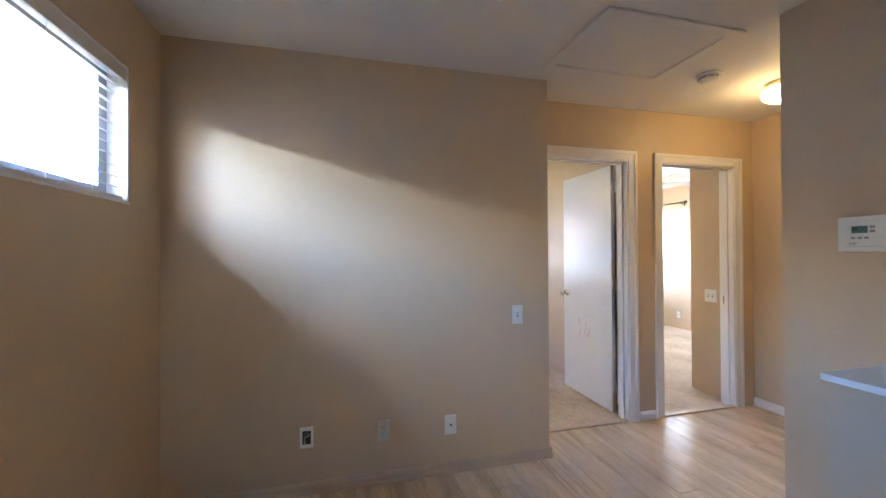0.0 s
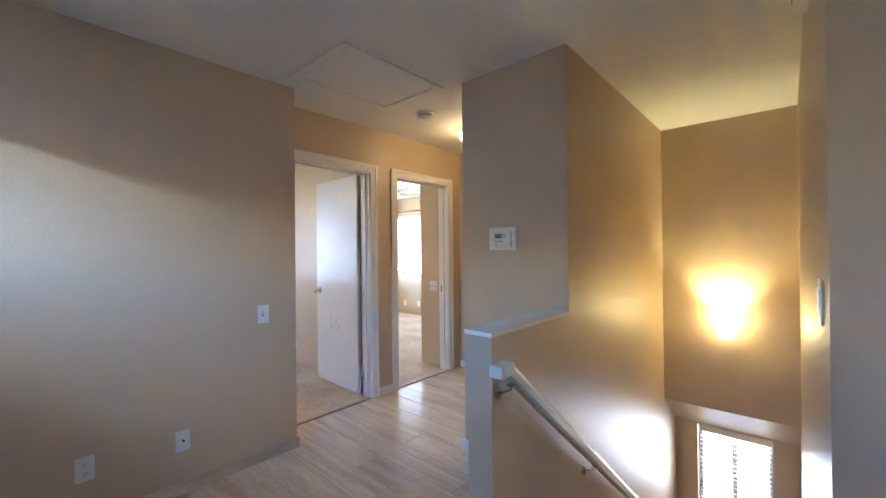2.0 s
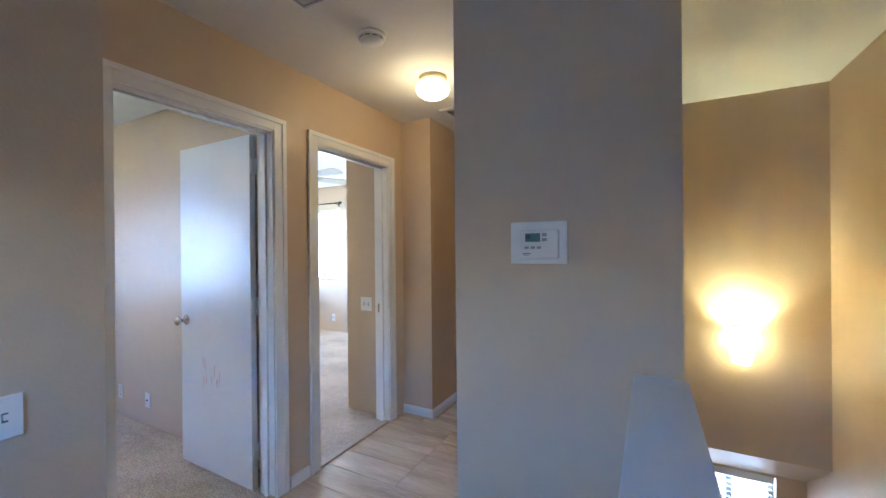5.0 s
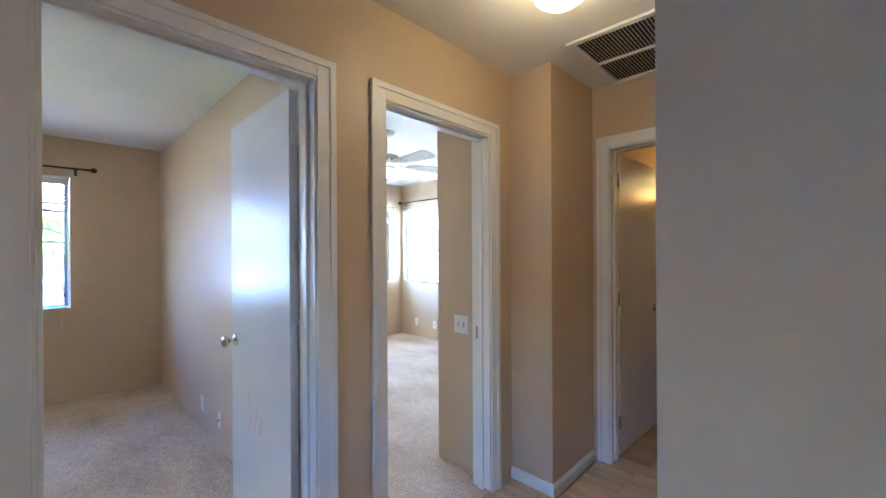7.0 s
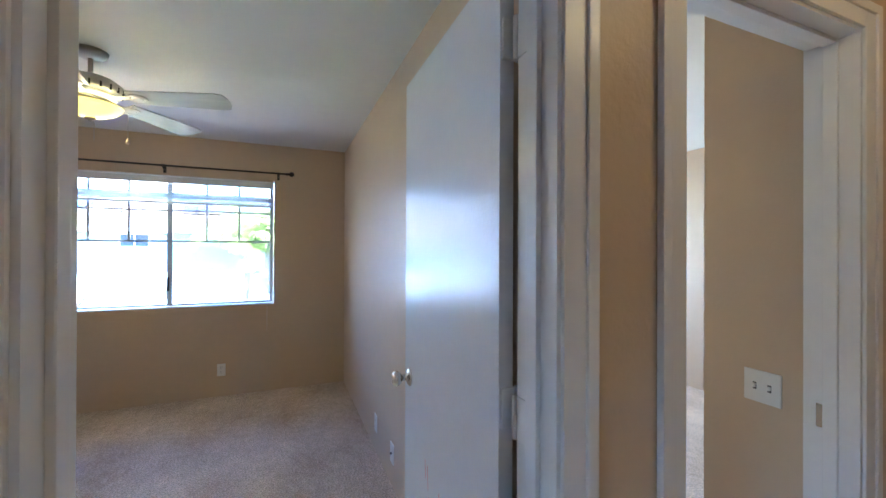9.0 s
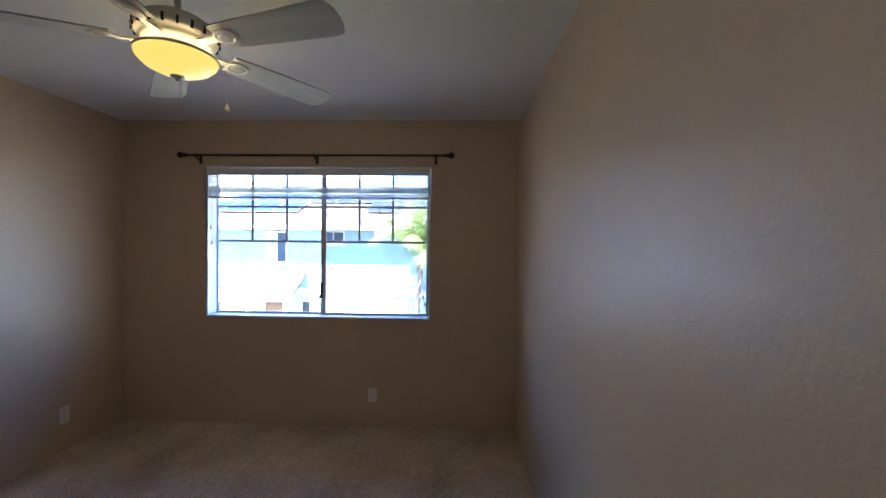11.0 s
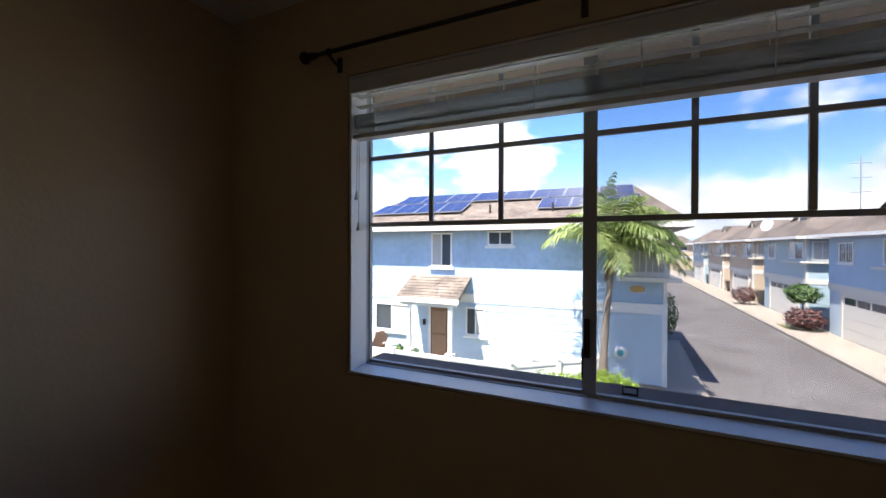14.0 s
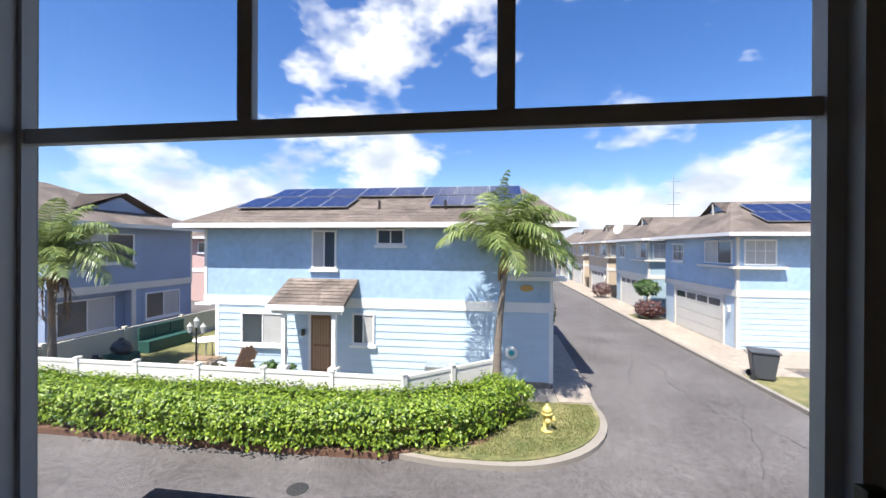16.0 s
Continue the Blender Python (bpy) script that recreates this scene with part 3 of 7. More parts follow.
def hall_light():
    t = thing("ceiling_light", "small round opal glass ceiling light glowing warm", "ceiling light")
    m = Matrix.Translation((2.83, 1.97, H - 0.0005)) @ Matrix.Rotation(math.pi, 4, "X")
    part("canopy", lathe([(0, 0), (0.085, 0), (0.087, 0.015), (0.08, 0.032), (0, 0.034)], 36, m), material("antique_white_metal", (0.62, 0.5, 0.32), 0.35), t, "cream metal canopy", True)
    part("glass_shade", lathe([(0.076, 0.0345), (0.10, 0.05), (0.106, 0.072), (0.095, 0.10), (0.065, 0.122), (0.03, 0.13), (0, 0.132)], 36, m), OPAL, t, "lit opal glass bowl", True).visible_shadow = False


hall_light()


def return_vent():
    t = thing("return_air_vent", "white metal return air grille with dark slots", "vent")
    x0, x1, y0, y1 = 3.33, 3.985, 1.60, 2.20
    z = H
    w = 0.032
    part("backing", boxed((x0 + 0.01, x1 - 0.01, y0 + 0.01, y1 - 0.01, z - 0.002, z - 0.0005)), DARK, t)
    for nm, b in (("frame_side", (x0, x0 + w, y0, y1)), ("frame_side", (x1 - w, x1, y0, y1)), ("frame_end", (x0 + w, x1 - w, y0, y0 + w)), ("frame_end", (x0 + w, x1 - w, y1 - w, y1))):
        part(nm, boxed((*b, z - 0.016, z - 0.0022), bev=0.003), TRIM, t)
    xm = (x0 + x1) / 2
    part("centre_bar", boxed((xm - 0.008, xm + 0.008, y0 + w, y1 - w, z - 0.015, z - 0.0022), bev=0.002), TRIM, t)
    n = 32
    slat = None
    step = (y1 - y0 - 2 * w) / n
    for row, (a, b) in enumerate(((x0 + w, xm - 0.008), (xm + 0.008, x1 - w))):
        me = None
        for i in range(n):
            if me is None:
                bm = boxed((a + 0.001, b - 0.001, -0.0045, 0.0045, -0.0007, 0.0007))
                ob = part("slat", bm, material("vent_slat", (0.62, 0.60, 0.56), 0.5, vary=0.05), t)
                me = ob.data
            else:
                ob = new("slat", me)
                ob.parent = t
            ob.matrix_local = pose(0, y0 + w + (i + 0.5) * step, z - 0.0085, 38, 0, 0)


return_vent()


def thermostat():
    t = thing("thermostat", "white programmable thermostat with a grey display", "thermostat")
    m = pose(2.0295, 1.12, 1.382, 0, 0, -90) @ Matrix.Scale(1.06, 4)
    part("wall_plate", boxed((-0.088, 0.088, -0.012, 0, -0.066, 0.066), bev=0.006), PLASTIC, t)
    part("body", boxed((-0.058, 0.066, -0.030, -0.0101, -0.049, 0.040), bev=0.007), PLASTIC, t)
    part("bezel", boxed((-0.038, 0.036, -0.0315, -0.0301, -0.004, 0.034), bev=0.0005), PLASTIC, t)
    part("display", boxed((-0.034, 0.012, -0.0325, -0.0316, 0.003, 0.029)), material("lcd_green_grey", (0.09, 0.17, 0.155), 0.25, vary=0.08, scale=40), t, "teal-grey liquid crystal display")
    for i, (x, z, w, h) in enumerate(((0.025, 0.024, 0.007, 0.005), (0.025, 0.009, 0.007, 0.005), (-0.030, -0.015, 0.0062, 0.004), (-0.011, -0.015, 0.0062, 0.004), (0.008, -0.015, 0.0062, 0.004))):
        part("button", boxed((x - w, x + w, -0.034, -0.0301, z - h, z + h), bev=0.001), material("grey_button", (0.3, 0.3, 0.3), 0.5), t)
    part("door_flap", boxed((-0.05, 0.055, -0.0312, -0.0302, -0.043, -0.008), bev=0.0004), PLASTIC, t)
    part("print_line", boxed((-0.042, -0.016, -0.0318, -0.0313, -0.0345, -0.0325)), DARK, t)
    part("print_line", boxed((-0.042, -0.022, -0.0318, -0.0313, -0.039, -0.0375)), DARK, t)
    for x, w in ((-0.029, 0.0028), (-0.021, 0.0028)):
        part("display_digit", boxed((x - w, x + w, -0.0329, -0.0326, 0.012, 0.024)), DARK, t)
    t.matrix_world = m


thermostat()

setting(part("trim_half_wall_cap", boxed((1.29, 2.029, 0.70, 0.84, 0.968, 0.987), bev=0.004), TRIM), "white painted cap board on the half wall", "trim")


def handrail():
    t = thing("handrail", "beige painted wooden stair handrail on metal brackets", "handrail")
    a, b = Vector((1.30, 0.64, 0.855)), Vector((3.95, 0.64, -1.26))
    d = (b - a).normalized()
    q = Matrix(((d.x, 0, -d.z), (d.y, 1, 0), (d.z, 0, d.x))).to_4x4()
    n = (b - a).length
    bm = bmesh.new()
    prof = [(-0.028, -0.018), (-0.02, -0.026), (0.02, -0.026), (0.028, -0.018), (0.03, 0.008), (0.022, 0.024), (-0.022, 0.024), (-0.03, 0.008)]
    rings = [[bm.verts.new((s, y, z)) for y, z in prof] for s in (0, n)]
    for i in range(8):
        bm.faces.new((rings[0][i], rings[0][(i + 1) % 8], rings[1][(i + 1) % 8], rings[1][i]))
    bm.faces.new(rings[0]), bm.faces.new(rings[1][::-1])
    bmesh.ops.transform(bm, matrix=Matrix.Translation(a) @ q, verts=bm.verts[:])
    part("rail", bm, TRIM, t)
    bm = boxed((1.225, 1.315, 0.61, 0.67, 0.838, 0.884), bev=0.008)
    part("rail_end", bm, TRIM, t, "short level end of the rail")
    for s in (0.06, 1.15, 2.2):
        p = a + d * s
        br = part("bracket", tube([p + Vector((0, 0, -0.028)), p + Vector((0, 0.012, -0.055)), p + Vector((0, 0.065, -0.085))], 0.006, 8), CHROME, t, "brushed steel rail bracket")
        part("rosette", lathe([(0, 0), (0.024, 0), (0.02, 0.008), (0, 0.01)], 20, Matrix.Translation((p.x, 0.709, p.z - 0.085)) @ Matrix.Rotation(radians(90), 4, "X")), CHROME, br)
        part("saddle", boxed((p.x - 0.03, p.x + 0.03, p.y - 0.012, p.y + 0.012, p.z - 0.034 - 0.0, p.z - 0.027)), CHROME, br)


handrail()


def opal(name, color, strength, clear):
    """Lit opal glass that also lets a share of the lamp's light straight through."""
    m = glow(name, color, strength)
    nt = m.node_tree
    through_glass = nt.nodes.new("ShaderNodeBsdfTransparent")
    blend = nt.nodes.new("ShaderNodeMixShader")
    blend.inputs[0].default_value = clear
    nt.links.new(nt.nodes["Principled BSDF"].outputs[0], blend.inputs[1])
    nt.links.new(through_glass.outputs[0], blend.inputs[2])
    nt.links.new(blend.outputs[0], nt.nodes["Material Output"].inputs[0])
    return m


SCONCE = opal("sconce_glass_lit", (1.0, 0.84, 0.45), 0.06, 0.3)


def sconce():
    t = thing("wall_sconce", "tapered white glass wall sconce glowing bright", "wall lamp")
    part("back_plate", boxed((4.112, 4.1295, 0.16, 0.30, 0.60, 0.80), bev=0.004), CHROME, t)
    bm = bmesh.new()
    n = 20
    rings = []
    for z, r in ((0.545, 0.055), (0.60, 0.066), (0.68, 0.088), (0.74, 0.104), (0.775, 0.107), (0.80, 0.104)):
        rings.append([bm.verts.new((4.125 - r * 1.5 * math.sin(math.pi * k / n), 0.23 + r * math.cos(math.pi * k / n), z)) for k in range(n + 1)])
    for p, q in zip(rings, rings[1:]):
        for k in range(n):
            bm.faces.new((p[k], p[k + 1], q[k + 1], q[k]))
    bm.faces.new(rings[0])
    sh = part("glass_shade", bm, SCONCE, t, "lit white glass half shade", True)
    sh.modifiers.new("thick", "SOLIDIFY").thickness = 0.003
    for y in (0.118, 0.342):
        part("clip", tube([(4.128, y, 0.765), (4.112, y, 0.765)], 0.006, 8), CHROME, t)


sconce()


def door_chime():
    t = thing("door_chime", "white plastic door chime box high on the stair wall", "door chime")
    part("case", boxed((1.88, 2.03, -0.239, -0.195, 2.20, 2.40), bev=0.006), PLASTIC, t)
    for i in range(7):
        part("grille_bar", boxed((1.91, 2.0, -0.1948, -0.193, 2.225 + i * 0.01, 2.229 + i * 0.01)), DARK, t)


door_chime()


# stairs down
for i in range(13):
    z1 = -0.19 * (i + 1)
    x0 = 1.27 + 0.255 * i
    if x0 + 0.255 <= 4.6:
        st = setting(new("stair_step"), "beige carpeted stair step", "step")
        part("tread", boxed((x0, x0 + 0.275, -0.24, 0.71, z1 - 0.03, z1), bev=0.008), CARPET, st)
        part("riser", boxed((x0 + 0.012, x0 + 0.03, -0.24, 0.71, z1 + 0.0005, z1 + 0.16)), CARPET, st)


# ---- windows ----
def muntin_window(name, label, x0, x1, z0, z1, y):
    """A two-panel slider in the north wall: frame, two sashes with grilles in their upper part, panes and catches."""
    root = setting(new(name), label, "window")
    f = 0.010
    d0, d1 = y - 0.028, y + 0.016
    for nm, b in (("frame_jamb", (x0, x0 + f, z0, z1)), ("frame_jamb", (x1 - f, x1, z0, z1)), ("frame_sill", (x0 + f, x1 - f, z0, z0 + f)), ("frame_head", (x0 + f, x1 - f, z1 - f, z1))):
        part(nm, boxed((b[0], b[1], d0, d1, b[2], b[3]), bev=0.002), VINYL, root)
    xm = 0.74
    zm = (1.465, 1.752, 2.0)
    s = 0.010
    for nm, a, b, sl, sr, dy in (("fixed_sash", x0 + f, 0.741, 0.006, 0.019, 0.006), ("sliding_sash", 0.738, x1 - f, 0.030, 0.022, -0.012)):
        lo, hi = z0 + f, z1 - f
        ya, yb = y + dy - 0.009, y + dy + 0.009
        sash = part(nm, boxed((a, a + sl, ya, yb, lo, hi), (b - sr, b, ya, yb, lo, hi), (a + sl, b - sr, ya, yb, lo, lo + s), (a + sl, b - sr, ya, yb, hi - s, hi)), VINYL, root)
        ga, gb = a + sl, b - sr
        for k in (1, 2):
            gx = ga + (gb - ga) * k / 3
            part("vertical_muntin", boxed((gx - 0.0095, gx + 0.0095, y + dy - 0.006, y + dy + 0.006, zm[0] + 0.01, hi - s - 0.0005), bev=0.002), VINYL, sash)
        for z in zm[:2]:
            part("horizontal_muntin", boxed((ga + 0.0005, gb - 0.0005, y + dy - 0.0065, y + dy + 0.0065, z - 0.0095, z + 0.0095), bev=0.002), VINYL, sash)
        pane = part("pane", boxed((ga, gb, y + dy + 0.0068, y + dy + 0.0085, lo + s, hi - s)), GLASS, sash, "clear glass pane")
        pane.visible_shadow = False
        if nm == "sliding_sash":
            part("insect_screen", boxed((ga - 0.01, gb + 0.01, y + 0.0225, y + 0.0230, lo + 0.002, hi - 0.002)), SCREEN, sash, "fine grey insect screen").visible_shadow = False
    lock = part("sash_lock", boxed((xm - 0.011, xm + 0.008, y - 0.036, y - 0.0225, 1.0, 1.13), bev=0.003), BRONZE, root, "black plastic sash lock")
    part("lock_lever", boxed((xm - 0.018, xm - 0.012, y - 0.040, y - 0.030, 0.93, 1.03), bev=0.002), BRONZE, lock)
    for lx in (xm + 0.13, x1 - 0.10):
        bm = boxed((lx - 0.024, lx + 0.024, y - 0.033, y - 0.027, z0 + 0.036, z0 + 0.042), (lx - 0.024, lx + 0.024, y - 0.033, y - 0.027, z0 + 0.060, z0 + 0.065), (lx - 0.024, lx - 0.019, y - 0.033, y - 0.027, z0 + 0.042, z0 + 0.060), (lx + 0.019, lx + 0.024, y - 0.033, y - 0.027, z0 + 0.042, z0 + 0.060))
        part("vent_stop", bm, BRONZE, root, "black vent stop catch")
    return root


muntin_window("window_1", "grey vinyl slider window with grilles in its upper part", -0.168, 1.632, 0.858, 2.058, 6.385)
for nm, b in (("reveal_left", (-0.1645, -0.1545, 6.2515, 6.3565, 0.866, 2.05)), ("reveal_right", (1.6245, 1.6345, 6.2515, 6.3565, 0.866, 2.05)), ("window_sill_1", (-0.1645, 1.6345, 6.2465, 6.3565, 0.8555, 0.8655)), ("reveal_top", (-0.1645, 1.6345, 6.2515, 6.3565, 2.0505, 2.0595))):
    setting(part(nm, boxed(b, bev=0.0015), SILL), "white painted window reveal", "window sill" if "sill" in nm else "trim")


for nm, b in (("reveal_landing_south", (-0.985, -0.853, 0.4515, 0.4595, 1.5395, 2.1105)), ("reveal_landing_north", (-0.985, -0.853, 2.0205, 2.0285, 1.5395, 2.1105)), ("window_sill_landing", (-0.985, -0.846, 0.4515, 2.0285, 1.5315, 1.539)), ("reveal_landing_top", (-0.985, -0.853, 0.4515, 2.0285, 2.111, 2.1185))):
    setting(part(nm, boxed(b, bev=0.0015), SILL), "white painted window reveal", "window sill" if "sill" in nm else "trim")


def mini_blind(name, label, a0, a1, z0, z1, m, tilt=18, n=None, stack=False, cords=True):
    """A blind hanging in the plane y = 0 of m, from a0 to a1: head valance, slats, bottom rail, ladder cords."""
    t = thing(name, label, "blind")
    part("valance", boxed((a0, a1, -0.012, 0.0, z1 - 0.055, z1), bev=0.002), BLIND, t)
    part("head_rail", boxed((a0 + 0.01, a1 - 0.01, 0.001, 0.04, z1 - 0.04, z1 - 0.002)), BLIND, t)
    me = None

    def slat(z, ang, shift=0.0):
        nonlocal me
        if me is None:
            bm = bmesh.new()
            rows = []
            for k in range(5):
                u = (k - 2) / 2
                rows.append([bm.verts.new((x, u * 0.0235, 0.0028 * (1 - u * u))) for x in (a0 + 0.006, a1 - 0.006)])
            for p, q in zip(rows, rows[1:]):
                bm.faces.new((p[0], p[1], q[1], q[0]))
            bmesh.ops.solidify(bm, geom=bm.faces[:], thickness=0.0025)
            ob = part("slat", bm, BLIND, t)
            me = ob.data
        else:
            ob = new("slat", me)
            ob.parent = t
        ob.matrix_local = pose(shift, 0.026 + shift, z, ang, 0, 0)
    rng = random.Random(11)
    if stack:
        hang = [z1 - 0.062 - 0.043 * k for k in range(3)]
        for z in hang:
            slat(z, 4)
        top = z1 - 0.142
        k = 0
        while top - k * 0.0068 > z0 + 0.022:
            slat(top - k * 0.0068, rng.uniform(-4, 4), rng.uniform(-0.003, 0.003))
            k += 1
    else:
        k = int((z1 - 0.06 - z0) / 0.043)
        for i in range(k):
            slat(z1 - 0.075 - i * (z1 - 0.09 - z0) / k, tilt)
    part("bottom_rail", boxed((a0 + 0.004, a1 - 0.004, 0.0, 0.05, z0, z0 + 0.017), bev=0.003), BLIND, t)
    if cords:
        m_ = max(2, round((a1 - a0) / 0.3))
        for i in range(m_):
            x = a0 + 0.11 + (a1 - a0 - 0.22) * i / (m_ - 1)
            for y in (0.0005, 0.0515):
                part("ladder_cord", tube([(x, y, z0 + 0.006), (x + 0.003, y - 0.001, (z0 + z1) / 2), (x, y, z1 - 0.045)], 0.0011, 5), BLIND, t)
            if stack:
                loop = [(x, -0.002 - 0.012 * math.sin(a), z1 - 0.125 + 0.014 * math.cos(a)) for a in [math.pi * j / 8 for j in range(9)]]
                part("cord_loop", tube(loop, 0.0012, 5), BLIND, t)
    t.matrix_world = m
    return t


BL = mini_blind("window_blind", "white slat blind drawn up into a thick stack", -0.160, 1.630, 1.808, 2.046, pose(0, 6.262, 0), stack=True)


def blind_cord(name, label, x, y, z0, z1, tassel):
    t = thing(name, label, "cord")
    part("cord", tube([(x, y, z1), (x + 0.004, y - 0.002, (z0 + z1) / 2), (x, y, z0 + 0.03)], 0.0012, 6), BLIND, t)
    part("tassel", lathe([(0, 0.035), (0.004, 0.033), (0.005, 0.022), (0.010, 0.004), (0.010, 0), (0, 0)], 14, Matrix.Translation((x, y, z0))), tassel, t, "", True)


WOODT = material("wood_tassel", (0.55, 0.42, 0.27), 0.45)
blind_cord("blind_pull_cord", "long thin blind cord with a wooden tassel", 1.58, 6.235, 0.56, 1.995, WOODT)
blind_cord("blind_tilt_cord", "short blind cord with a small white tassel", -0.135, 6.262, 1.56, 1.995, PLASTIC)
blind_cord("blind_tilt_cord", "short blind cord with a small white tassel", -0.128, 6.266, 1.435, 1.995, PLASTIC)
for x, b in ((1.60, 0.96), (1.588, 1.02)):
    blind_cord("blind_lift_cord", "thin blind lift cord ending in a small dark tassel", x, 6.264, b, 1.995, BRONZE)


def curtain_rod(name, label, a0, a1, z, y, m=Matrix(), brackets=(0.04, 0.5, 0.96)):
    t = thing(name, label, "curtain rod")
    part("rod", tube([(a0 + 0.05, y, z), (a1 - 0.05, y, z)], 0.0085, 12), BRONZE, t, "", True)
    for x, s in ((a0, 1), (a1, -1)):
        mm = Matrix.Translation((x, y, z)) @ Matrix.Rotation(radians(90 * s), 4, "Y")
        part("finial", lathe([(0, 0), (0.010, 0.002), (0.022, 0.014), (0.025, 0.026), (0.020, 0.040), (0.010, 0.048), (0.009, 0.054), (0.015, 0.058), (0.015, 0.063), (0.010, 0.067), (0.013, 0.075), (0.010, 0.085), (0, 0.085)], 18, mm), BRONZE, t, "turned bronze finial", True)
    for k in brackets:
        x = a0 + (a1 - a0) * k + (0.06 if k < 0.3 else -0.06 if k > 0.7 else 0)
        bm = tube([(x, y + 0.064, z - 0.03), (x, y + 0.03, z - 0.026), (x, y, z - 0.012)], 0.006, 8)
        box(bm, x - 0.011, x + 0.011, y + 0.062, y + 0.067, z - 0.055, z + 0.005)
        tube([(x - 0.006, y, z), (x + 0.006, y, z)], 0.013, 12, bm)
        part("bracket", bm, BRONZE, t)
    t.matrix_world = m
    return t


curtain_rod("curtain_rod", "dark bronze curtain rod with turned finials, bare", -0.355, 1.825, 2.135, 6.18)


# ---- ceiling fans ----
def blade_mesh(r0, r1, w0, w1):
    bm = bmesh.new()
    top, bot = [], []
    outline = [(r0, -w0), (r0 + 0.10, -w0 * 1.12), (r1 - 0.05, -w1), (r1 - 0.015, -w1 * 0.9), (r1, -w1 * 0.45), (r1 + 0.004, 0), (r1, w1 * 0.45), (r1 - 0.015, w1 * 0.9), (r1 - 0.05, w1), (r0 + 0.10, w0 * 1.12), (r0, w0)]
    for z, ring in ((0.003, top), (-0.003, bot)):
        ring.extend(bm.verts.new((x, y, z)) for x, y in outline)
    bm.faces.new(top)
    bm.faces.new(bot[::-1])
    n = len(outline)
    for i in range(n):
        bm.faces.new((top[i], top[(i + 1) % n], bot[(i + 1) % n], bot[i]))
    return bm


def ceiling_fan(name, label, x, y, z_blade, first, blade_mat, metal, light=None, radius=0.63, chains=()):
    t = thing(name, label, "ceiling fan")
    up = H - z_blade
    part("canopy", lathe([(0, up - 0.001), (0.075, up - 0.001), (0.07, up - 0.02), (0.05, up - 0.035), (0.02, up - 0.04), (0, up - 0.04)], 32), metal, t, "", True)
    part("downrod", tube([(0, 0, up - 0.04), (0, 0, 0.07)], 0.011, 12), metal, t, "", True)
    body = part("motor_housing", lathe([(0, 0.10), (0.05, 0.10), (0.10, 0.085), (0.135, 0.06), (0.14, 0.03), (0.13, 0.014), (0.115, 0.012), (0.115, 0.0), (0.10, -0.012), (0.07, -0.02), (0, -0.02)], 40), metal, t, "", True)
    for k in range(20):
        a = 2 * math.pi * k / 20
        part("vent_slot", boxed((0.1325, 0.1385, -0.004, 0.004, 0.024, 0.052)), DARK, body).matrix_local = Matrix.Rotation(a, 4, "Z") @ pose(0, 0, 0, 0, 4, 0)
    bmsh = imsh = None
    for k in range(5):
        rot = Matrix.Rotation(radians(first + 72 * k), 4, "Z")
        if bmsh is None:
            ob = part("blade", blade_mesh(0.19, radius, 0.055, 0.076), blade_mat, t)
            bmsh = ob.data
            bm = boxed((0.10, 0.20, -0.014, 0.014, -0.010, -0.004), bev=0.002)
            lathe([(0, -0.0045), (0.036, -0.0045), (0.036, -0.009), (0.028, -0.012), (0.022, -0.009), (0.015, -0.012), (0, -0.012)], 20, Matrix.Translation((0.225, 0, 0)) @ Matrix.Diagonal((1.35, 1, 1, 1)), bm)
            ir = part("blade_iron", bm, metal, ob)
            imsh = ir.data
        else:
            ob = new("blade", bmsh)
            ob.parent = t
            ir = new("blade_iron", imsh)
            ir.parent = ob
        ob.matrix_local = rot @ pose(0, 0, 0, -12, 0, 0)
    if light:
        part("light_collar", lathe([(0, -0.0205), (0.085, -0.0205), (0.09, -0.035), (0.085, -0.05), (0, -0.05)], 36), metal, t, "", True)
        sh = part("glass_bowl", lathe([(0.132, -0.048), (0.135, -0.052), (0.13, -0.066), (0.108, -0.088), (0.072, -0.106), (0.035, -0.117), (0, -0.119)], 40), light, t, "lit amber glass bowl", True)
        sh.visible_shadow = False
        part("bowl_rim", lathe([(0.133, -0.046), (0.137, -0.044), (0.138, -0.050), (0.134, -0.053)], 40), metal, t, "", True)
        part("bowl_nut", lathe([(0, -0.1192), (0.024, -0.1192), (0.022, -0.126), (0.008, -0.130), (0.008, -0.138), (0, -0.140)], 20), metal, t, "", True)
    for cx, cy, top, low, ball in chains:
        c = part("pull_chain", tube([(cx, cy, top), (cx, cy, low)], 0.0016, 6), metal, t)
        if ball:
            part("chain_fob", lathe([(0, 0.03), (0.003, 0.028), (0.009, 0.01), (0.009, 0.004), (0.005, 0), (0, 0)], 14, Matrix.Translation((cx, cy, low - 0.028))), WOODT, c, "small wooden pull fob", True)
    t.matrix_world = Matrix.Translation((x, y, z_blade))
    return t


FANW = material("whitewashed_fan_blade", (0.50, 0.47, 0.42), 0.4, vary=0.14, scale=2.5, stretch=(1, 7, 1))
FANM = material("antique_white_fan_metal", (0.55, 0.52, 0.47), 0.4, vary=0.08, scale=12)
FAND = material("dark_walnut_blade", (0.03, 0.026, 0.026), 0.4, vary=0.2, scale=3, stretch=(1, 8, 1))
FANG = glow("amber_bowl_lit", (1.0, 0.62, 0.08), 0.065)
ceiling_fan("ceiling_fan", "whitewashed five-blade ceiling fan with a lit amber bowl", 0.79, 4.63, 2.195, -14, FANW, FANM, FANG, 0.68, ((0.02, -0.01, -0.14, -0.235, False), (0.13, 0.10, -0.05, -0.19, True)))
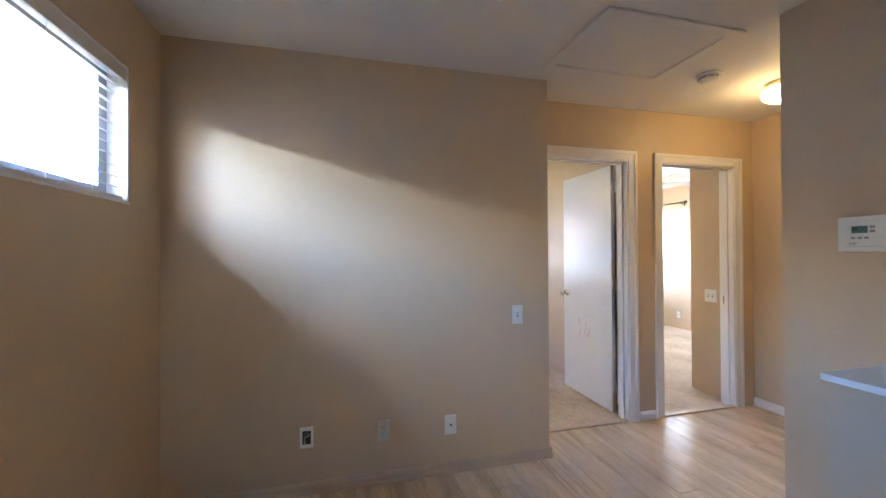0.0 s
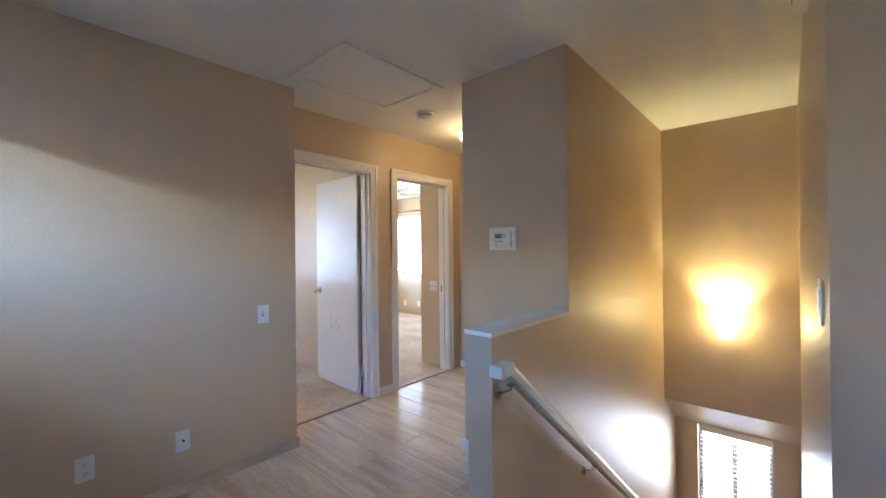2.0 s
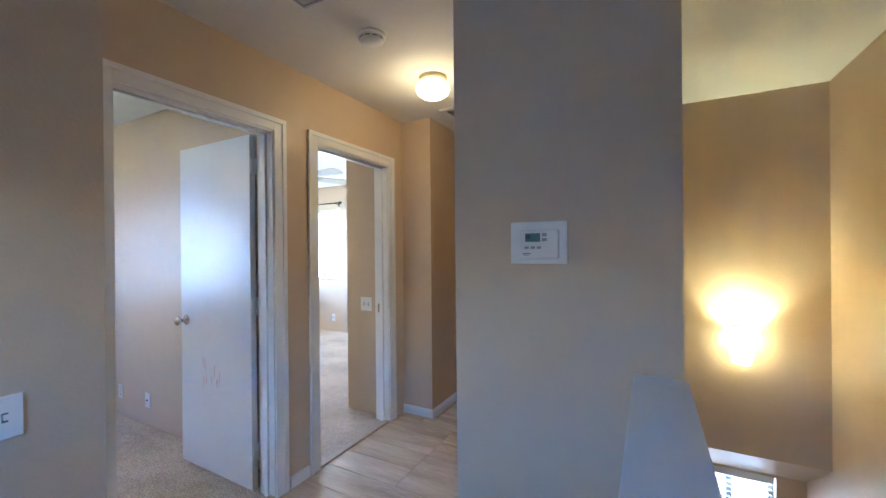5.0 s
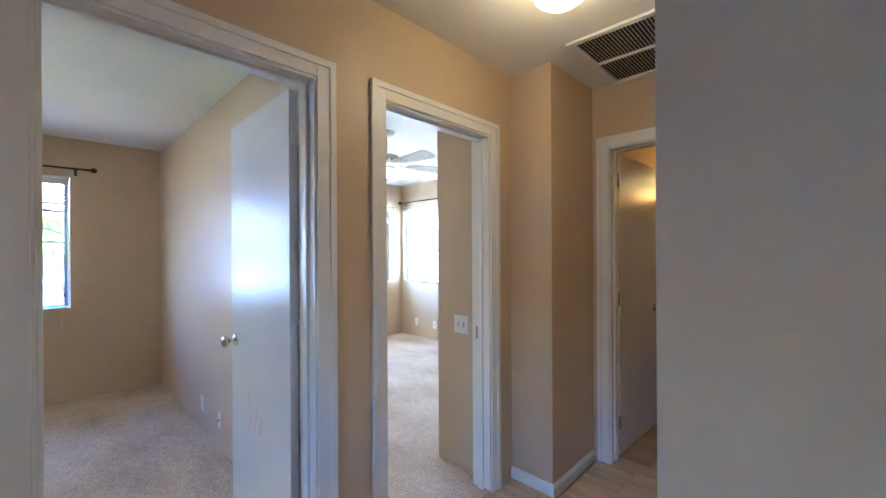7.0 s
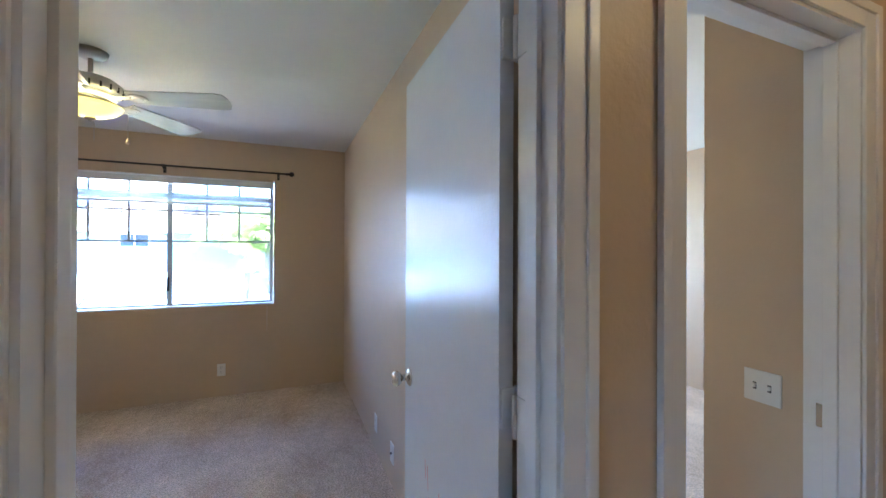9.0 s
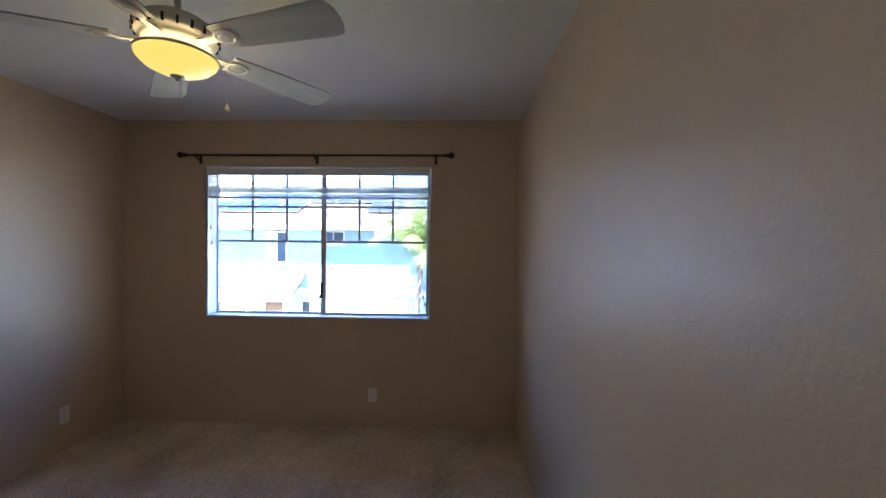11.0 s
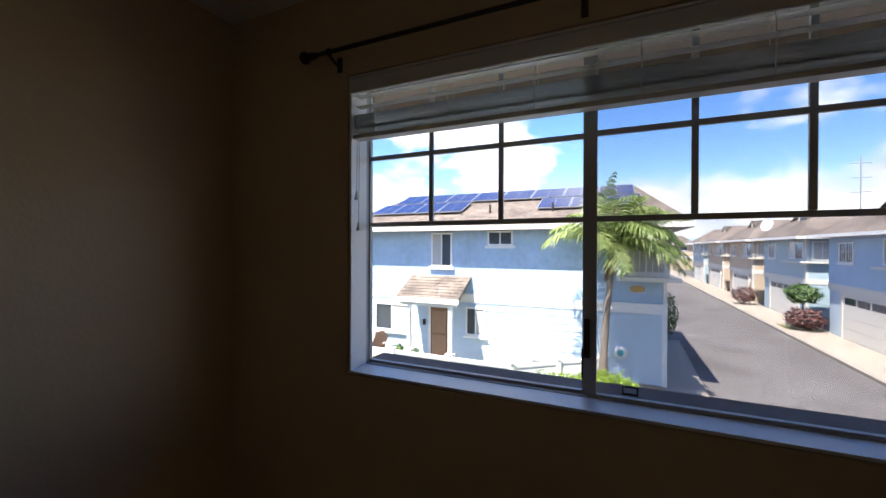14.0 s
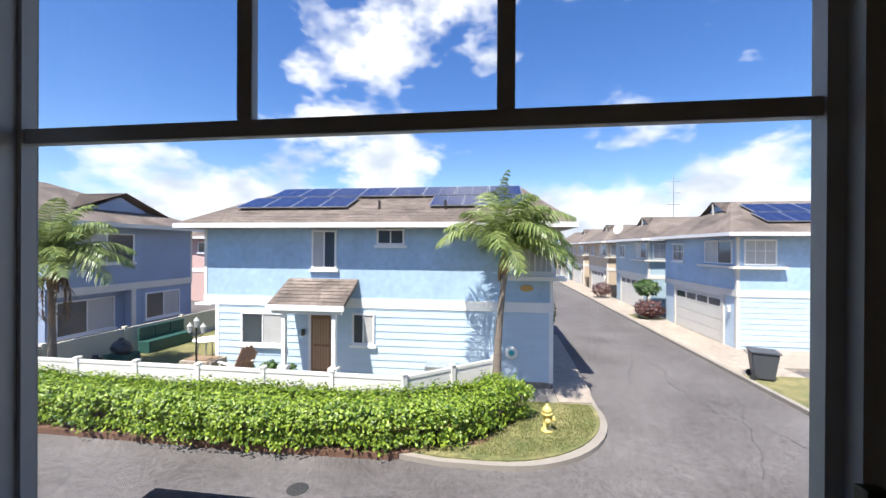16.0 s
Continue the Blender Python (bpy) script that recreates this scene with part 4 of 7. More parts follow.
ceiling_fan("ceiling_fan", "dark-bladed ceiling fan over the landing", 0.12, 0.52, 2.118, 47, FAND, BRONZE, None, 0.62, ((0.0, 0.0, -0.02, -0.36, True),))
ceiling_fan("ceiling_fan", "white five-blade ceiling fan in the second bedroom", 3.60, 4.04, 2.13, -20, FANW, FANM, glow("fan_glass_white", (1, 0.9, 0.7), 0.08), 0.6)

# ---- other windows and blinds ----
mini_blind("window_blind", "white slat blind half open over the small window", 0.465, 2.015, 1.545, 2.11, pose(-0.868, 0, 0, 0, 0, 90), tilt=22)
mini_blind("window_blind", "white slat blind closed over the far bedroom window", -0.61 - 0.87, -0.61, 0.84, 1.99, pose(5.525, 0, 0, 0, 0, -90) @ Matrix.Diagonal((-1, 1, 1, 1)), tilt=-60)
mini_blind("window_blind", "white slat blind over the second bedroom's side window", 5.31, 6.19, 0.86, 2.035, pose(5.625, 0, 0, 0, 0, -90) @ Matrix.Diagonal((-1, 1, 1, 1)), tilt=-30)
mini_blind("window_blind", "white slat blind drawn up over the second bedroom's window", 3.76, 5.43, 1.80, 2.048, pose(0, 6.272, 0), stack=True)
mini_blind("window_blind", "white slat blind over the stair window", -0.05, 0.51, -1.24, -0.45, pose(4.63, 0, 0, 0, 0, -90) @ Matrix.Diagonal((-1, 1, 1, 1)), tilt=-12)


def plain_frame(name, label, along, a0, a1, z0, z1, t, f=0.035, tint=None):
    root = setting(new(name), label, "window")
    d = 0.02
    for nm, b in (("frame_jamb", (a0, a0 + f, z0, z1)), ("frame_jamb", (a1 - f, a1, z0, z1)), ("frame_sill", (a0 + f, a1 - f, z0, z0 + f)), ("frame_head", (a0 + f, a1 - f, z1 - f, z1)), ("mullion", ((a0 + a1) / 2 - 0.02, (a0 + a1) / 2 + 0.02, z0 + f, z1 - f))):
        part(nm, boxed((b[0], b[1], t - d, t + d, b[2], b[3]) if along == "x" else (t - d, t + d, b[0], b[1], b[2], b[3])), VINYL, root)
    pane = part("pane", boxed((a0 + f, a1 - f, t - 0.002, t + 0.002, z0 + f, z1 - f) if along == "x" else (t - 0.002, t + 0.002, a0 + f, a1 - f, z0 + f, z1 - f)), tint or GLASS, root, "window pane")
    pane.visible_shadow = tint is not None


plain_frame("window_2", "grey vinyl window of the second bedroom", "x", 3.752, 5.438, 0.857, 2.058, 6.41)
plain_frame("window_3", "grey vinyl side window of the second bedroom", "y", 5.302, 6.198, 0.852, 2.038, 5.69)
plain_frame("window_4", "grey vinyl window over the landing", "y", 0.452, 2.028, 1.532, 2.118, -0.95, 0.065)
# this pane's colour is lowered only to dim the far bedroom
plain_frame("window_5", "grey vinyl window of the far bedroom", "y", -1.488, -0.602, 0.832, 1.998, 5.58, tint=glass("dimming_glass", (0.30, 0.34, 0.32)))
plain_frame("window_6", "grey vinyl stair window", "y", -0.058, 0.518, -1.248, -0.442, 4.70)
curtain_rod("curtain_rod", "white curtain rod above the side window, bare", 5.22, 6.23, 2.13, 0.0, pose(5.53, 0, 0, 0, 0, -90) @ Matrix.Diagonal((-1, 1, 1, 1)), (0.05, 0.95))
curtain_rod("curtain_rod", "dark curtain rod above the far bedroom window", -1.75, -0.5, 2.06, 0.0, pose(5.43, 0, 0, 0, 0, -90) @ Matrix.Diagonal((-1, 1, 1, 1)), (0.05, 0.95))


# ---- bathroom ----
ESPRESSO = material("espresso_cabinet", (0.02, 0.013, 0.012), 0.35, vary=0.2, scale=4, stretch=(1, 1, 5))
MIRROR = material("mirror_silver", (0.9, 0.9, 0.9), 0.02, metal=1.0)
COUNTER = material("beige_cultured_marble", (0.58, 0.46, 0.30), 0.25, vary=0.12, scale=6)


def bathroom():
    v = thing("bathroom_vanity", "dark espresso vanity cabinet with two doors", "vanity")
    part("carcass", boxed((5.12, 5.619, 1.34, 2.351, 0.09, 0.815)), ESPRESSO, v)
    part("toe_kick", boxed((5.17, 5.619, 1.34, 2.351, -0.01, 0.0899)), ESPRESSO, v)
    for a, b, kx in ((1.36, 1.84, 1.80), (1.85, 2.33, 1.89)):
        d = part("door", boxed((5.101, 5.1195, a, b, 0.11, 0.63), bev=0.004), ESPRESSO, v)
        part("panel", boxed((5.096, 5.1005, a + 0.06, b - 0.06, 0.17, 0.57), bev=0.002), ESPRESSO, d)
        part("knob", lathe([(0, 0), (0.006, 0), (0.006, 0.012), (0.014, 0.018), (0.014, 0.024), (0, 0.028)], 16, Matrix.Translation((5.1005, kx, 0.575)) @ Matrix.Rotation(radians(-90), 4, "Y")), CHROME, d, "nickel cabinet knob", True)
    part("false_drawer", boxed((5.101, 5.1195, 1.36, 2.33, 0.65, 0.80), bev=0.004), ESPRESSO, v)
    c = thing("stone_countertop", "beige stone vanity countertop with a backsplash", "countertop")
    part("slab", boxed((5.085, 5.619, 1.33, 2.351, 0.816, 0.85), bev=0.004), COUNTER, c)
    part("backsplash", boxed((5.598, 5.6185, 1.33, 2.351, 0.8502, 0.95), bev=0.003), COUNTER, c)
    part("side_splash", boxed((5.12, 5.597, 2.33, 2.3505, 0.8502, 0.95), bev=0.003), COUNTER, c)
    part("basin_rim", lathe([(0.19, 0.8504), (0.20, 0.858), (0.185, 0.862), (0.165, 0.854), (0.1, 0.851), (0, 0.8505)], 32, Matrix.Translation((5.33, 1.85, 0)) @ Matrix.Diagonal((0.85, 1.1, 1, 1))), PLASTIC, c, "white sink basin", True)
    f = thing("faucet", "brushed nickel two-handle sink faucet", "faucet")
    part("base", boxed((5.53, 5.58, 1.77, 1.93, 0.8502, 0.868), bev=0.006), CHROME, f)
    part("spout", tube([(5.555, 1.85, 0.868), (5.55, 1.85, 0.93), (5.52, 1.85, 0.955), (5.46, 1.85, 0.945)], 0.011, 10), CHROME, f, "", True)
    for y in (1.785, 1.915):
        part("handle", tube([(5.555, y, 0.868), (5.555, y, 0.90), (5.54, y + (0.03 if y > 1.85 else -0.03), 0.915)], 0.008, 8), CHROME, f, "", True)
    mi = thing("bathroom_mirror", "rectangular mirror in a dark wooden frame", "mirror")
    y0, y1, z0, z1 = 1.44, 2.29, 1.02, 1.81
    w = 0.05
    for nm, b in (("frame_side", (y0, y0 + w, z0, z1)), ("frame_side", (y1 - w, y1, z0, z1)), ("frame_rail", (y0 + w, y1 - w, z0, z0 + w)), ("frame_rail", (y0 + w, y1 - w, z1 - w, z1))):
        part(nm, boxed((5.59, 5.6195, b[0], b[1], b[2], b[3]), bev=0.003), ESPRESSO, mi)
    part("glass", boxed((5.605, 5.6195, y0 + w, y1 - w, z0 + w, z1 - w)), MIRROR, mi, "silvered mirror glass")
    li = thing("vanity_light", "nickel bar light with glowing square glass shades", "wall lamp")
    part("bar", tube([(5.55, 1.50, 1.93), (5.55, 2.24, 1.93)], 0.012, 10), CHROME, li)
    part("back_plate", lathe([(0, 0), (0.06, 0), (0.055, 0.015), (0, 0.02)], 24, Matrix.Translation((5.6195, 1.87, 1.92)) @ Matrix.Rotation(radians(-90), 4, "Y") @ Matrix.Diagonal((0.7, 1.4, 1, 1))), CHROME, li)
    part("arm", tube([(5.60, 1.87, 1.92), (5.55, 1.87, 1.93)], 0.01, 8), CHROME, li)
    lit = glow("vanity_glass_lit", (1.0, 0.70, 0.24), 0.05)
    for y in (1.69, 1.85, 2.01, 2.17):
        sh = part("shade", boxed((5.49, 5.61, y - 0.06, y + 0.06, 1.955, 2.065), bev=0.008), lit, li, "lit frosted glass shade")
        sh.visible_shadow = False
        part("cup", lathe([(0, 1.9425), (0.03, 1.9425), (0.035, 1.954), (0, 1.954)], 16, Matrix.Translation((5.55, y, 0))), CHROME, li)


bathroom()

# faint wall blemishes in the bedroom
setting(part("trim_paint_patch", boxed((-0.8496, -0.8488, 4.3, 4.99, 0.02, 0.655)), material("patched_paint", (0.52, 0.43, 0.27), 0.5, vary=0.05, bump=0.2, bump_scale=80)), "slightly greener patch of wall paint", "paint patch")
# ---- outside: materials ----
ASPHALT = material("worn_asphalt", (0.09, 0.080, 0.077), 0.92, vary=0.22, scale=0.45, bump=0.5, bump_scale=70, second=(0.14, 0.13, 0.125), speck=0.3, speck_scale=22)
CONCRETE = material("pale_concrete", (0.31, 0.265, 0.215), 0.9, vary=0.18, scale=0.9, bump=0.3, bump_scale=50, speck=0.2, speck_scale=6)
KERB = material("kerb_concrete", (0.25, 0.225, 0.19), 0.85, vary=0.15, scale=2.0, bump=0.3, bump_scale=50)
GRASS = material("mown_grass", (0.10, 0.135, 0.035), 0.95, vary=0.3, scale=1.3, bump=1.0, bump_scale=120, second=(0.26, 0.22, 0.10), speck=0.4, speck_scale=14)
BLUE = material("blue_stucco", (0.345, 0.48, 0.63), 0.75, vary=0.14, scale=0.9, bump=0.2, bump_scale=40, speck=0.08, speck_scale=5)
LAP = material("blue_lap_siding", (0.47, 0.585, 0.68), 0.6, vary=0.08, scale=1.2, bump=0.1, bump_scale=30, stretch=(1, 1, 5))
SLATE = material("slate_blue_stucco", (0.27, 0.335, 0.46), 0.75, vary=0.10, scale=0.9)
TEAL = material("pale_teal_siding", (0.36, 0.47, 0.52), 0.7, vary=0.08, scale=1.0)
TANW = material("tan_stucco", (0.50, 0.40, 0.29), 0.75, vary=0.08, scale=1.0)
PINK = material("pink_stucco", (0.52, 0.36, 0.33), 0.75, vary=0.08, scale=1.0)
CREAM = material("cream_trim", (0.62, 0.60, 0.54), 0.6, vary=0.06, scale=2)
WHITEX = material("white_exterior_trim", (0.74, 0.74, 0.72), 0.55, vary=0.05, scale=2)
SHINGLE = material("grey_brown_shingle", (0.085, 0.068, 0.058), 0.9, vary=0.35, scale=1.1, bump=0.6, bump_scale=40, second=(0.22, 0.18, 0.15), random_tone=0.08, speck=0.4, speck_scale=9)
SOLAR = material("solar_cell", (0.018, 0.024, 0.075), 0.16, vary=0.15, scale=3, spec=0.6)
ALU = material("aluminium_edge", (0.55, 0.56, 0.58), 0.35, metal=0.8)
PANEX = material("dark_window_glass", (0.045, 0.055, 0.065), 0.08, vary=0.3, scale=1.2, spec=0.8)
CURTAIN = material("pale_curtain_behind_glass", (0.42, 0.42, 0.41), 0.25, vary=0.12, scale=2)
FENCEV = material("white_vinyl_fence", (0.72, 0.71, 0.66), 0.5, vary=0.05, scale=2)
FENCEB = material("beige_block_fence", (0.56, 0.53, 0.45), 0.8, vary=0.08, scale=2)
BROWND = material("brown_security_door", (0.20, 0.105, 0.055), 0.5, vary=0.15, scale=6)
BARK = material("grey_palm_bark", (0.20, 0.165, 0.135), 0.95, vary=0.3, scale=5, bump=0.9, bump_scale=26, stretch=(1, 1, 5))
SHEATH = material("dry_brown_sheath", (0.22, 0.13, 0.075), 0.9, vary=0.3, scale=6, stretch=(3, 3, 0.6))
TIMBER = material("weathered_brown_board", (0.10, 0.078, 0.07), 0.8, vary=0.3, scale=2.2, bump=0.5, bump_scale=30, stretch=(1, 8, 1))
SOFFIT = material("tan_soffit", (0.34, 0.29, 0.24), 0.8, vary=0.08, scale=2)


def leaf_material(name, dark, light, rough=0.42):
    m = bpy.data.materials.new(name)
    m.use_nodes = True
    nt = m.node_tree
    b = nt.nodes["Principled BSDF"]
    b.inputs["Roughness"].default_value = rough
    geo = nt.nodes.new("ShaderNodeNewGeometry")
    ramp = nt.nodes.new("ShaderNodeValToRGB")
    ramp.color_ramp.elements[0].color, ramp.color_ramp.elements[1].color = (*dark, 1), (*light, 1)
    nt.links.new(geo.outputs["Random Per Island"], ramp.inputs[0])
    nt.links.new(ramp.outputs[0], b.inputs["Base Color"])
    out = nt.nodes["Material Output"]
    tr = nt.nodes.new("ShaderNodeBsdfTranslucent")
    nt.links.new(ramp.outputs[0], tr.inputs[0])
    mix = nt.nodes.new("ShaderNodeMixShader")
    mix.inputs[0].default_value = 0.3
    nt.links.new(b.outputs[0], mix.inputs[1])
    nt.links.new(tr.outputs[0], mix.inputs[2])
    nt.links.new(mix.outputs[0], out.inputs[0])
    return m


HEDGEL = leaf_material("hedge_leaf", (0.035, 0.10, 0.008), (0.34, 0.46, 0.045))
PALML = leaf_material("palm_leaflet", (0.07, 0.13, 0.02), (0.40, 0.46, 0.16))
SHRUBL = leaf_material("shrub_leaf", (0.04, 0.09, 0.02), (0.11, 0.19, 0.05))
REDL = leaf_material("dark_red_leaf", (0.07, 0.03, 0.03), (0.16, 0.06, 0.05))

# ---- outside: ground ----
setting(part("ground", boxed((-2500, 2500, -2500, 3000, G - 0.5, G)), ASPHALT), "worn grey asphalt lane and ground", "ground")


def slab(name, label, pts, z0, z1, mat, category, bev=0.0):
    bm = bmesh.new()
    lo = [bm.verts.new((x, y, z0)) for x, y in pts]
    hi = [bm.verts.new((x, y, z1)) for x, y in pts]
    bm.faces.new(lo[::-1]), bm.faces.new(hi)
    n = len(pts)
    for i in range(n):
        bm.faces.new((lo[i], lo[(i + 1) % n], hi[(i + 1) % n], hi[i]))
    return setting(part(name, bm, mat), label, category)


def arc(cx, cy, r, a0, a1, n):
    return [(cx + r * math.cos(radians(a0 + (a1 - a0) * i / n)), cy + r * math.sin(radians(a0 + (a1 - a0) * i / n))) for i in range(n + 1)]


# rounded corner: kerb, lawn, hedge bed
CORNER = [(-13.0, 13.45), (-4.0, 13.45), (-1.6, 13.40), (-0.6, 13.22), (0.35, 13.22)] + arc(0.45, 15.85, 2.62, -82, 8, 12)
slab("kerb_corner", "pale concrete kerb round the corner lawn", CORNER + [(3.06, 17.4), (2.1, 17.4), (-13.0, 17.4)], G - 0.1, G + 0.10, KERB, "kerb")
inner = [(x - 0.13 * (1 if x > 0 else 0), y + 0.13) for x, y in CORNER]
slab("lawn_corner", "patchy green lawn on the street corner", inner + [(2.9, 16.35), (-0.4, 16.35), (-1.7, 15.05), (-13.0, 15.05)], G, G + 0.125, GRASS, "lawn")
slab("lawn_yard", "green lawn behind the white fence", [(-13.0, 15.2), (-1.8, 15.2), (0.4, 17.1), (0.4, 17.55), (-8.55, 17.55), (-8.55, 27), (-13.0, 27)], G, G + 0.12, GRASS, "lawn")
slab("pavement_house", "sunlit concrete apron beside the house", [(2.1, 16.4), (2.95, 16.45), (3.12, 17.4), (3.3, 24.5), (2.1, 24.5)], G, G + 0.135, CONCRETE, "pavement")
slab("kerb_road_right", "pale concrete kerb along the lane", [(8.2, 14.0), (8.36, 14.0), (8.36, 90), (8.2, 90)], G - 0.1, G + 0.11, KERB, "kerb")
slab("pavement_right", "pale concrete driveways along the lane", [(8.36, 19.6), (10.2, 19.6), (10.2, 90), (8.36, 90)], G, G + 0.10, CONCRETE, "pavement")
slab("lawn_right", "patchy grass strip beside the lane", [(8.36, 12.0), (17, 12.0), (17, 19.6), (8.36, 19.6)], G, G + 0.10, GRASS, "lawn")
slab("lawn_right_far", "small grass strip by the driveway", [(8.6, 29.8), (10.1, 29.8), (10.1, 31.2), (8.6, 31.2)], G, G + 0.12, GRASS, "lawn")
slab("pavement_side", "bare concrete strip beside the blue house", [(10.2, 20.6), (17, 20.6), (17, 23.1), (10.2, 23.1)], G, G + 0.11, CONCRETE, "pavement")
setting(part("manhole", lathe([(0, G + 0.004), (0.30, G + 0.004), (0.30, G + 0.008), (0.26, G + 0.012), (0, G + 0.012)], 28, Matrix.Translation((-2.9, 12.2, 0)) @ Matrix.Diagonal((0.6, 0.6, 1, 1))), material("cast_iron_cover", (0.03, 0.03, 0.03), 0.7, vary=0.2, scale=12)), "dark cast iron manhole cover in the lane", "manhole cover")

def road_cracks():
    rng = random.Random(31)
    tar = material("tar_crack", (0.05, 0.048, 0.048), 0.85)
    for x, y, a, n in ((5.2, 13.6, 70, 14), (6.0, 16.5, 80, 16), (4.6, 18.5, 60, 9), (6.9, 14.4, 100, 10), (5.6, 22.5, 86, 18), (-5.0, 11.6, 5, 12)):
        t = setting(new("road_crack"), "thin dark crack in the asphalt", "crack")
        bm = bmesh.new()
        ang = radians(a)
        prev = None
        for i in range(n):
            w = 0.006 + 0.007 * rng.random()
            dx, dy = -math.sin(ang) * w, math.cos(ang) * w
            pair = [bm.verts.new((x + dx, y + dy, G + 0.003)), bm.verts.new((x - dx, y - dy, G + 0.003))]
            if prev:
                bm.faces.new((prev[0], prev[1], pair[1], pair[0]))
            prev = pair
            ang += rng.uniform(-0.35, 0.35)
            x, y = x + math.cos(ang) * 0.35, y + math.sin(ang) * 0.35
            ang += (radians(a) - ang) * 0.3
        part("crack_line", bm, tar, t)


road_cracks()

# ---- outside: the window's own house ----
setting(part("trim_window_ledge", boxed((-0.32, 2.3, 6.472, 6.745, 0.74, 0.80), bev=0.006), TIMBER), "weathered brown wooden ledge outside the window", "ledge")
# unseen eave, added to block the sun from the south wall's opening
setting(part("roof_added_eave_south", boxed((-1.79, 5.75, -4.8, -3.755, 2.33, 2.36), (-1.79, 5.75, -4.84, -4.8, 2.28, 2.46)), SOFFIT), "unseen tan eave added to keep sun out of the south opening", "soffit")
# added eave, just deep enough to stop direct sun at the landing window
setting(part("roof_added_eave_west", boxed((-1.30, -1.005, -3.6, 6.46, 2.45, 2.48), (-1.34, -1.30, -3.6, 6.46, 2.40, 2.56)), SOFFIT), "tan eave added to keep sun off the landing window", "soffit")
setting(part("roof_soffit", boxed((-3.0, 6.5, 6.472, 7.2, 2.33, 2.36), (-3.0, 6.5, 7.2, 7.24, 2.28, 2.46)), SOFFIT), "tan eave soffit above the window", "soffit")


# ---- outside: houses ----
def house_window(parent, x0, x1, z0, z1, m, split=True, sill=True, glassmat=None, grid=0, shelf=0.0):
    """A window on the plane y = 0 of m, facing -y: frame, mullion, panes, sill."""
    w = part("window", boxed((x0, x0 + 0.06, -0.05, 0.02, z0, z1), (x1 - 0.06, x1, -0.05, 0.02, z0, z1), (x0 + 0.06, x1 - 0.06, -0.05, 0.02, z0, z0 + 0.06), (x0 + 0.06, x1 - 0.06, -0.05, 0.02, z1 - 0.06, z1)), CREAM if grid < 0 else WHITEX, parent)
    w.matrix_local = m
    xm = (x0 + x1) / 2
    panes = ((x0 + 0.06, xm - 0.02), (xm + 0.02, x1 - 0.06)) if split else ((x0 + 0.06, x1 - 0.06),)
    if split:
        part("mullion", boxed((xm - 0.02, xm + 0.02, -0.04, 0.015, z0 + 0.06, z1 - 0.06)), WHITEX, w)
    for i, (a, b) in enumerate(panes):
        g = (glassmat or (PANEX, PANEX))[i % 2]
        part("pane", boxed((a, b, -0.02, 0.01, z0 + 0.06, z1 - 0.06)), g, w)
        if grid > 0:
            for k in (1, 2):
                x = a + (b - a) * k / 3
                part("muntin", boxed((x - 0.01, x + 0.01, -0.028, -0.0202, z0 + 0.061, z1 - 0.061)), WHITEX, w)
            z = z0 + (z1 - z0) * 0.55
            part("muntin", boxed((a, b, -0.0295, -0.0282, z - 0.01, z + 0.01)), WHITEX, w)
    if sill:
        part("sill", boxed((x0 - 0.07, x1 + 0.07, -0.10 - shelf, 0.0, z0 - 0.09, z0 - 0.001), bev=0.008), WHITEX, w)
    return w


def hip_roof(parent, x0, x1, y0, y1, z, pitch, hipl, hipr, th=0.10, courses=0):
    """A roof with its ridge along x; hipl, hipr: how far the ridge stays back from each end."""
    ym = (y0 + y1) / 2
    zr = z + (ym - y0) * pitch
    bm = bmesh.new()
    up = [bm.verts.new(p) for p in ((x0, y0, z), (x1, y0, z), (x1, y1, z), (x0, y1, z), (x0 + hipl, ym, zr), (x1 - hipr, ym, zr))]
    for q in ((0, 1, 5, 4), (2, 3, 4, 5), (1, 2, 5), (3, 0, 4)):
        bm.faces.new([up[i] for i in q])
    r = bmesh.ops.extrude_face_region(bm, geom=bm.faces[:])
    bmesh.ops.translate(bm, vec=(0, 0, -th), verts=[v for v in r["geom"] if isinstance(v, bmesh.types.BMVert)])
    ob = part("roof", bm, SHINGLE, parent, "grey-brown shingle roof")
    part("fascia", boxed((x0 - 0.02, x1 + 0.02, y0 - 0.025, y0 - 0.001, z - 0.135, z + 0.01), (x1 + 0.001, x1 + 0.025, y0, y1, z - 0.135, z + 0.01), (x0 - 0.025, x0 - 0.001, y0, y1, z - 0.135, z + 0.01)), WHITEX, parent, "white eave fascia")
    part("soffit", boxed((x0, x1, y0, y1, z - th - 0.04, z - th - 0.01)), SOFFIT, parent)
    if courses:
        # shingle courses with their butts proud
        bm = bmesh.new()
        n = courses
        run = math.hypot(ym - y0, zr - z)
        for k in range(1, n):
            f = k / n
            y, zz = y0 + (ym - y0) * f, z + (zr - z) * f
            a, b = x0 + hipl * f, x1 - hipr * f
            box(bm, a, b, y, y + 0.012, zz + 0.002, zz + 0.014)
        part("shingle_courses", bm, SHINGLE, ob)["kind"] = "stuff"
    return zr


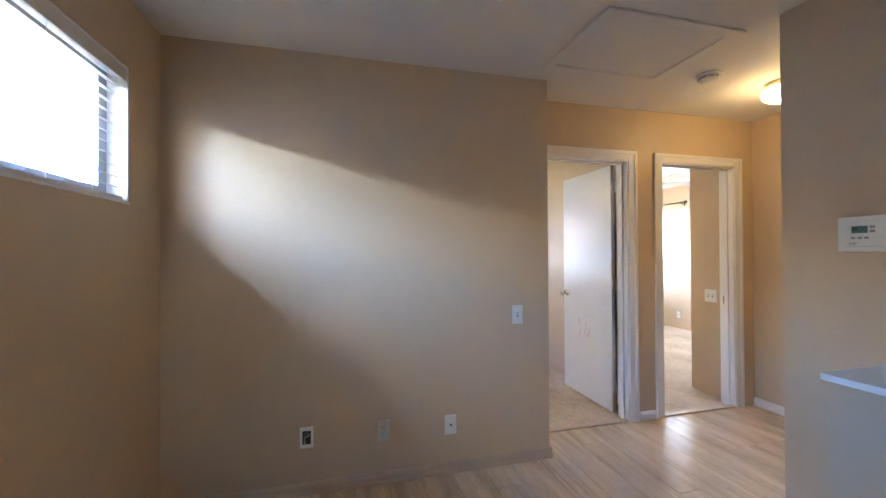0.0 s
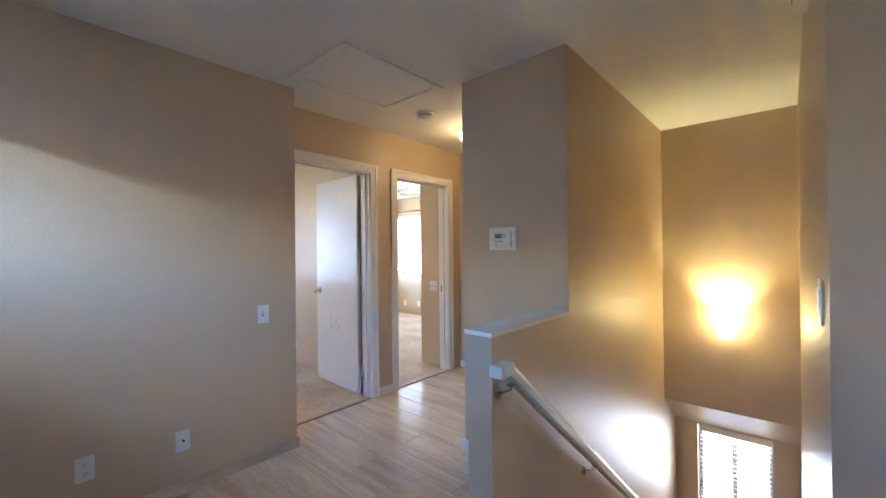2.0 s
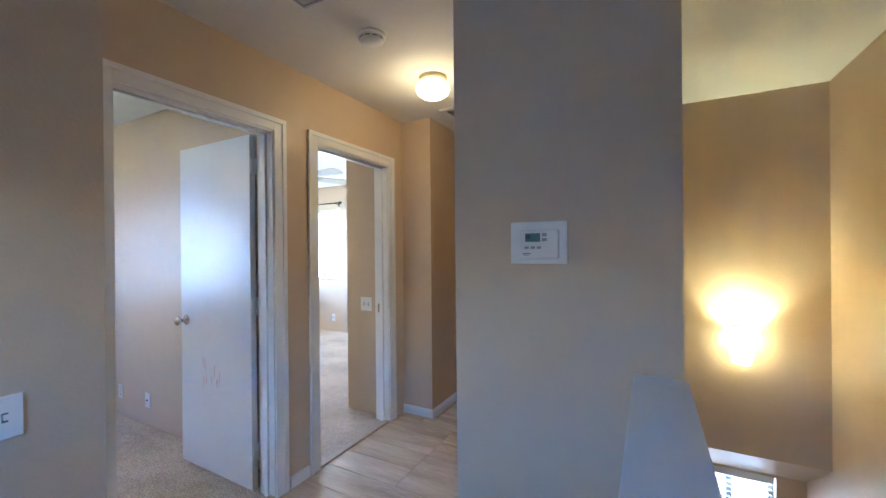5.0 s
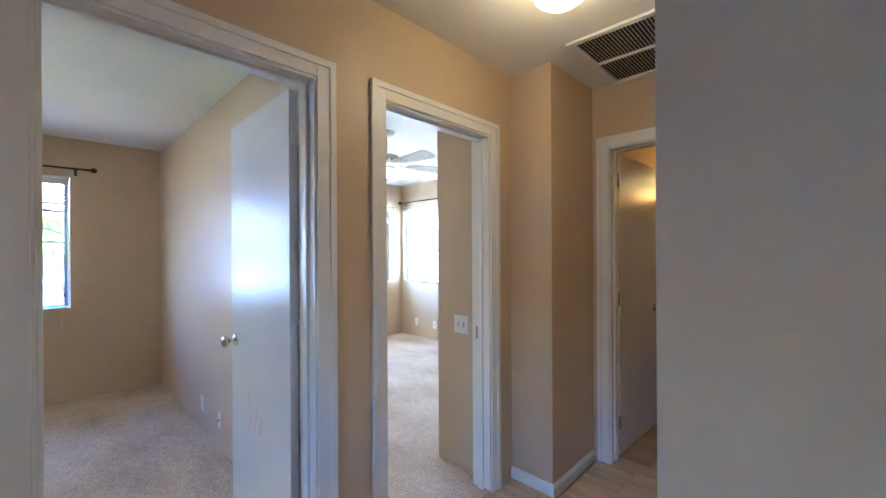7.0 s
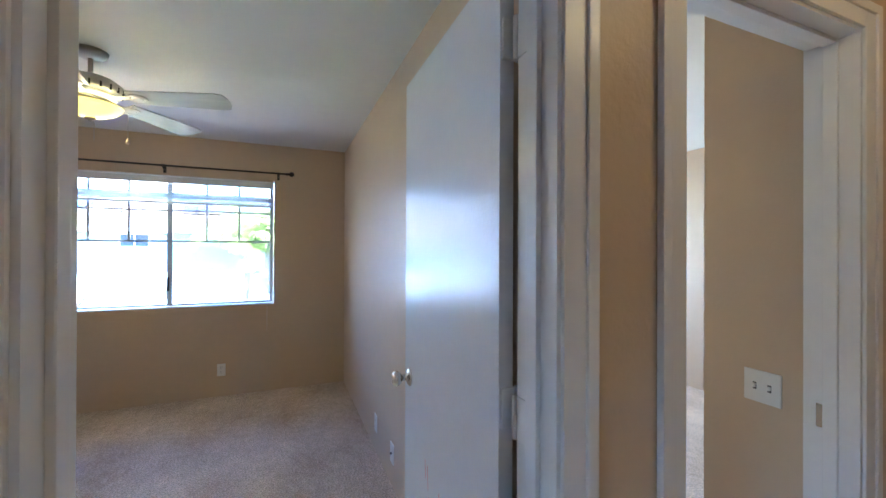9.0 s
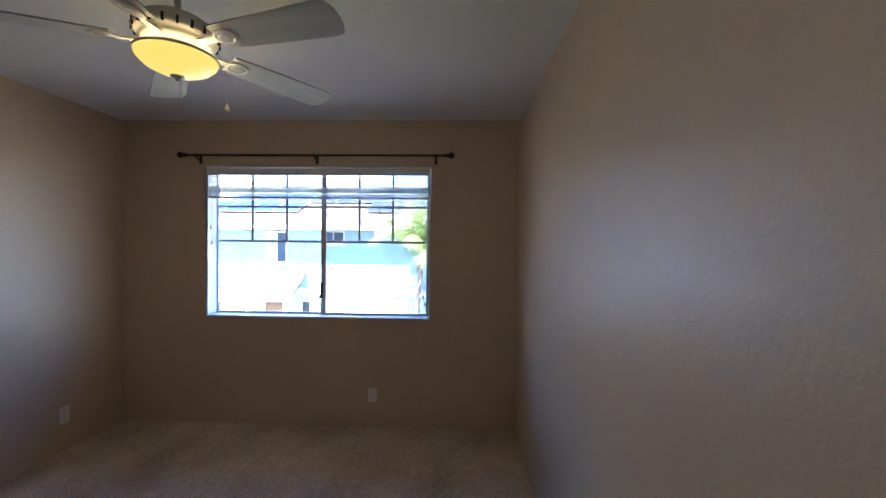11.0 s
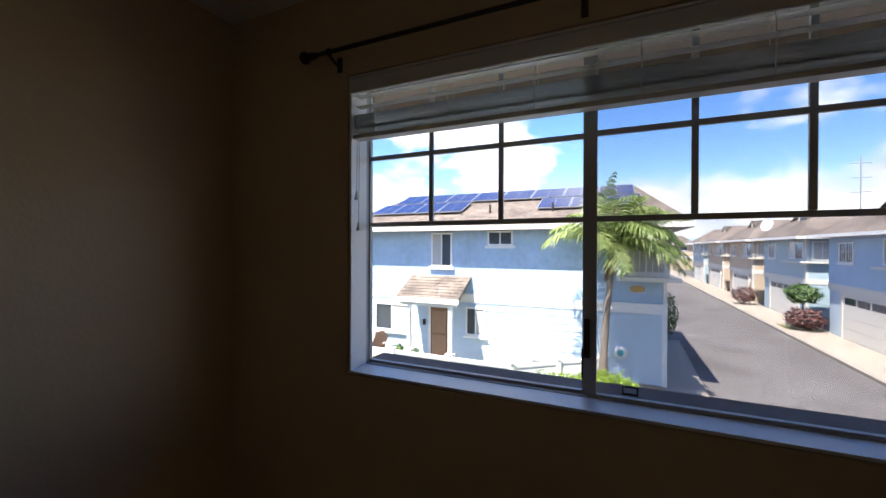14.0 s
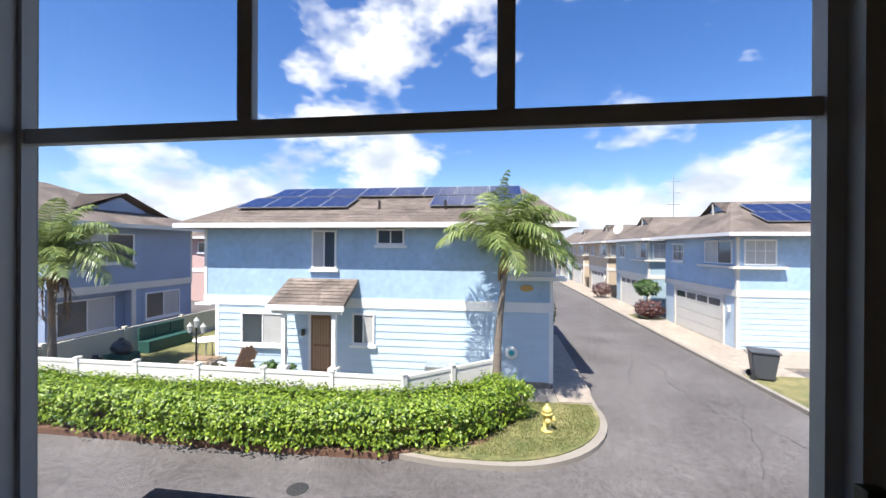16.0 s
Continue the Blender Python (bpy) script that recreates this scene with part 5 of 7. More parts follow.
def solar_rows(parent, x0, n, w, s0, s1, y0, z0, pitch):
    """A row of panels on the front slope between the slope lengths s0 and s1."""
    a = math.atan(pitch)
    for k in range(n):
        m = Matrix.Translation((x0 + k * w, y0 + s0 * math.cos(a), z0 + s0 * math.sin(a) + 0.09)) @ Matrix.Rotation(a, 4, "X")
        p = part("solar_panel", boxed((0.01, w - 0.01, 0.01, s1 - s0 - 0.01, 0, 0.035)), ALU, parent, "dark blue solar panel")
        p.matrix_local = m
        cols = 2
        for i in range(cols):
            c0 = 0.03 + (w - 0.06) * i / cols
            part("cell_field", boxed((c0 + 0.006, c0 + (w - 0.06) / cols - 0.006, 0.03, s1 - s0 - 0.03, 0.0352, 0.0372)), SOLAR, p)


def main_house():
    h = thing("blue_house", "two-storey light blue house with solar panels and a porch", "house")
    Y = 17.6
    part("upper_wall", boxed((-9.05, 2.1, Y, 24.4, -0.25, 2.0)), BLUE, h, "light blue panel wall")
    part("lower_wall", boxed((-8.62, 2.08, Y + 0.02, 24.4, G, -0.25)), LAP, h)
    z = G + 0.22
    k = 0
    while z < -0.55:
        z1 = min(z + 0.222, -0.546)
        bm = bmesh.new()
        vs = [bm.verts.new(p) for p in ((-8.6, Y - 0.022, z), (2.06, Y - 0.022, z), (2.06, Y - 0.004, z1), (-8.6, Y - 0.004, z1), (-8.6, Y + 0.019, z), (2.06, Y + 0.019, z), (2.06, Y + 0.019, z1), (-8.6, Y + 0.019, z1))]
        for q in ((0, 1, 2, 3), (0, 4, 5, 1), (3, 2, 6, 7), (0, 3, 7, 4), (1, 5, 6, 2)):
            bm.faces.new([vs[i] for i in q])
        part("siding_board", bm, LAP, h)
        z = z1
        k += 1
    part("foundation", boxed((-8.64, 2.09, Y + 0.001, 24.4, G, G + 0.22)), CONCRETE, h)
    part("band_board", boxed((-9.08, 2.13, Y - 0.035, Y - 0.001, -0.545, -0.25), bev=0.006), WHITEX, h, "wide white band board")
    part("band_board", boxed((2.1005, 2.135, Y - 0.001, 24.4, -0.545, -0.25)), WHITEX, h)
    part("corner_board", boxed((2.0, 2.125, Y - 0.03, Y + 0.1, G + 0.2, -0.546), bev=0.004), WHITEX, h)
    part("corner_board", boxed((2.03, 2.12, Y - 0.02, Y + 0.1, -0.249, 1.9), bev=0.004), WHITEX, h)
    part("corner_board", boxed((-8.66, -8.53, Y - 0.03, Y + 0.02, G + 0.2, -0.546), bev=0.004), WHITEX, h)
    part("corner_board", boxed((-9.07, -8.97, Y - 0.02, Y + 0.1, -0.249, 1.9), bev=0.004), WHITEX, h)
    part("side_canopy", boxed((-9.6, -8.63, 17.8, 19.5, -0.62, -0.546)), WHITEX, h)
    pitch = 0.40
    zr = hip_roof(h, -9.65, 2.68, 16.98, 25.0, 2.07, pitch, 1.6, 1.3, courses=26)
    z0, y0 = 2.07, 16.98
    solar_rows(h, -8.0, 8, 1.17, 2.75, 4.05, y0, z0, pitch)
    solar_rows(h, -8.42, 4, 1.0, 1.35, 2.65, y0, z0, pitch)
    solar_rows(h, -1.7, 3, 1.08, 1.40, 2.65, y0, z0, pitch)
    for x, s in ((-3.35, 1.35), (-1.15, 1.3)):
        part("vent_pipe", tube([(x, y0 + s, z0 + s * pitch - 0.05), (x, y0 + s, z0 + s * pitch + 0.28)], 0.04, 10), BRONZE, h)
    F = Matrix.Translation((0, Y - 0.022, 0))
    U = Matrix.Translation((0, Y, 0))
    house_window(h, -5.32, -4.50, 0.66, 1.88, U, glassmat=(CURTAIN, PANEX))
    house_window(h, -3.20, -2.32, 1.42, 1.92, U)
    house_window(h, -7.72, -6.22, -1.80, -0.76, F, glassmat=(PANEX, CURTAIN))
    house_window(h, -3.97, -3.25, -1.68, -0.70, F, glassmat=(PANEX, CURTAIN))
    # corner box window with its shelf
    bay = part("bay", boxed((0.95, 2.16, Y - 0.30, Y - 0.001, 0.55, 1.88)), WHITEX, h, "white box bay window")
    part("bay_shelf", boxed((0.80, 2.42, Y - 0.50, Y - 0.001, 0.42, 0.549), bev=0.01), WHITEX, h)
    house_window(h, 1.05, 2.08, 0.62, 1.80, Matrix.Translation((0, Y - 0.301, 0)), grid=1, sill=False, glassmat=(CURTAIN, CURTAIN))
    # porch
    a = math.atan(0.67 / 1.25)
    n = math.hypot(0.67, 1.25)
    po = part("porch_roof", boxed((-6.08, -3.78, 0, n, -0.05, 0.05)), SHINGLE, h, "shingled shed porch roof")
    po.matrix_local = Matrix.Translation((0, 16.36, -0.36)) @ Matrix.Rotation(a, 4, "X")
    for k in range(1, 8):
        part("shingle_course", boxed((-6.08, -3.78, k * n / 8, k * n / 8 + 0.014, 0.051, 0.064)), SHINGLE, po)
    part("porch_fascia", boxed((-6.11, -3.75, 16.31, 16.345, -0.47, -0.31), bev=0.004), WHITEX, h)
    part("porch_beam", boxed((-5.98, -3.88, 16.42, 16.54, -0.58, -0.40)), WHITEX, h)
    for x in (-5.62, -4.10):
        p = part("porch_post", boxed((x - 0.06, x + 0.06, 16.43, 16.55, -2.08, -0.581), bev=0.006), WHITEX, h)
        part("post_pedestal", boxed((x - 0.11, x + 0.11, 16.38, 16.60, G + 0.12, -2.16), bev=0.006), LAP, p)
        part("pedestal_cap", boxed((x - 0.14, x + 0.14, 16.35, 16.63, -2.159, -2.081), bev=0.008), WHITEX, p)
    part("porch_step", boxed((-5.9, -3.9, 16.3, Y - 0.03, G, G + 0.14), bev=0.01), CONCRETE, h)
    d = part("front_door", boxed((-5.32, -4.66, Y - 0.06, Y - 0.024, -2.64, -0.80), bev=0.004), BROWND, h, "brown metal security screen door")
    part("door_casing", boxed((-5.42, -5.325, Y - 0.055, Y - 0.0235, -2.66, -0.70), (-4.655, -4.56, Y - 0.055, Y - 0.0235, -2.66, -0.70), (-5.325, -4.655, Y - 0.055, Y - 0.0235, -0.795, -0.70)), WHITEX, d)
    TANM = material("tan_screen", (0.34, 0.22, 0.13), 0.6, vary=0.1)
    for z0_, z1_ in ((-2.5, -1.78), (-1.70, -0.92)):
        part("screen_panel", boxed((-5.25, -4.73, Y - 0.066, Y - 0.0605, z0_, z1_)), TANM, d)
        for k in range(1, 6):
            x = -5.25 + 0.52 * k / 6
            part("bar", boxed((x - 0.008, x + 0.008, Y - 0.075, Y - 0.0662, z0_, z1_)), BROWND, d)
    part("wall_lantern", boxed((-5.62, -5.54, Y - 0.12, Y - 0.0235, -1.45, -1.25), bev=0.01), BRONZE, h)
    part("hose_reel", lathe([(0, 0), (0.16, 0), (0.19, 0.03), (0.19, 0.10), (0.12, 0.13), (0, 0.13)], 24, Matrix.Translation((0.92, Y - 0.024, -1.72)) @ Matrix.Rotation(radians(90), 4, "X")), WHITEX, h, "white round hose reel with a teal hub")
    part("reel_hub", lathe([(0, 0), (0.09, 0), (0.08, 0.03), (0, 0.035)], 20, Matrix.Translation((0.92, Y - 0.1545, -1.72)) @ Matrix.Rotation(radians(90), 4, "X")), material("teal_plastic", (0.05, 0.32, 0.36), 0.4), h)
    part("oval_plaque", lathe([(0, 0), (0.2, 0), (0.18, 0.03), (0, 0.035)], 24, Matrix.Translation((1.36, Y - 0.002, 0.16)) @ Matrix.Rotation(radians(90), 4, "X") @ Matrix.Diagonal((1, 0.5, 1, 1))), material("ochre_plaque", (0.45, 0.29, 0.10), 0.6, vary=0.1), h, "ochre oval address plaque")


main_house()


def row_house(name, label, y0, wall, upper, solar=False, dish=False, gable=True):
    """A two-storey house of the right-hand row: garage towards the lane on its -x side, near end at y0."""
    h = thing(name, label, "house", at=(10.15, y0, 0))
    n = 6.6
    part("upper_wall", boxed((0, 9, 0, n, -0.30, 1.95)), upper, h)
    part("lower_wall", boxed((0.04, 9, 0.02, n, G, -0.30)), wall, h)
    z = G + 0.25
    while z < -0.6:
        part("siding_board", boxed((0.02, 9, -0.005, 0.019, z, z + 0.205)), wall, h)
        z += 0.222
    part("band_board", boxed((-0.03, 9, -0.03, -0.001, -0.58, -0.30)), CREAM, h)
    part("band_board", boxed((-0.03, -0.001, -0.0, n, -0.58, -0.30)), CREAM, h)
    part("corner_board", boxed((-0.012, 0.11, -0.02, 0.1, G + 0.05, -0.581)), CREAM, h)
    part("corner_board", boxed((-0.012, 0.10, -0.015, 0.1, -0.299, 1.85)), CREAM, h)
    W = Matrix.Rotation(radians(-90), 4, "Z")
    # garage door on the lane side, built along the local x of W (towards -y)
    g = part("garage_door", boxed((0.02, 0.05, 1.0, 5.3, G + 0.1, -0.72)), CREAM, h, "cream sectional garage door")
    for k in range(4):
        zz = G + 0.12 + k * 0.49
        if k < 3:
            part("door_section", boxed((-0.004, 0.0195, 1.02, 5.28, zz, zz + 0.475), bev=0.006), CREAM, g)
        else:
            part("door_section", boxed((-0.004, 0.0195, 1.02, 5.28, zz, zz + 0.46), bev=0.006), CREAM, g)
            for i in range(4):
                part("door_light", boxed((-0.008, -0.0045, 1.15 + i * 1.03, 2.05 + i * 1.03, zz + 0.08, zz + 0.38)), PANEX, g)
    part("garage_trim", boxed((-0.03, 0.03, 0.85, 0.998, G + 0.05, -0.70), (-0.03, 0.03, 5.302, 5.45, G + 0.05, -0.70), (-0.03, 0.03, 0.85, 5.45, -0.699, -0.581)), CREAM, h)
    part("wall_light", boxed((-0.10, 0.0, 0.4, 0.5, -1.25, -1.0), bev=0.01), WHITEX, h)
    # corner windows over a shelf
    house_window(h, -2.35, -0.25, 0.72, 1.75, W, glassmat=(CURTAIN, PANEX), sill=False)
    house_window(h, 0.25, 1.45, 0.72, 1.75, Matrix(), split=False, grid=1, sill=False, glassmat=(CURTAIN, CURTAIN))
    part("window_shelf", boxed((-0.28, -0.001, -0.25, 2.6, 0.56, 0.66), (-0.001, 1.75, -0.25, -0.001, 0.56, 0.66)), CREAM, h, "cream shelf below the corner windows")
    house_window(h, -5.6, -4.4, 0.72, 1.65, W, grid=1)
    # roof with its ridge along x, and a small gable towards the lane
    z, p = 2.02, 0.42
    x0, x1, ya, yb = -0.6, 9.6, -0.6, n + 0.6
    hip_roof(h, x0, x1, ya, yb, z, p, 2.2, 1.0)
    if gable:
        bm = bmesh.new()
        ym, hw, hz = (ya + yb) / 2, 1.9, 1.0
        zb = z + 0.62
        vs = [bm.verts.new(q) for q in ((x0 + 1.35, ym - hw, zb), (x0 + 1.35, ym + hw, zb), (x0 + 1.35, ym, zb + hz), (x0 + 4.5, ym - hw, zb), (x0 + 4.5, ym + hw, zb), (x0 + 4.5, ym, zb + hz))]
        for q in ((0, 2, 5, 3), (2, 1, 4, 5)):
            bm.faces.new([vs[i] for i in q])
        bmesh.ops.solidify(bm, geom=bm.faces[:], thickness=0.08)
        ga = part("gable_roof", bm, SHINGLE, h)
        bm = bmesh.new()
        vs = [bm.verts.new(q) for q in ((x0 + 1.55, ym - hw + 0.15, zb - 0.1), (x0 + 1.55, ym + hw - 0.15, zb - 0.1), (x0 + 1.55, ym, zb + hz - 0.12), (x0 + 1.75, ym - hw + 0.15, zb - 0.1), (x0 + 1.75, ym + hw - 0.15, zb - 0.1), (x0 + 1.75, ym, zb + hz - 0.12))]
        for q in ((0, 1, 2), (3, 5, 4), (0, 3, 4, 1), (1, 4, 5, 2), (2, 5, 3, 0)):
            bm.faces.new([vs[i] for i in q])
        part("gable_wall", bm, upper, ga)
        part("gable_vent", lathe([(0, 0), (0.22, 0), (0.22, 0.04), (0.18, 0.05), (0, 0.05)], 20, Matrix.Translation((x0 + 1.549, ym, zb + 0.18)) @ Matrix.Rotation(radians(-90), 4, "Y")), CREAM, ga)
        part("gable_truss", boxed((x0 + 1.36, x0 + 1.42, ym - 0.04, ym + 0.04, zb + 0.0, zb + hz - 0.1), (x0 + 1.36, x0 + 1.42, ym - hw + 0.5, ym + hw - 0.5, zb + 0.16, zb + 0.24)), CREAM, ga)
    if solar:
        solar_rows(h, 1.3, 6, 1.1, 0.95, 2.15, ya, z, p)
        solar_rows(h, 1.5, 6, 1.1, 2.2, 3.4, ya, z, p)
    if dish:
        part("satellite_dish", lathe([(0, 0), (0.2, 0.02), (0.38, 0.09), (0.45, 0.15), (0.44, 0.155), (0.36, 0.10), (0.19, 0.03), (0, 0.012)], 24, Matrix.Translation((x0 + 0.9, n + 0.2, z + 0.95)) @ Matrix.Rotation(radians(-70), 4, "Y") @ Matrix.Rotation(radians(30), 4, "X")), WHITEX, h, "white satellite dish")
        part("dish_arm", tube([(x0 + 0.9, n + 0.2, z + 0.35), (x0 + 0.9, n + 0.2, z + 0.95)], 0.03, 8), ALU, h)
    return h


row_house("row_house", "blue two-storey house with a garage and solar panels", 23.1, LAP, BLUE, solar=True)
row_house("row_house", "pale teal two-storey house with a satellite dish", 32.2, TEAL, TEAL, dish=True)
row_house("row_house", "tan two-storey house along the lane", 41.3, TANW, TANW)
row_house("row_house", "tan two-storey house farther along the lane", 50.4, TANW, TANW)
row_house("row_house", "pale teal house at the lane's far end", 59.5, TEAL, TEAL, gable=False)


def left_house():
    h = thing("slate_house", "slate blue two-storey house beyond the beige fence", "house")
    X, y0, y1 = -15.9, 18.4, 25.0
    part("upper_wall", boxed((X - 9, X, y0, y1, -0.35, 2.25)), SLATE, h)
    part("lower_wall", boxed((X - 9, X - 0.45, y0 + 0.02, 21.6, G, -0.35), (X - 9, X - 0.02, 21.6, y1, G, -0.35)), SLATE, h)
    part("band_board", boxed((X + 0.001, X + 0.04, y0, y1, -0.62, -0.30)), CREAM, h)
    part("corner_board", boxed((X - 0.02, X + 0.03, 21.5, 21.7, G, -0.621)), CREAM, h)
    part("corner_board", boxed((X - 0.1, X + 0.02, y1 - 0.1, y1 + 0.02, -0.299, 2.1)), CREAM, h)
    E = Matrix.Translation((X, 0, 0)) @ Matrix.Rotation(radians(90), 4, "Z")
    E2 = Matrix.Translation((X - 0.45, 0, 0)) @ Matrix.Rotation(radians(90), 4, "Z")
    house_window(h, 19.1, 21.6, 0.62, 1.9, E, glassmat=(CURTAIN, PANEX))
    house_window(h, 18.75, 21.1, -2.25, -0.85, E2, glassmat=(PANEX, CURTAIN))
    house_window(h, 22.2, 24.2, -2.1, -0.85, Matrix.Translation((X - 0.02, 0, 0)) @ Matrix.Rotation(radians(90), 4, "Z"), glassmat=(PANEX, CURTAIN))
    root = part("roof_base", boxed((X - 9, X, y0, y1, 2.2501, 2.26)), SOFFIT, h)
    # main roof, ridge along y, with a gable face on the near side
    bm = bmesh.new()
    z = 2.32
    x1, x0 = X + 0.7, X - 9.7
    xm, zr = (x0 + x1) / 2, z + 0.38 * (x1 - x0) / 2
    up = [bm.verts.new(q) for q in ((x1, y0 - 0.6, z), (x1, y1 + 0.6, z), (xm, y1 - 3.5, zr), (xm, y0 + 1.0, zr), (x0, y0 - 0.6, z), (x0, y1 + 0.6, z))]
    for q in ((0, 1, 2, 3), (4, 3, 2, 5), (0, 3, 4), (1, 5, 2)):
        bm.faces.new([up[i] for i in q])
    r = bmesh.ops.extrude_face_region(bm, geom=bm.faces[:])
    bmesh.ops.translate(bm, vec=(0, 0, -0.1), verts=[v for v in r["geom"] if isinstance(v, bmesh.types.BMVert)])
    part("roof", bm, SHINGLE, h, "brown shingle roof")
    part("fascia", boxed((x1 + 0.001, x1 + 0.03, y0 - 0.6, y1 + 0.6, z - 0.18, z)), CREAM, h)
    bm = bmesh.new()
    ym, hw, zb, hz = 21.9, 2.5, z + 0.5, 1.0
    gx = x1 - 1.4
    vs = [bm.verts.new(q) for q in ((gx, ym - hw, zb), (gx, ym + hw, zb), (gx, ym, zb + hz), (gx - 4, ym - hw, zb), (gx - 4, ym + hw, zb), (gx - 4, ym, zb + hz))]
    for q in ((0, 2, 5, 3), (2, 1, 4, 5)):
        bm.faces.new([vs[i] for i in q])
    bmesh.ops.solidify(bm, geom=bm.faces[:], thickness=0.12)
    ga = part("gable_roof", bm, SHINGLE, h)
    bm = bmesh.new()
    vs = [bm.verts.new(q) for q in ((gx - 0.3, ym - hw + 0.3, zb - 0.2), (gx - 0.3, ym + hw - 0.3, zb - 0.2), (gx - 0.3, ym, zb + hz - 0.2), (gx - 0.5, ym - hw + 0.3, zb - 0.2), (gx - 0.5, ym + hw - 0.3, zb - 0.2), (gx - 0.5, ym, zb + hz - 0.2))]
    for q in ((0, 1, 2), (3, 5, 4), (0, 3, 4, 1), (1, 4, 5, 2), (2, 5, 3, 0)):
        bm.faces.new([vs[i] for i in q])
    part("gable_wall", bm, SLATE, ga)


left_house()


def back_house(name, label, x0, x1, y0, mat):
    h = thing(name, label, "house")
    part("wall", boxed((x0, x1, y0, y0 + 7, G, 2.0)), mat, h)
    part("band_board", boxed((x0, x1, y0 - 0.03, y0 - 0.001, -0.6, -0.3)), WHITEX, h)
    hip_roof(h, x0 - 0.6, x1 + 0.6, y0 - 0.6, y0 + 7.6, 2.1, 0.42, 2, 2)
    for x in (x0 + 1.0, x1 - 2.2):
        house_window(h, x, x + 1.2, 0.9, 1.7, Matrix.Translation((0, y0, 0)))


back_house("pink_house", "pink two-storey house behind the blue house", -23.2, -9.5, 33.0, PINK)
back_house("tan_house", "tan house closing the lane far away", 4.0, 14.0, 92.0, TANW)


# ---- outside: fences and yard things ----
def vinyl_fence(name, label, pts, z0, z1, mat, every=1.8, category="fence"):
    f = thing(name, label, category)
    for (ax, ay), (bx, by) in zip(pts, pts[1:]):
        n = max(1, round(math.hypot(bx - ax, by - ay) / every))
        ang = math.atan2(by - ay, bx - ax)
        L = math.hypot(bx - ax, by - ay) / n
        for k in range(n + 1):
            m = Matrix.Translation((ax + (bx - ax) * k / n, ay + (by - ay) * k / n, 0)) @ Matrix.Rotation(ang, 4, "Z")
            if k < n or (bx, by) == pts[-1]:
                p = part("post", boxed((-0.06, 0.06, -0.06, 0.06, z0, z1 + 0.03), bev=0.006), mat, f)
                p.matrix_local = m
                part("post_cap", boxed((-0.075, 0.075, -0.075, 0.075, z1 + 0.0301, z1 + 0.075), bev=0.012), mat, p)
            if k < n:
                q = part("panel", boxed((0.061, L - 0.061, -0.02, 0.02, z0 + 0.08, z1 - 0.09)), mat, f)
                q.matrix_local = m
                part("top_rail", boxed((0.0605, L - 0.0605, -0.035, 0.035, z1 - 0.0899, z1), bev=0.006), mat, q)
                part("bottom_rail", boxed((0.0605, L - 0.0605, -0.035, 0.035, z0 + 0.02, z0 + 0.0799)), mat, q)
    return f


vinyl_fence("white_fence", "low white vinyl fence behind the hedge", [(-12.9, 15.3), (-1.75, 15.2), (0.42, 17.05)], G + 0.1, G + 1.0, FENCEV)
vinyl_fence("beige_fence", "tall beige panel fence between the yards", [(-13.2, 13.4), (-13.1, 26.5)], G, G + 1.1, FENCEB, 2.4)


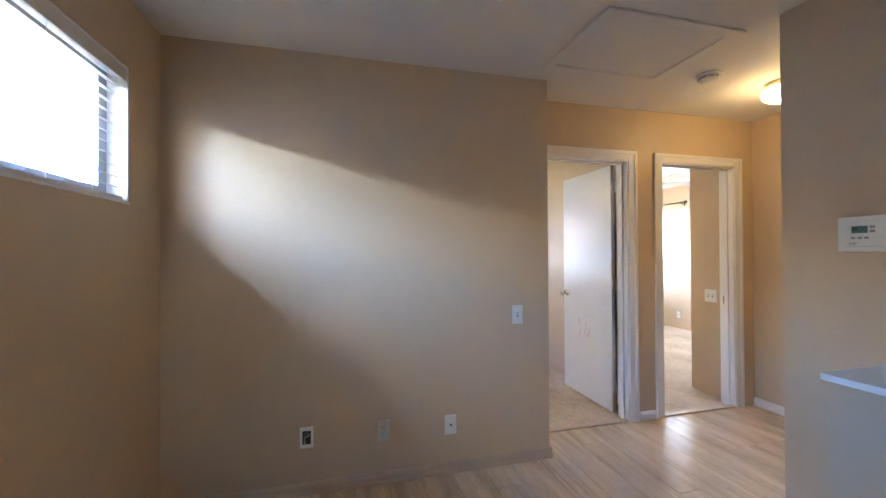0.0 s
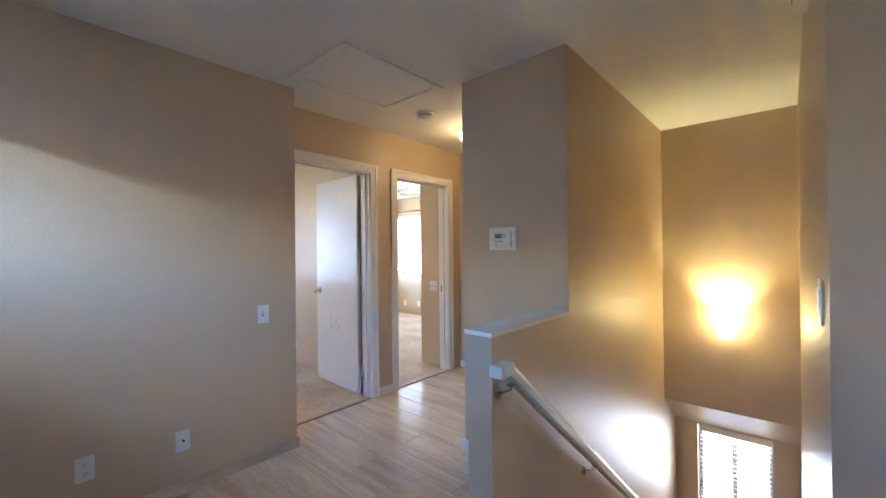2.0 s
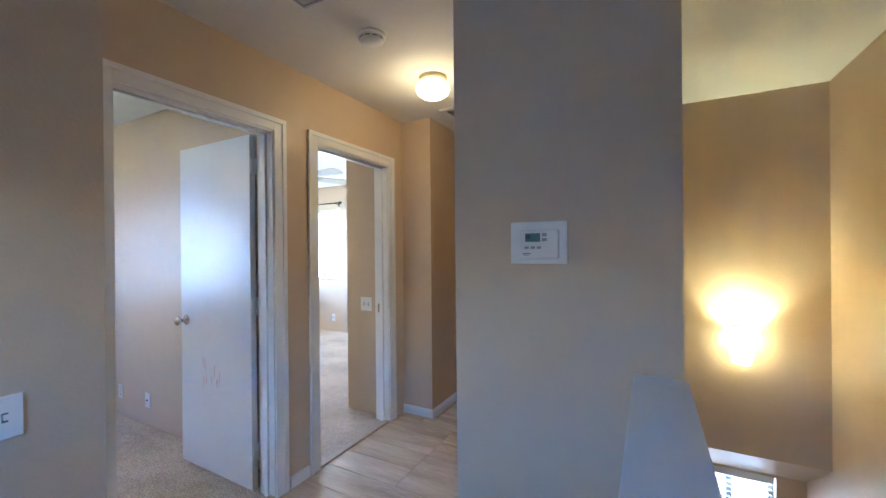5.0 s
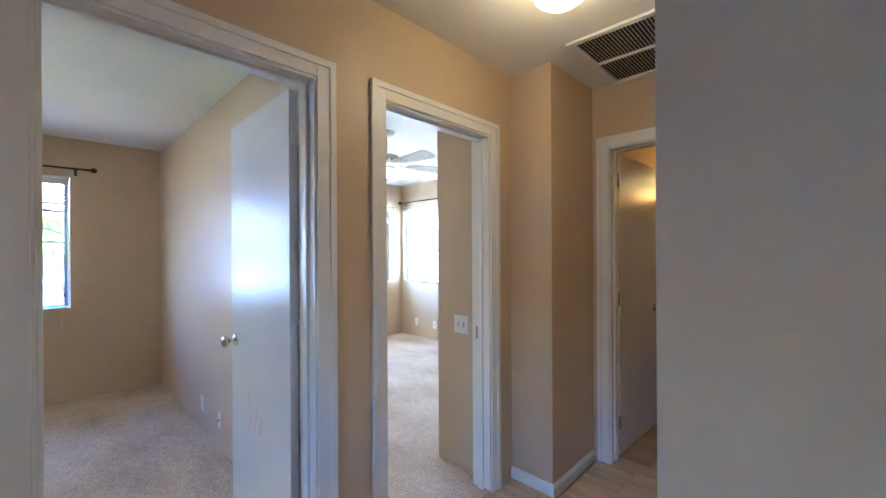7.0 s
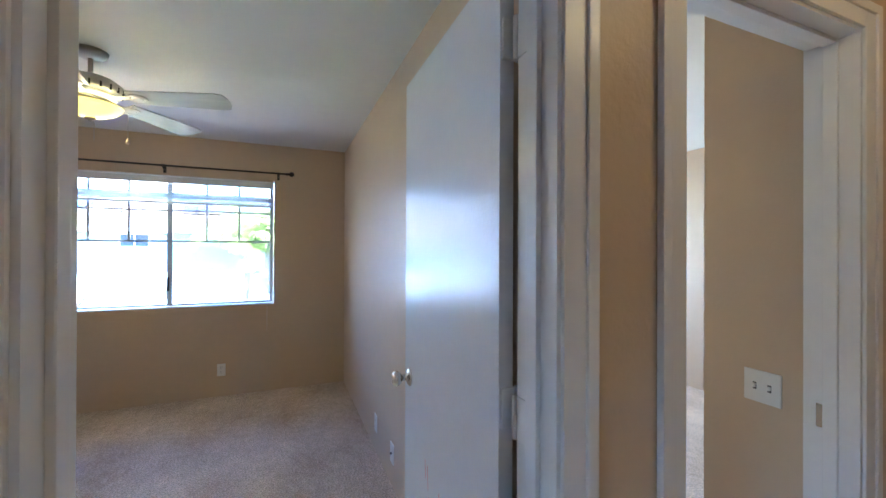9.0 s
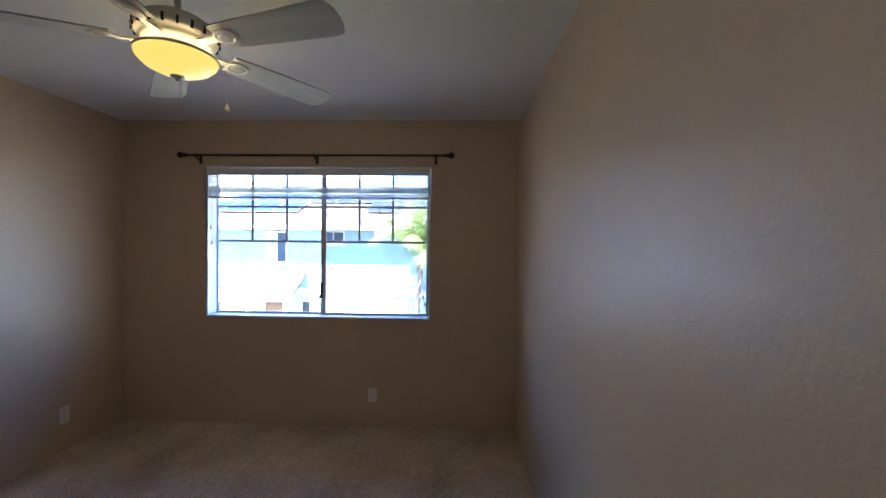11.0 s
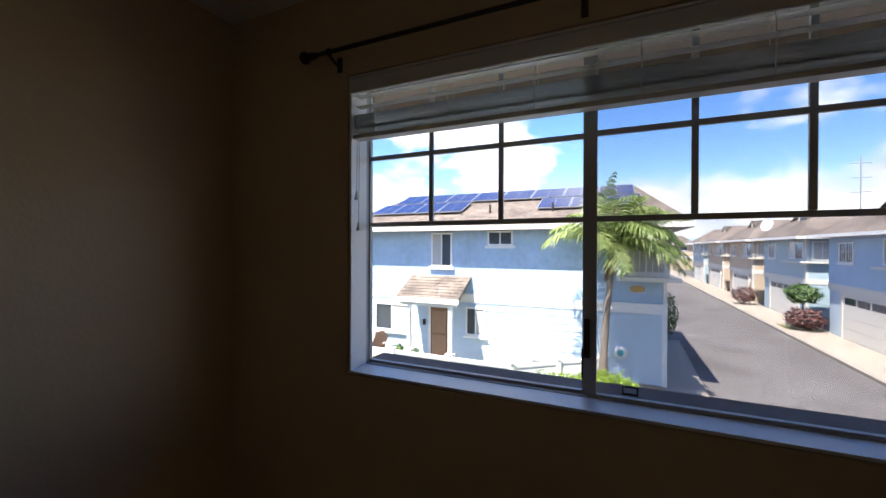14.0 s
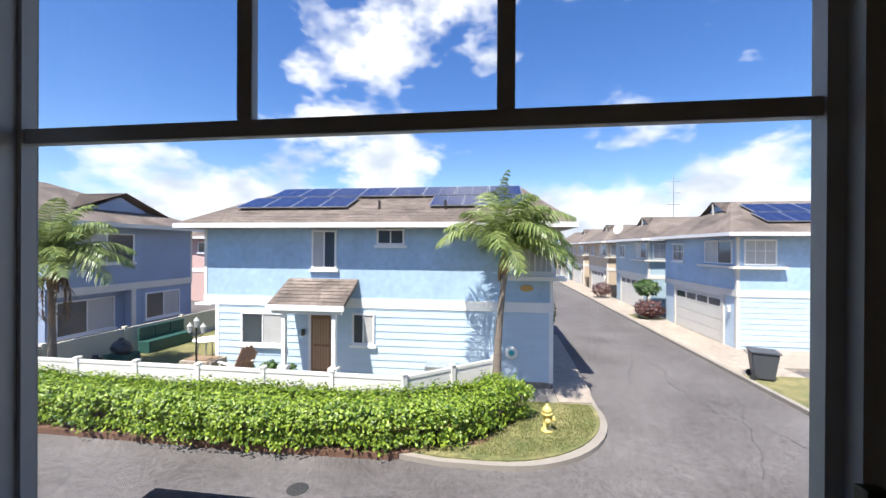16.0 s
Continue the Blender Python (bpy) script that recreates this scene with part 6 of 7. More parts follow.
def yard_things():
    t = thing("garden_lamp", "black cast garden lamp with three lanterns", "lamp post")
    x, y, z = -8.35, 16.4, G + 0.12
    part("pole", lathe([(0, 0), (0.10, 0), (0.10, 0.05), (0.05, 0.12), (0.03, 0.3), (0.025, 1.55), (0.04, 1.6), (0, 1.6)], 14, Matrix.Translation((x, y, z))), BRONZE, t)
    for dx, dz in ((-0.22, 1.45), (0.0, 1.62), (0.22, 1.45)):
        if dx:
            part("arm", tube([(x, y, z + 1.38), (x + dx * 0.6, y, z + 1.36), (x + dx, y, z + dz)], 0.012, 6), BRONZE, t)
        part("lantern", lathe([(0, 0), (0.05, 0.01), (0.075, 0.18), (0.085, 0.2), (0.03, 0.28), (0.01, 0.32), (0, 0.32)], 10, Matrix.Translation((x + dx, y, z + dz))), material("lantern_glass", (0.45, 0.45, 0.42), 0.3), t)
    t = thing("patio_table", "round white patio table on the lawn", "table")
    part("top", lathe([(0, 0.70), (0.5, 0.70), (0.52, 0.715), (0.5, 0.73), (0, 0.73)], 24, Matrix.Translation((-9.7, 18.6, G + 0.12))), WHITEX, t)
    for k in range(4):
        a = k * math.pi / 2 + 0.4
        part("leg", tube([(-9.7 + 0.3 * math.cos(a), 18.6 + 0.3 * math.sin(a), G + 0.82), (-9.7 + 0.42 * math.cos(a), 18.6 + 0.42 * math.sin(a), G + 0.12)], 0.02, 6), ALU, t)
    t = thing("stone_planter", "square grey stone planter box in the yard", "planter")
    part("box", boxed((-9.2, -8.1, 16.7, 17.4, G + 0.12, G + 0.62), bev=0.02), CONCRETE, t)
    part("soil", boxed((-9.1, -8.2, 16.8, 17.3, G + 0.6201, G + 0.65)), SUBFLOOR, t)
    t = thing("lounge_chair", "weathered garden chair with a brown back", "chair")
    m = pose(-7.2, 16.55, G + 0.12, 0, 0, -25)
    part("seat", boxed((-0.3, 0.3, -0.25, 0.3, 0.36, 0.42), bev=0.015), WHITEX, t).matrix_local = m
    WORN = material("worn_brown_slat", (0.30, 0.17, 0.11), 0.7, vary=0.25, scale=7)
    for k in range(5):
        part("back_slat", boxed((-0.27 + k * 0.11, -0.17 + k * 0.11, -0.015, 0.015, 0, 0.66 + 0.06 * (2 - abs(k - 2))), bev=0.008), WORN, t).matrix_local = m @ pose(0.3, 0, 0.36, 0, 25, 90)
    for ly in (-0.29, 0.34):
        part("armrest", boxed((-0.36, 0.36, ly - 0.05, ly + 0.05, 0.60, 0.63), bev=0.01), WHITEX, t).matrix_local = m
        part("arm_post", boxed((-0.32, -0.26, ly - 0.025, ly + 0.025, 0, 0.599), bev=0.006), WHITEX, t).matrix_local = m
    for lx in (-0.25, 0.25):
        for ly in (-0.2, 0.25):
            part("leg", tube([(lx, ly, 0.36), (lx * 1.15, ly * 1.1, 0)], 0.022, 6), WHITEX, t).matrix_local = m
    t = thing("storage_bench", "dark green plastic garden bench by the fence", "bench")
    m = pose(-12.6, 19.9, G + 0.12, 0, 0, 88) @ Matrix.Diagonal((0.85, 1, 1, 1))
    GREEN = material("dark_green_plastic", (0.025, 0.085, 0.07), 0.5, vary=0.2, scale=4)
    part("seat", boxed((-1.2, 1.2, -0.25, 0.25, 0.0, 0.45), bev=0.03), GREEN, t).matrix_local = m
    for k in range(3):
        part("backrest", boxed((-1.2 + k * 0.81, -0.42 + k * 0.81, 0.18, 0.26, 0.46, 0.95), bev=0.03), GREEN, t).matrix_local = m
    t = thing("waste_bags", "dark bin bags piled beside a green crate", "bags")
    part("crate", boxed((-12.6, -11.8, 17.3, 17.95, G + 0.12, G + 0.5), bev=0.03), GREEN, t)
    BAG = material("black_plastic_bag", (0.03, 0.032, 0.035), 0.35, vary=0.3, scale=5, bump=0.6, bump_scale=14)
    for i, (bx, by, r) in enumerate(((-12.35, 17.75, 0.32), (-12.05, 17.55, 0.28), (-12.5, 17.0, 0.3))):
        part("bag", lathe([(0, 0), (r * 0.8, 0.02), (r, r * 0.5), (r * 0.75, r), (r * 0.2, r * 1.35), (r * 0.3, r * 1.5), (0, r * 1.45)], 12, Matrix.Translation((bx, by, G + (0.5 if i < 2 else 0.12)))), BAG, t, "", True)
    t = thing("air_conditioner", "grey air conditioning unit beside the wall", "air conditioner")
    part("case", boxed((-1.55, -0.85, 16.85, 17.4, G + 0.12, G + 0.75), bev=0.02), ALU, t)
    for k in range(6):
        part("grille_bar", boxed((-1.5, -0.9, 16.842, 16.849, G + 0.2 + k * 0.08, G + 0.23 + k * 0.08)), DARK, t)


yard_things()


def hydrant():
    t = thing("fire_hydrant", "yellow fire hydrant on the corner lawn", "fire hydrant")
    Yl = material("yellow_hydrant_paint", (0.66, 0.53, 0.17), 0.45, vary=0.12, scale=8)
    M = Matrix.Translation((1.58, 14.72, G + 0.12))
    part("barrel", lathe([(0, 0), (0.13, 0), (0.13, 0.04), (0.085, 0.06), (0.085, 0.36), (0.12, 0.37), (0.12, 0.41), (0.08, 0.42), (0, 0.42)], 20, M), Yl, t, "", True)
    part("bonnet", lathe([(0, 0.4201), (0.105, 0.4201), (0.10, 0.48), (0.06, 0.54), (0.025, 0.56), (0.025, 0.60), (0, 0.60)], 20, M), Yl, t, "", True)
    for a in (0, 90, 180):
        part("outlet", lathe([(0, 0.07), (0.05, 0.07), (0.05, 0.13), (0.062, 0.13), (0.062, 0.17), (0, 0.18)], 14, M @ pose(0, 0, 0.27, 0, 90, a - 90)), Yl, t, "", True)


hydrant()


def wheelie_bin():
    t = thing("wheelie_bin", "dark grey plastic wheelie bin on the kerb", "bin")
    GREYP = material("dark_grey_plastic", (0.06, 0.065, 0.075), 0.5, vary=0.15, scale=5)
    bm = bmesh.new()
    lo = [bm.verts.new(p) for p in ((-0.28, -0.3, 0.04), (0.28, -0.3, 0.04), (0.28, 0.3, 0.04), (-0.28, 0.3, 0.04))]
    hi = [bm.verts.new(p) for p in ((-0.38, -0.42, 0.98), (0.38, -0.42, 0.98), (0.38, 0.40, 0.98), (-0.38, 0.40, 0.98))]
    bm.faces.new(lo[::-1]), bm.faces.new(hi)
    for i in range(4):
        bm.faces.new((lo[i], lo[(i + 1) % 4], hi[(i + 1) % 4], hi[i]))
    bmesh.ops.bevel(bm, geom=bm.edges[:], offset=0.03, segments=2, affect="EDGES")
    M = pose(8.75, 19.3, G + 0.10, 0, 0, 70) @ Matrix.Scale(0.85, 4)
    part("body", bm, GREYP, t).matrix_local = M
    part("lid", boxed((-0.41, 0.41, -0.46, 0.43, 0.981, 1.05), bev=0.02), GREYP, t).matrix_local = M
    part("handle", tube([(-0.3, 0.50, 0.93), (0.3, 0.50, 0.93)], 0.02, 8), GREYP, t).matrix_local = M
    for x in (-0.33, 0.33):
        part("wheel", lathe([(0, -0.03), (0.11, -0.03), (0.11, 0.03), (0, 0.03)], 18, Matrix.Translation((x, 0.33, 0.11)) @ Matrix.Rotation(radians(90), 4, "Y")), DARK, t).matrix_local = M


wheelie_bin()


def utility_mast():
    t = thing("radio_mast", "thin grey lattice mast far behind the houses", "mast")
    x, y = 62.0, 150.0
    part("pole", tube([(x, y, G), (x, y, 27)], 0.18, 6), ALU, t)
    for z in (17, 21, 25):
        part("crossarm", tube([(x - 2.2, y, z), (x + 2.2, y, z)], 0.12, 5), ALU, t)


utility_mast()


# ---- outside: plants ----
def leaf_cloud(centres, normals, size, rng, width=0.45, up=0.35):
    """Many small folded leaves, one island each."""
    verts, faces = [], []
    for c, n in zip(centres, normals):
        n = (Vector(n) + Vector((rng.uniform(-0.7, 0.7), rng.uniform(-0.7, 0.7), rng.uniform(-0.4, 0.7) + up))).normalized()
        t = n.cross(Vector((rng.uniform(-1, 1), rng.uniform(-1, 1), rng.uniform(-1, 1)))).normalized()
        b = n.cross(t)
        s = size * rng.uniform(0.65, 1.3)
        i = len(verts)
        c = Vector(c)
        verts += [c - t * s * 0.5, c + b * s * width - n * s * 0.12, c + t * s * 0.5 - n * s * 0.1, c - b * s * width - n * s * 0.12]
        faces += [(i, i + 1, i + 2), (i, i + 2, i + 3)]
    me = bpy.data.meshes.new("leaves")
    me.from_pydata([tuple(v) for v in verts], [], faces)
    return me


def hedge():
    rng = random.Random(5)
    t = thing("hedge", "clipped bright green leafy hedge in front of the fence", "hedge")
    path = [(-13.0, 13.95), (-8.0, 13.85), (-4.0, 13.72), (-1.4, 13.95), (0.15, 14.7), (0.75, 15.7)]
    for _ in range(3):
        path = [path[0]] + [(a[0] + (b[0] - a[0]) * f, a[1] + (b[1] - a[1]) * f) for a, b in zip(path, path[1:]) for f in (0.25, 0.75)] + [path[-1]]
    seg = []
    for (ax, ay), (bx, by) in zip(path, path[1:]):
        seg.append(((ax, ay), (bx, by), math.hypot(bx - ax, by - ay)))
    total = sum(s[2] for s in seg)
    cs, ns = [], []
    core = bmesh.new()
    for k in range(62000):
        d = rng.random() * total
        for (ax, ay), (bx, by), L in seg:
            if d <= L:
                break
            d -= L
        ux, uy = (bx - ax) / L, (by - ay) / L
        px, py = ax + ux * d, ay + uy * d
        # rounded profile across the hedge, with lumps along it
        lump = 0.82 + 0.32 * noise.noise((px * 0.9, py * 0.9, 3.1)) + 0.12 * noise.noise((px * 3.1, py * 3.1, 0.5))
        a = rng.uniform(-0.32, math.pi + 0.32)
        tuft = noise.noise((px * 4.3, a * 2.6, 7.7))
        r = (rng.uniform(0.70, 1.0) if rng.random() < 0.86 else rng.uniform(0.98, 1.20)) + 0.13 * tuft
        w, hgt = 0.80 * lump, 0.50 * (0.82 + 0.25 * lump)
        cy = math.cos(a)
        sz = math.sin(a)
        ox = math.copysign(abs(cy) ** 0.6, cy) * w * r
        oz = 0.42 + math.copysign(abs(sz) ** 0.6, sz) * hgt * r
        if oz < 0.03:
            continue
        nx, ny = uy, -ux
        cs.append((px + nx * ox, py + ny * ox, G + 0.08 + oz))
        ns.append((nx * cy, ny * cy, sz))
    me = leaf_cloud(cs, ns, 0.078, rng, 0.34)
    me.materials.append(HEDGEL)
    lv = new("leaves", me)
    lv.parent = t
    lv["kind"] = "stuff"
    for (ax, ay), (bx, by), L in seg:
        for k in range(max(1, int(L / 0.35))):
            f = min(1.0, (k + rng.random()) * 0.35 / L)
            x, y = ax + (bx - ax) * f, ay + (by - ay) * f
            for _ in range(2):
                tube([(x, y, G + 0.05), (x + rng.uniform(-0.2, 0.2), y + rng.uniform(-0.25, 0.25), G + 0.5), (x + rng.uniform(-0.4, 0.4), y + rng.uniform(-0.45, 0.45), G + 0.95)], [0.02, 0.014, 0.005], 5, core)
    st = part("branches", core, BARK, t)
    st["kind"] = "stuff"


hedge()


def palm(name, label, x, y, z0, ztop, lean, fronds, length, seed, wind, dead=0):
    rng = random.Random(seed)
    t = thing(name, label, "palm tree")
    h = ztop - z0
    pts, rs = [], []
    for i in range(15):
        f = i / 14
        pts.append((x + lean * f * f, y, z0 + h * f))
        rs.append((0.115 - 0.045 * f) * (1.06 if i % 2 else 0.97) + (0.05 * (1 - f) ** 6))
    part("trunk", tube(pts, rs, 12), BARK, t, "grey ringed trunk", True)
    top = Vector(pts[-1])
    part("crown_shaft", tube([top, top + Vector((0.02, 0, 0.35)), top + Vector((0.02, 0, 0.82))], [0.10, 0.13, 0.05], 12), SHEATH, t, "dry brown crown shaft", True)
    for k in range(3):
        a = rng.uniform(0, 6.28)
        part("dry_sheath", tube([top + Vector((0, 0, 0.45)), top + Vector((0.12 * math.cos(a), 0.12 * math.sin(a), 0.2)), top + Vector((0.16 * math.cos(a), 0.16 * math.sin(a), -0.2))], [0.07, 0.06, 0.015], 7), SHEATH, t)
    base = top + Vector((0.02, 0, 0.75))
    # dry fronds hanging against the trunk
    for k in range(dead):
        a = 2 * math.pi * k / dead + rng.uniform(-0.3, 0.3)
        out = Vector((math.cos(a), math.sin(a), 0))
        spine = [top + Vector((0, 0, 0.35 - 0.1 * (k % 3))), top + out * 0.34 + Vector((0, 0, 0.25)), top + out * 0.42 + Vector((0, 0, -0.25)), top + out * 0.34 + Vector((0, 0, -0.85 - 0.3 * rng.random()))]
        fr = part("dry_frond", tube(spine, [0.03, 0.022, 0.014, 0.005], 5), SHEATH, t, "brown dead frond")
        bm = bmesh.new()
        for i in range(34):
            f = 0.6 + 2.3 * i / 33
            c = spine[int(f)].lerp(spine[int(f) + 1], f - int(f))
            tip = c + Vector((rng.uniform(-0.2, 0.2), rng.uniform(-0.2, 0.2), -rng.uniform(0.15, 0.4)))
            w = Vector((rng.uniform(-1, 1), rng.uniform(-1, 1), 0)).normalized() * 0.02
            bm.faces.new([bm.verts.new(q) for q in (c - w, c + w, tip)])
        part("dry_leaflets", bm, SHEATH, fr)["kind"] = "stuff"
    for k in range(fronds):
        a = 2 * math.pi * (k * 0.381966 + rng.uniform(-0.04, 0.04))
        e = 1.45 - 1.05 * (k / fronds) + rng.uniform(-0.1, 0.1)
        L = length * rng.uniform(0.85, 1.08)
        p = Vector(base)
        d = Vector((math.cos(a) * math.cos(e), math.sin(a) * math.cos(e), math.sin(e)))
        spine = [p.copy()]
        n = 13
        for i in range(n):
            d = (d + Vector((wind * 0.06, 0, -0.095 - 0.09 * i / n))).normalized()
            p = p + d * (L / n)
            spine.append(p.copy())
        fr = part("frond", tube(spine, [0.016 * (1 - 0.85 * i / n) + 0.002 for i in range(n + 1)], 5), PALML, t)
        verts, faces = [], []
        per = 5
        for i in range(1, n + 1):
            for j in range(per):
                f = (i - 1 + j / per) / n
                c = spine[i - 1].lerp(spine[i], j / per)
                ax = (spine[i] - spine[i - 1]).normalized()
                side = ax.cross(Vector((0, 0, 1)))
                side = side.normalized() if side.length > 1e-3 else Vector((1, 0, 0))
                ll = 0.50 * (math.sin(math.pi * min(1, 0.12 + 0.85 * f)) ** 0.6) * rng.uniform(0.8, 1.15) * length / 1.7
                for s in (-1, 1):
                    dirn = (side * s * 0.85 + ax * 0.55 + Vector((rng.uniform(-0.12, 0.12) + wind * 0.1, rng.uniform(-0.12, 0.12), rng.uniform(-0.35, 0.05)))).normalized()
                    tip = c + dirn * ll + Vector((0, 0, -ll * 0.38))
                    mid = c + dirn * ll * 0.55 + Vector((0, 0, -ll * 0.06))
                    w = ax * 0.017
                    q = len(verts)
                    verts += [tuple(c - w * 0.5), tuple(c + w * 0.5), tuple(mid + w), tuple(mid - w), tuple(tip)]
                    faces += [(q, q + 1, q + 2, q + 3), (q + 3, q + 2, q + 4)]
        me = bpy.data.meshes.new("leaflets")
        me.from_pydata(verts, [], faces)
        me.materials.append(PALML)
        lf = new("leaflets", me)
        lf.parent = fr
        lf["kind"] = "stuff"
    return t


palm("palm_tree", "wind-blown palm tree with a slim grey trunk", 0.48, 16.25, G + 0.1, 0.66, 0.2, 30, 2.0, 3, 1.0)
palm("palm_tree", "shaggy palm tree beside the beige fence", -12.55, 15.8, G + 0.1, 0.12, -0.05, 24, 2.1, 9, 1.0, 9)


def shrub(name, label, x, y, z, rx, rz, mat, n, seed, stem=0.0):
    rng = random.Random(seed)
    t = thing(name, label, "shrub")
    cs, ns = [], []
    for _ in range(n):
        v = Vector((rng.gauss(0, 1), rng.gauss(0, 1), rng.gauss(0, 1))).normalized()
        r = rng.uniform(0.7, 1.0) * (0.85 + 0.3 * noise.noise(v * 2.2 + Vector((seed, 0, 0))))
        cs.append((x + v.x * rx * r, y + v.y * rx * r, z + stem + rz + v.z * rz * r))
        ns.append(v)
    me = leaf_cloud(cs, ns, 0.11, rng)
    me.materials.append(mat)
    lv = new("leaves", me)
    lv.parent = t
    lv["kind"] = "stuff"
    part("stem", tube([(x, y, z - 0.05), (x + 0.03, y, z + stem + rz)], [0.05, 0.03], 7), BARK, t)


shrub("clipped_shrub", "round clipped green shrub on a short stem", 9.4, 30.4, G + 0.1, 0.85, 0.62, SHRUBL, 1700, 1, 1.15)
shrub("low_shrub", "dark purple-green low shrub below the clipped one", 9.35, 29.9, G + 0.1, 0.95, 0.6, REDL, 1500, 2)
shrub("red_shrub", "dark red shrub beside a far driveway", 9.2, 39.6, G + 0.1, 0.95, 0.7, REDL, 1100, 3)
shrub("dark_shrub", "dark shrub against the house side", 2.75, 24.3, G + 0.12, 0.55, 1.2, SHRUBL, 1000, 4)
for i, (x, y) in enumerate(((-7.4, 17.25), (-6.6, 17.3), (-5.95, 17.2), (-12.4, 24.6), (-11.9, 22.9))):
    shrub("garden_plant", "small leafy plant by the house wall", x, y, G + 0.12, 0.35, 0.25 if i < 3 else 0.55, SHRUBL, 260, 20 + i)


def grass_blades():
    """Short dry and green blades over the corner lawn, one island each."""
    rng = random.Random(17)
    verts, faces = [], []
    while len(faces) < 26000:
        x, y = rng.uniform(-3.2, 2.9), rng.uniform(13.5, 16.3)
        if x > 0.3 and math.hypot(x - 0.45, y - 15.85) > 2.38 or y > 16.9 + 0.9 * x or noise.noise((x * 1.7, y * 1.7, 2.0)) < rng.uniform(-0.75, 0.25):
            continue
        a = rng.uniform(0, 6.28)
        hgt = rng.uniform(0.02, 0.055)
        dx, dy = math.cos(a) * 0.007, math.sin(a) * 0.007
        q = len(verts)
        z = G + 0.122
        verts += [(x - dx, y - dy, z), (x + dx, y + dy, z), (x + rng.uniform(-0.03, 0.03), y + rng.uniform(-0.03, 0.03), z + hgt)]
        faces.append((q, q + 1, q + 2))
    me = bpy.data.meshes.new("lawn_grass")
    me.from_pydata(verts, [], faces)
    me.materials.append(leaf_material("lawn_blade", (0.07, 0.12, 0.02), (0.27, 0.27, 0.10), 0.8))
    tagged(new("lawn_grass", me), "short patchy grass blades on the corner lawn", "grass", kind="stuff")


grass_blades()
SOIL = material("red_brown_soil", (0.13, 0.07, 0.045), 0.95, vary=0.35, scale=5, bump=0.8, bump_scale=40)
slab("soil_bed", "red-brown bare soil below the hedge", [(-13.0, 13.28), (-8.0, 13.24), (-4.0, 13.22), (-1.6, 13.3), (0.2, 13.95), (0.95, 15.1), (0.75, 15.9), (-0.3, 15.3), (-2.0, 14.6), (-13.0, 14.8)], G - 0.02, G + 0.128, SOIL, "soil")


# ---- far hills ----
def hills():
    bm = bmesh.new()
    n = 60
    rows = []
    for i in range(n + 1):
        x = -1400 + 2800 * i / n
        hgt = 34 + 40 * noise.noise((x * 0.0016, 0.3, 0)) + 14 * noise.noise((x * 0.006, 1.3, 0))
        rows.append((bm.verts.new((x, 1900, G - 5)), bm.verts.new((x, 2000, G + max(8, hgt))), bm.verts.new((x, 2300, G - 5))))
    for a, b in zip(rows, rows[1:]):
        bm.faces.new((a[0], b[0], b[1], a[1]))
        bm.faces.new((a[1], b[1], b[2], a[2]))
    # the blue of distant haze is put into the hills' base colour
    setting(part("backdrop_hills", bm, material("hill_painted_haze", (0.20, 0.30, 0.42), 1.0, vary=0.1, scale=0.01)), "hazy blue hills on the horizon", "hill")


hills()


def west_house():
    """The house beyond the small landing window: storey walls, a shingle roof, two windows."""
    h = thing("neighbour_house", "pale blue house close beside the landing window", "house")
    # its bulk is placed to hold back skylight from the west
    part("wall", boxed((-13.0, -6.2, -9.0, 5.0, G, 2.6)), BLUE, h)
    bm = bmesh.new()
    vs = [bm.verts.new(p) for p in ((-13.6, -9.6, 2.61), (-5.6, -9.6, 2.61), (-5.6, 5.6, 2.61), (-13.6, 5.6, 2.61), (-9.6, -6.0, 4.3), (-9.6, 2.0, 4.3))]
    for q in ((0, 1, 4), (1, 2, 5, 4), (2, 3, 5), (3, 0, 4, 5), (3, 2, 1, 0)):
        bm.faces.new([vs[i] for i in q])
    part("roof", bm, SHINGLE, h, "grey-brown shingle roof")
    for y in (-3.2, 0.4):
        w = part("window", boxed((-6.198, -6.15, y, y + 1.2, 0.9, 2.0), bev=0.004), WHITEX, h, "white framed window")
        part("pane", boxed((-6.149, -6.14, y + 0.06, y + 0.57, 0.96, 1.94), (-6.149, -6.14, y + 0.63, y + 1.14, 0.96, 1.94)), PANEX, w)


west_house()


# repeats that can be counted
for first, group in (("wall_socket", "wall sockets"), ("coax_outlet", "coaxial outlets"), ("light_switch", "light switches"), ("window_blind", "window blinds"),
                     ("row_house", "row houses along the lane"), ("curtain_rod", "curtain rods"), ("ceiling_fan", "ceiling fans"), ("palm_tree", "palm trees"),
                     ("blind_lift_cord", "blind cords"), ("blind_tilt_cord", "blind cords")):
    for ob in bpy.data.objects:
        if ob.parent is None and ob.name.split(".")[0] == first:
            tagged(ob, group=group)
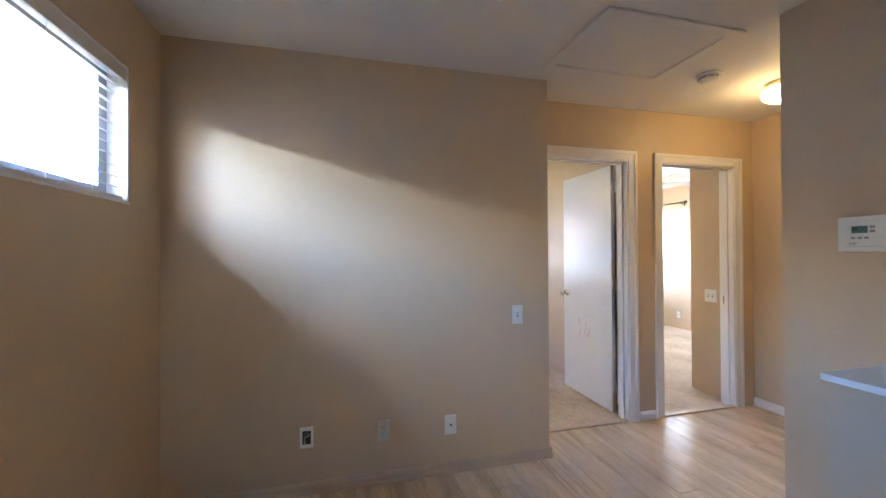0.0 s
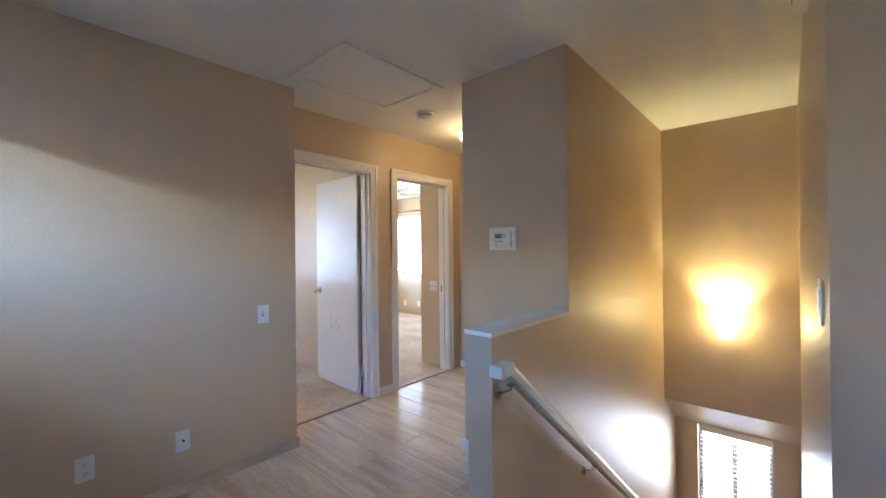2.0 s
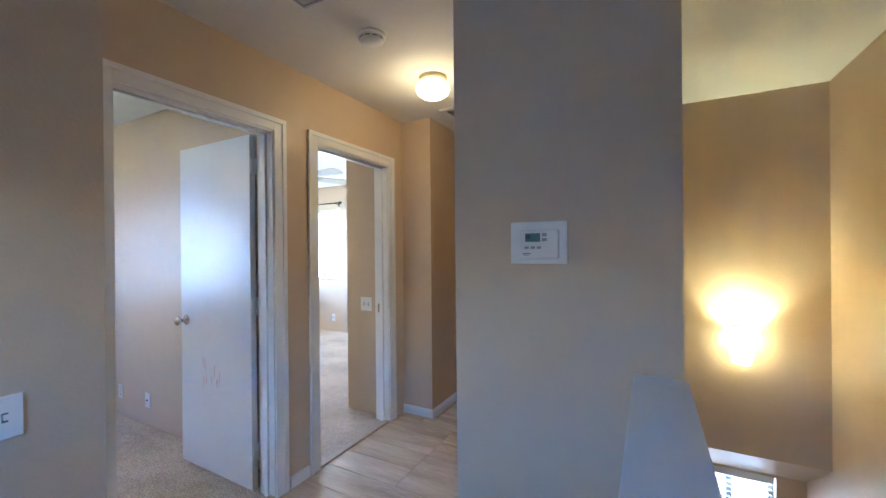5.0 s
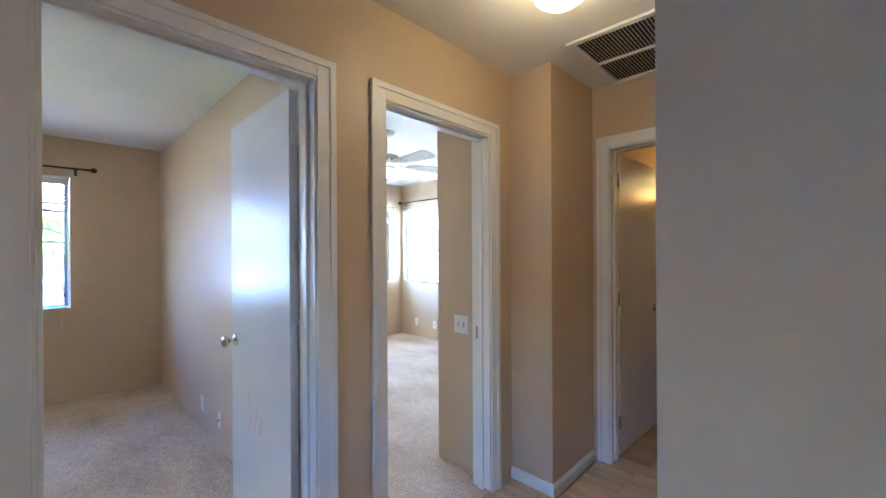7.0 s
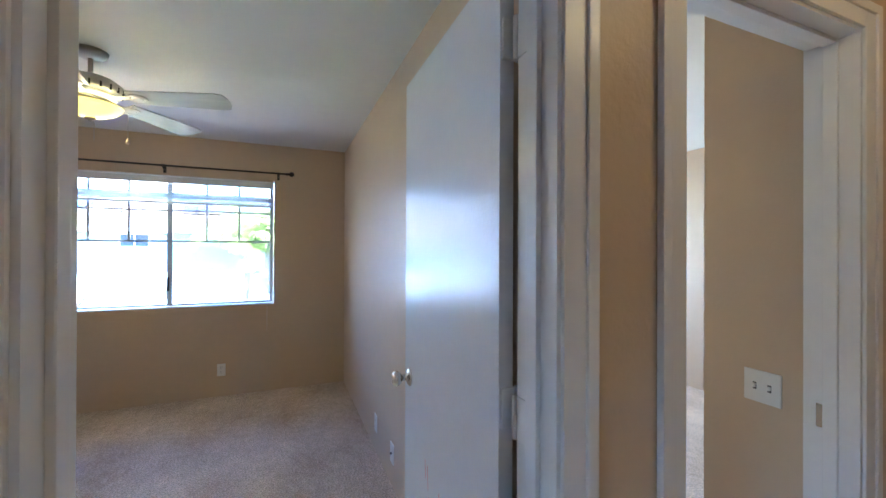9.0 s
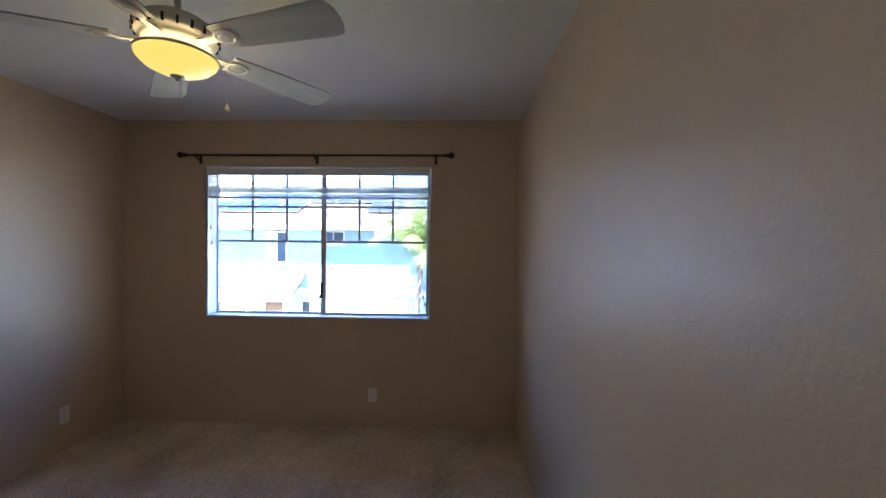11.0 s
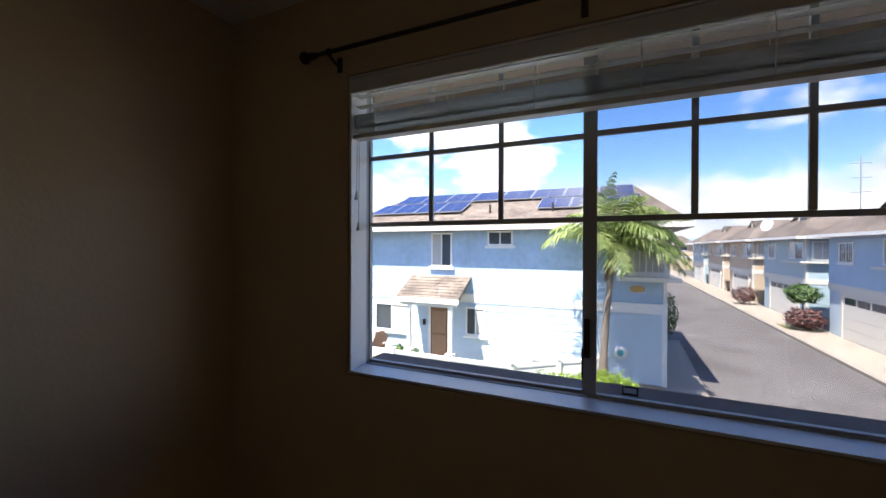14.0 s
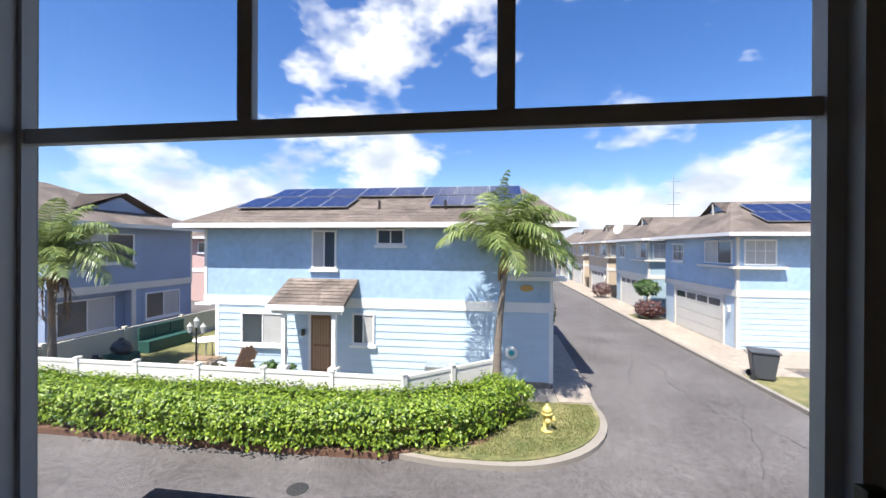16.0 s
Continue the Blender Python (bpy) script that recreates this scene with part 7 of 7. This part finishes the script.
# ---- floor pieces ----
def planks():
    """Laminate boards along y on the landing and hall, each an object of its own."""
    floor = bpy.data.objects["floor_landing"]
    rng = random.Random(2)
    meshes = {}

    def board(x0, x1, y0, y1):
        key = (round(x1 - x0, 3), round(y1 - y0, 2))
        if key not in meshes:
            bm = bmesh.new()
            w, d = key[0] / 2 - 0.0006, key[1] / 2 - 0.0006
            top = [bm.verts.new((sx * (w - 0.0015), sy * (d - 0.0015), 0)) for sx, sy in ((-1, -1), (1, -1), (1, 1), (-1, 1))]
            low = [bm.verts.new((sx * w, sy * d, -0.0015)) for sx, sy in ((-1, -1), (1, -1), (1, 1), (-1, 1))]
            bot = [bm.verts.new((sx * w, sy * d, -0.0105)) for sx, sy in ((-1, -1), (1, -1), (1, 1), (-1, 1))]
            bm.faces.new(top)
            for i in range(4):
                j = (i + 1) % 4
                bm.faces.new((low[i], low[j], top[j], top[i]))
                bm.faces.new((bot[i], bot[j], low[j], low[i]))
            ob = part("floor_board", bm, LAMINATE, floor)
            meshes[key] = ob.data
        else:
            ob = new("floor_board", meshes[key])
            ob.parent = floor
        ob.location = ((x0 + x1) / 2, (y0 + y1) / 2, 0.0)

    def spans(x):
        """The stretches of y that the floor covers at x."""
        end = 2.32 if x < 1.32 or x > 3.45 else 2.62
        if x < 1.27:
            return [(-3.6, end)]
        if x < 1.75:
            return [(-3.6, -0.35), (0.83, end)]
        return [(0.83 if x < 2.03 else 1.44, end)]

    W = 0.19
    edges = sorted({round(-0.85 + W * k, 3) for k in range(26)} | {1.27, 1.32, 1.75, 2.03, 3.45})
    edges = [e for e in edges if e <= 4.0] + [4.0]
    lag = {}
    for x0, x1 in zip(edges, edges[1:]):
        if x1 - x0 < 0.004:
            continue
        row = int((x0 + 0.85 + 0.001) / W)
        start = lag.setdefault(row, rng.choice((0.0, 0.3, 0.6, 0.9)))
        for a, b in spans((x0 + x1) / 2):
            y = -3.6 - start
            while y < b:
                p, q = max(a, y), min(b, y + 1.2)
                if q - p > 0.02:
                    board(x0, x1, round(p, 2), round(q, 2))
                y += 1.2


planks()


def bath_tiles():
    floor = bpy.data.objects["floor_bath"]
    tile = material("tan_floor_tile", (0.36, 0.25, 0.15), 0.4, vary=0.3, scale=7, random_tone=0.2)
    me = None
    s = 0.30
    for i in range(6):
        for j in range(6):
            x, y = 4.12 + (i + 0.5) * s, 0.84 + (j + 0.5) * s
            if x > 5.62 or y > 2.34:
                continue
            if me is None:
                ob = part("floor_tile", boxed((-s / 2 + 0.003, s / 2 - 0.003, -s / 2 + 0.003, s / 2 - 0.003, -0.009, 0.0)), tile, floor)
                me = ob.data
            else:
                ob = new("floor_tile", me)
                ob.parent = floor
            ob.location = (x, y, 0.0)


bath_tiles()
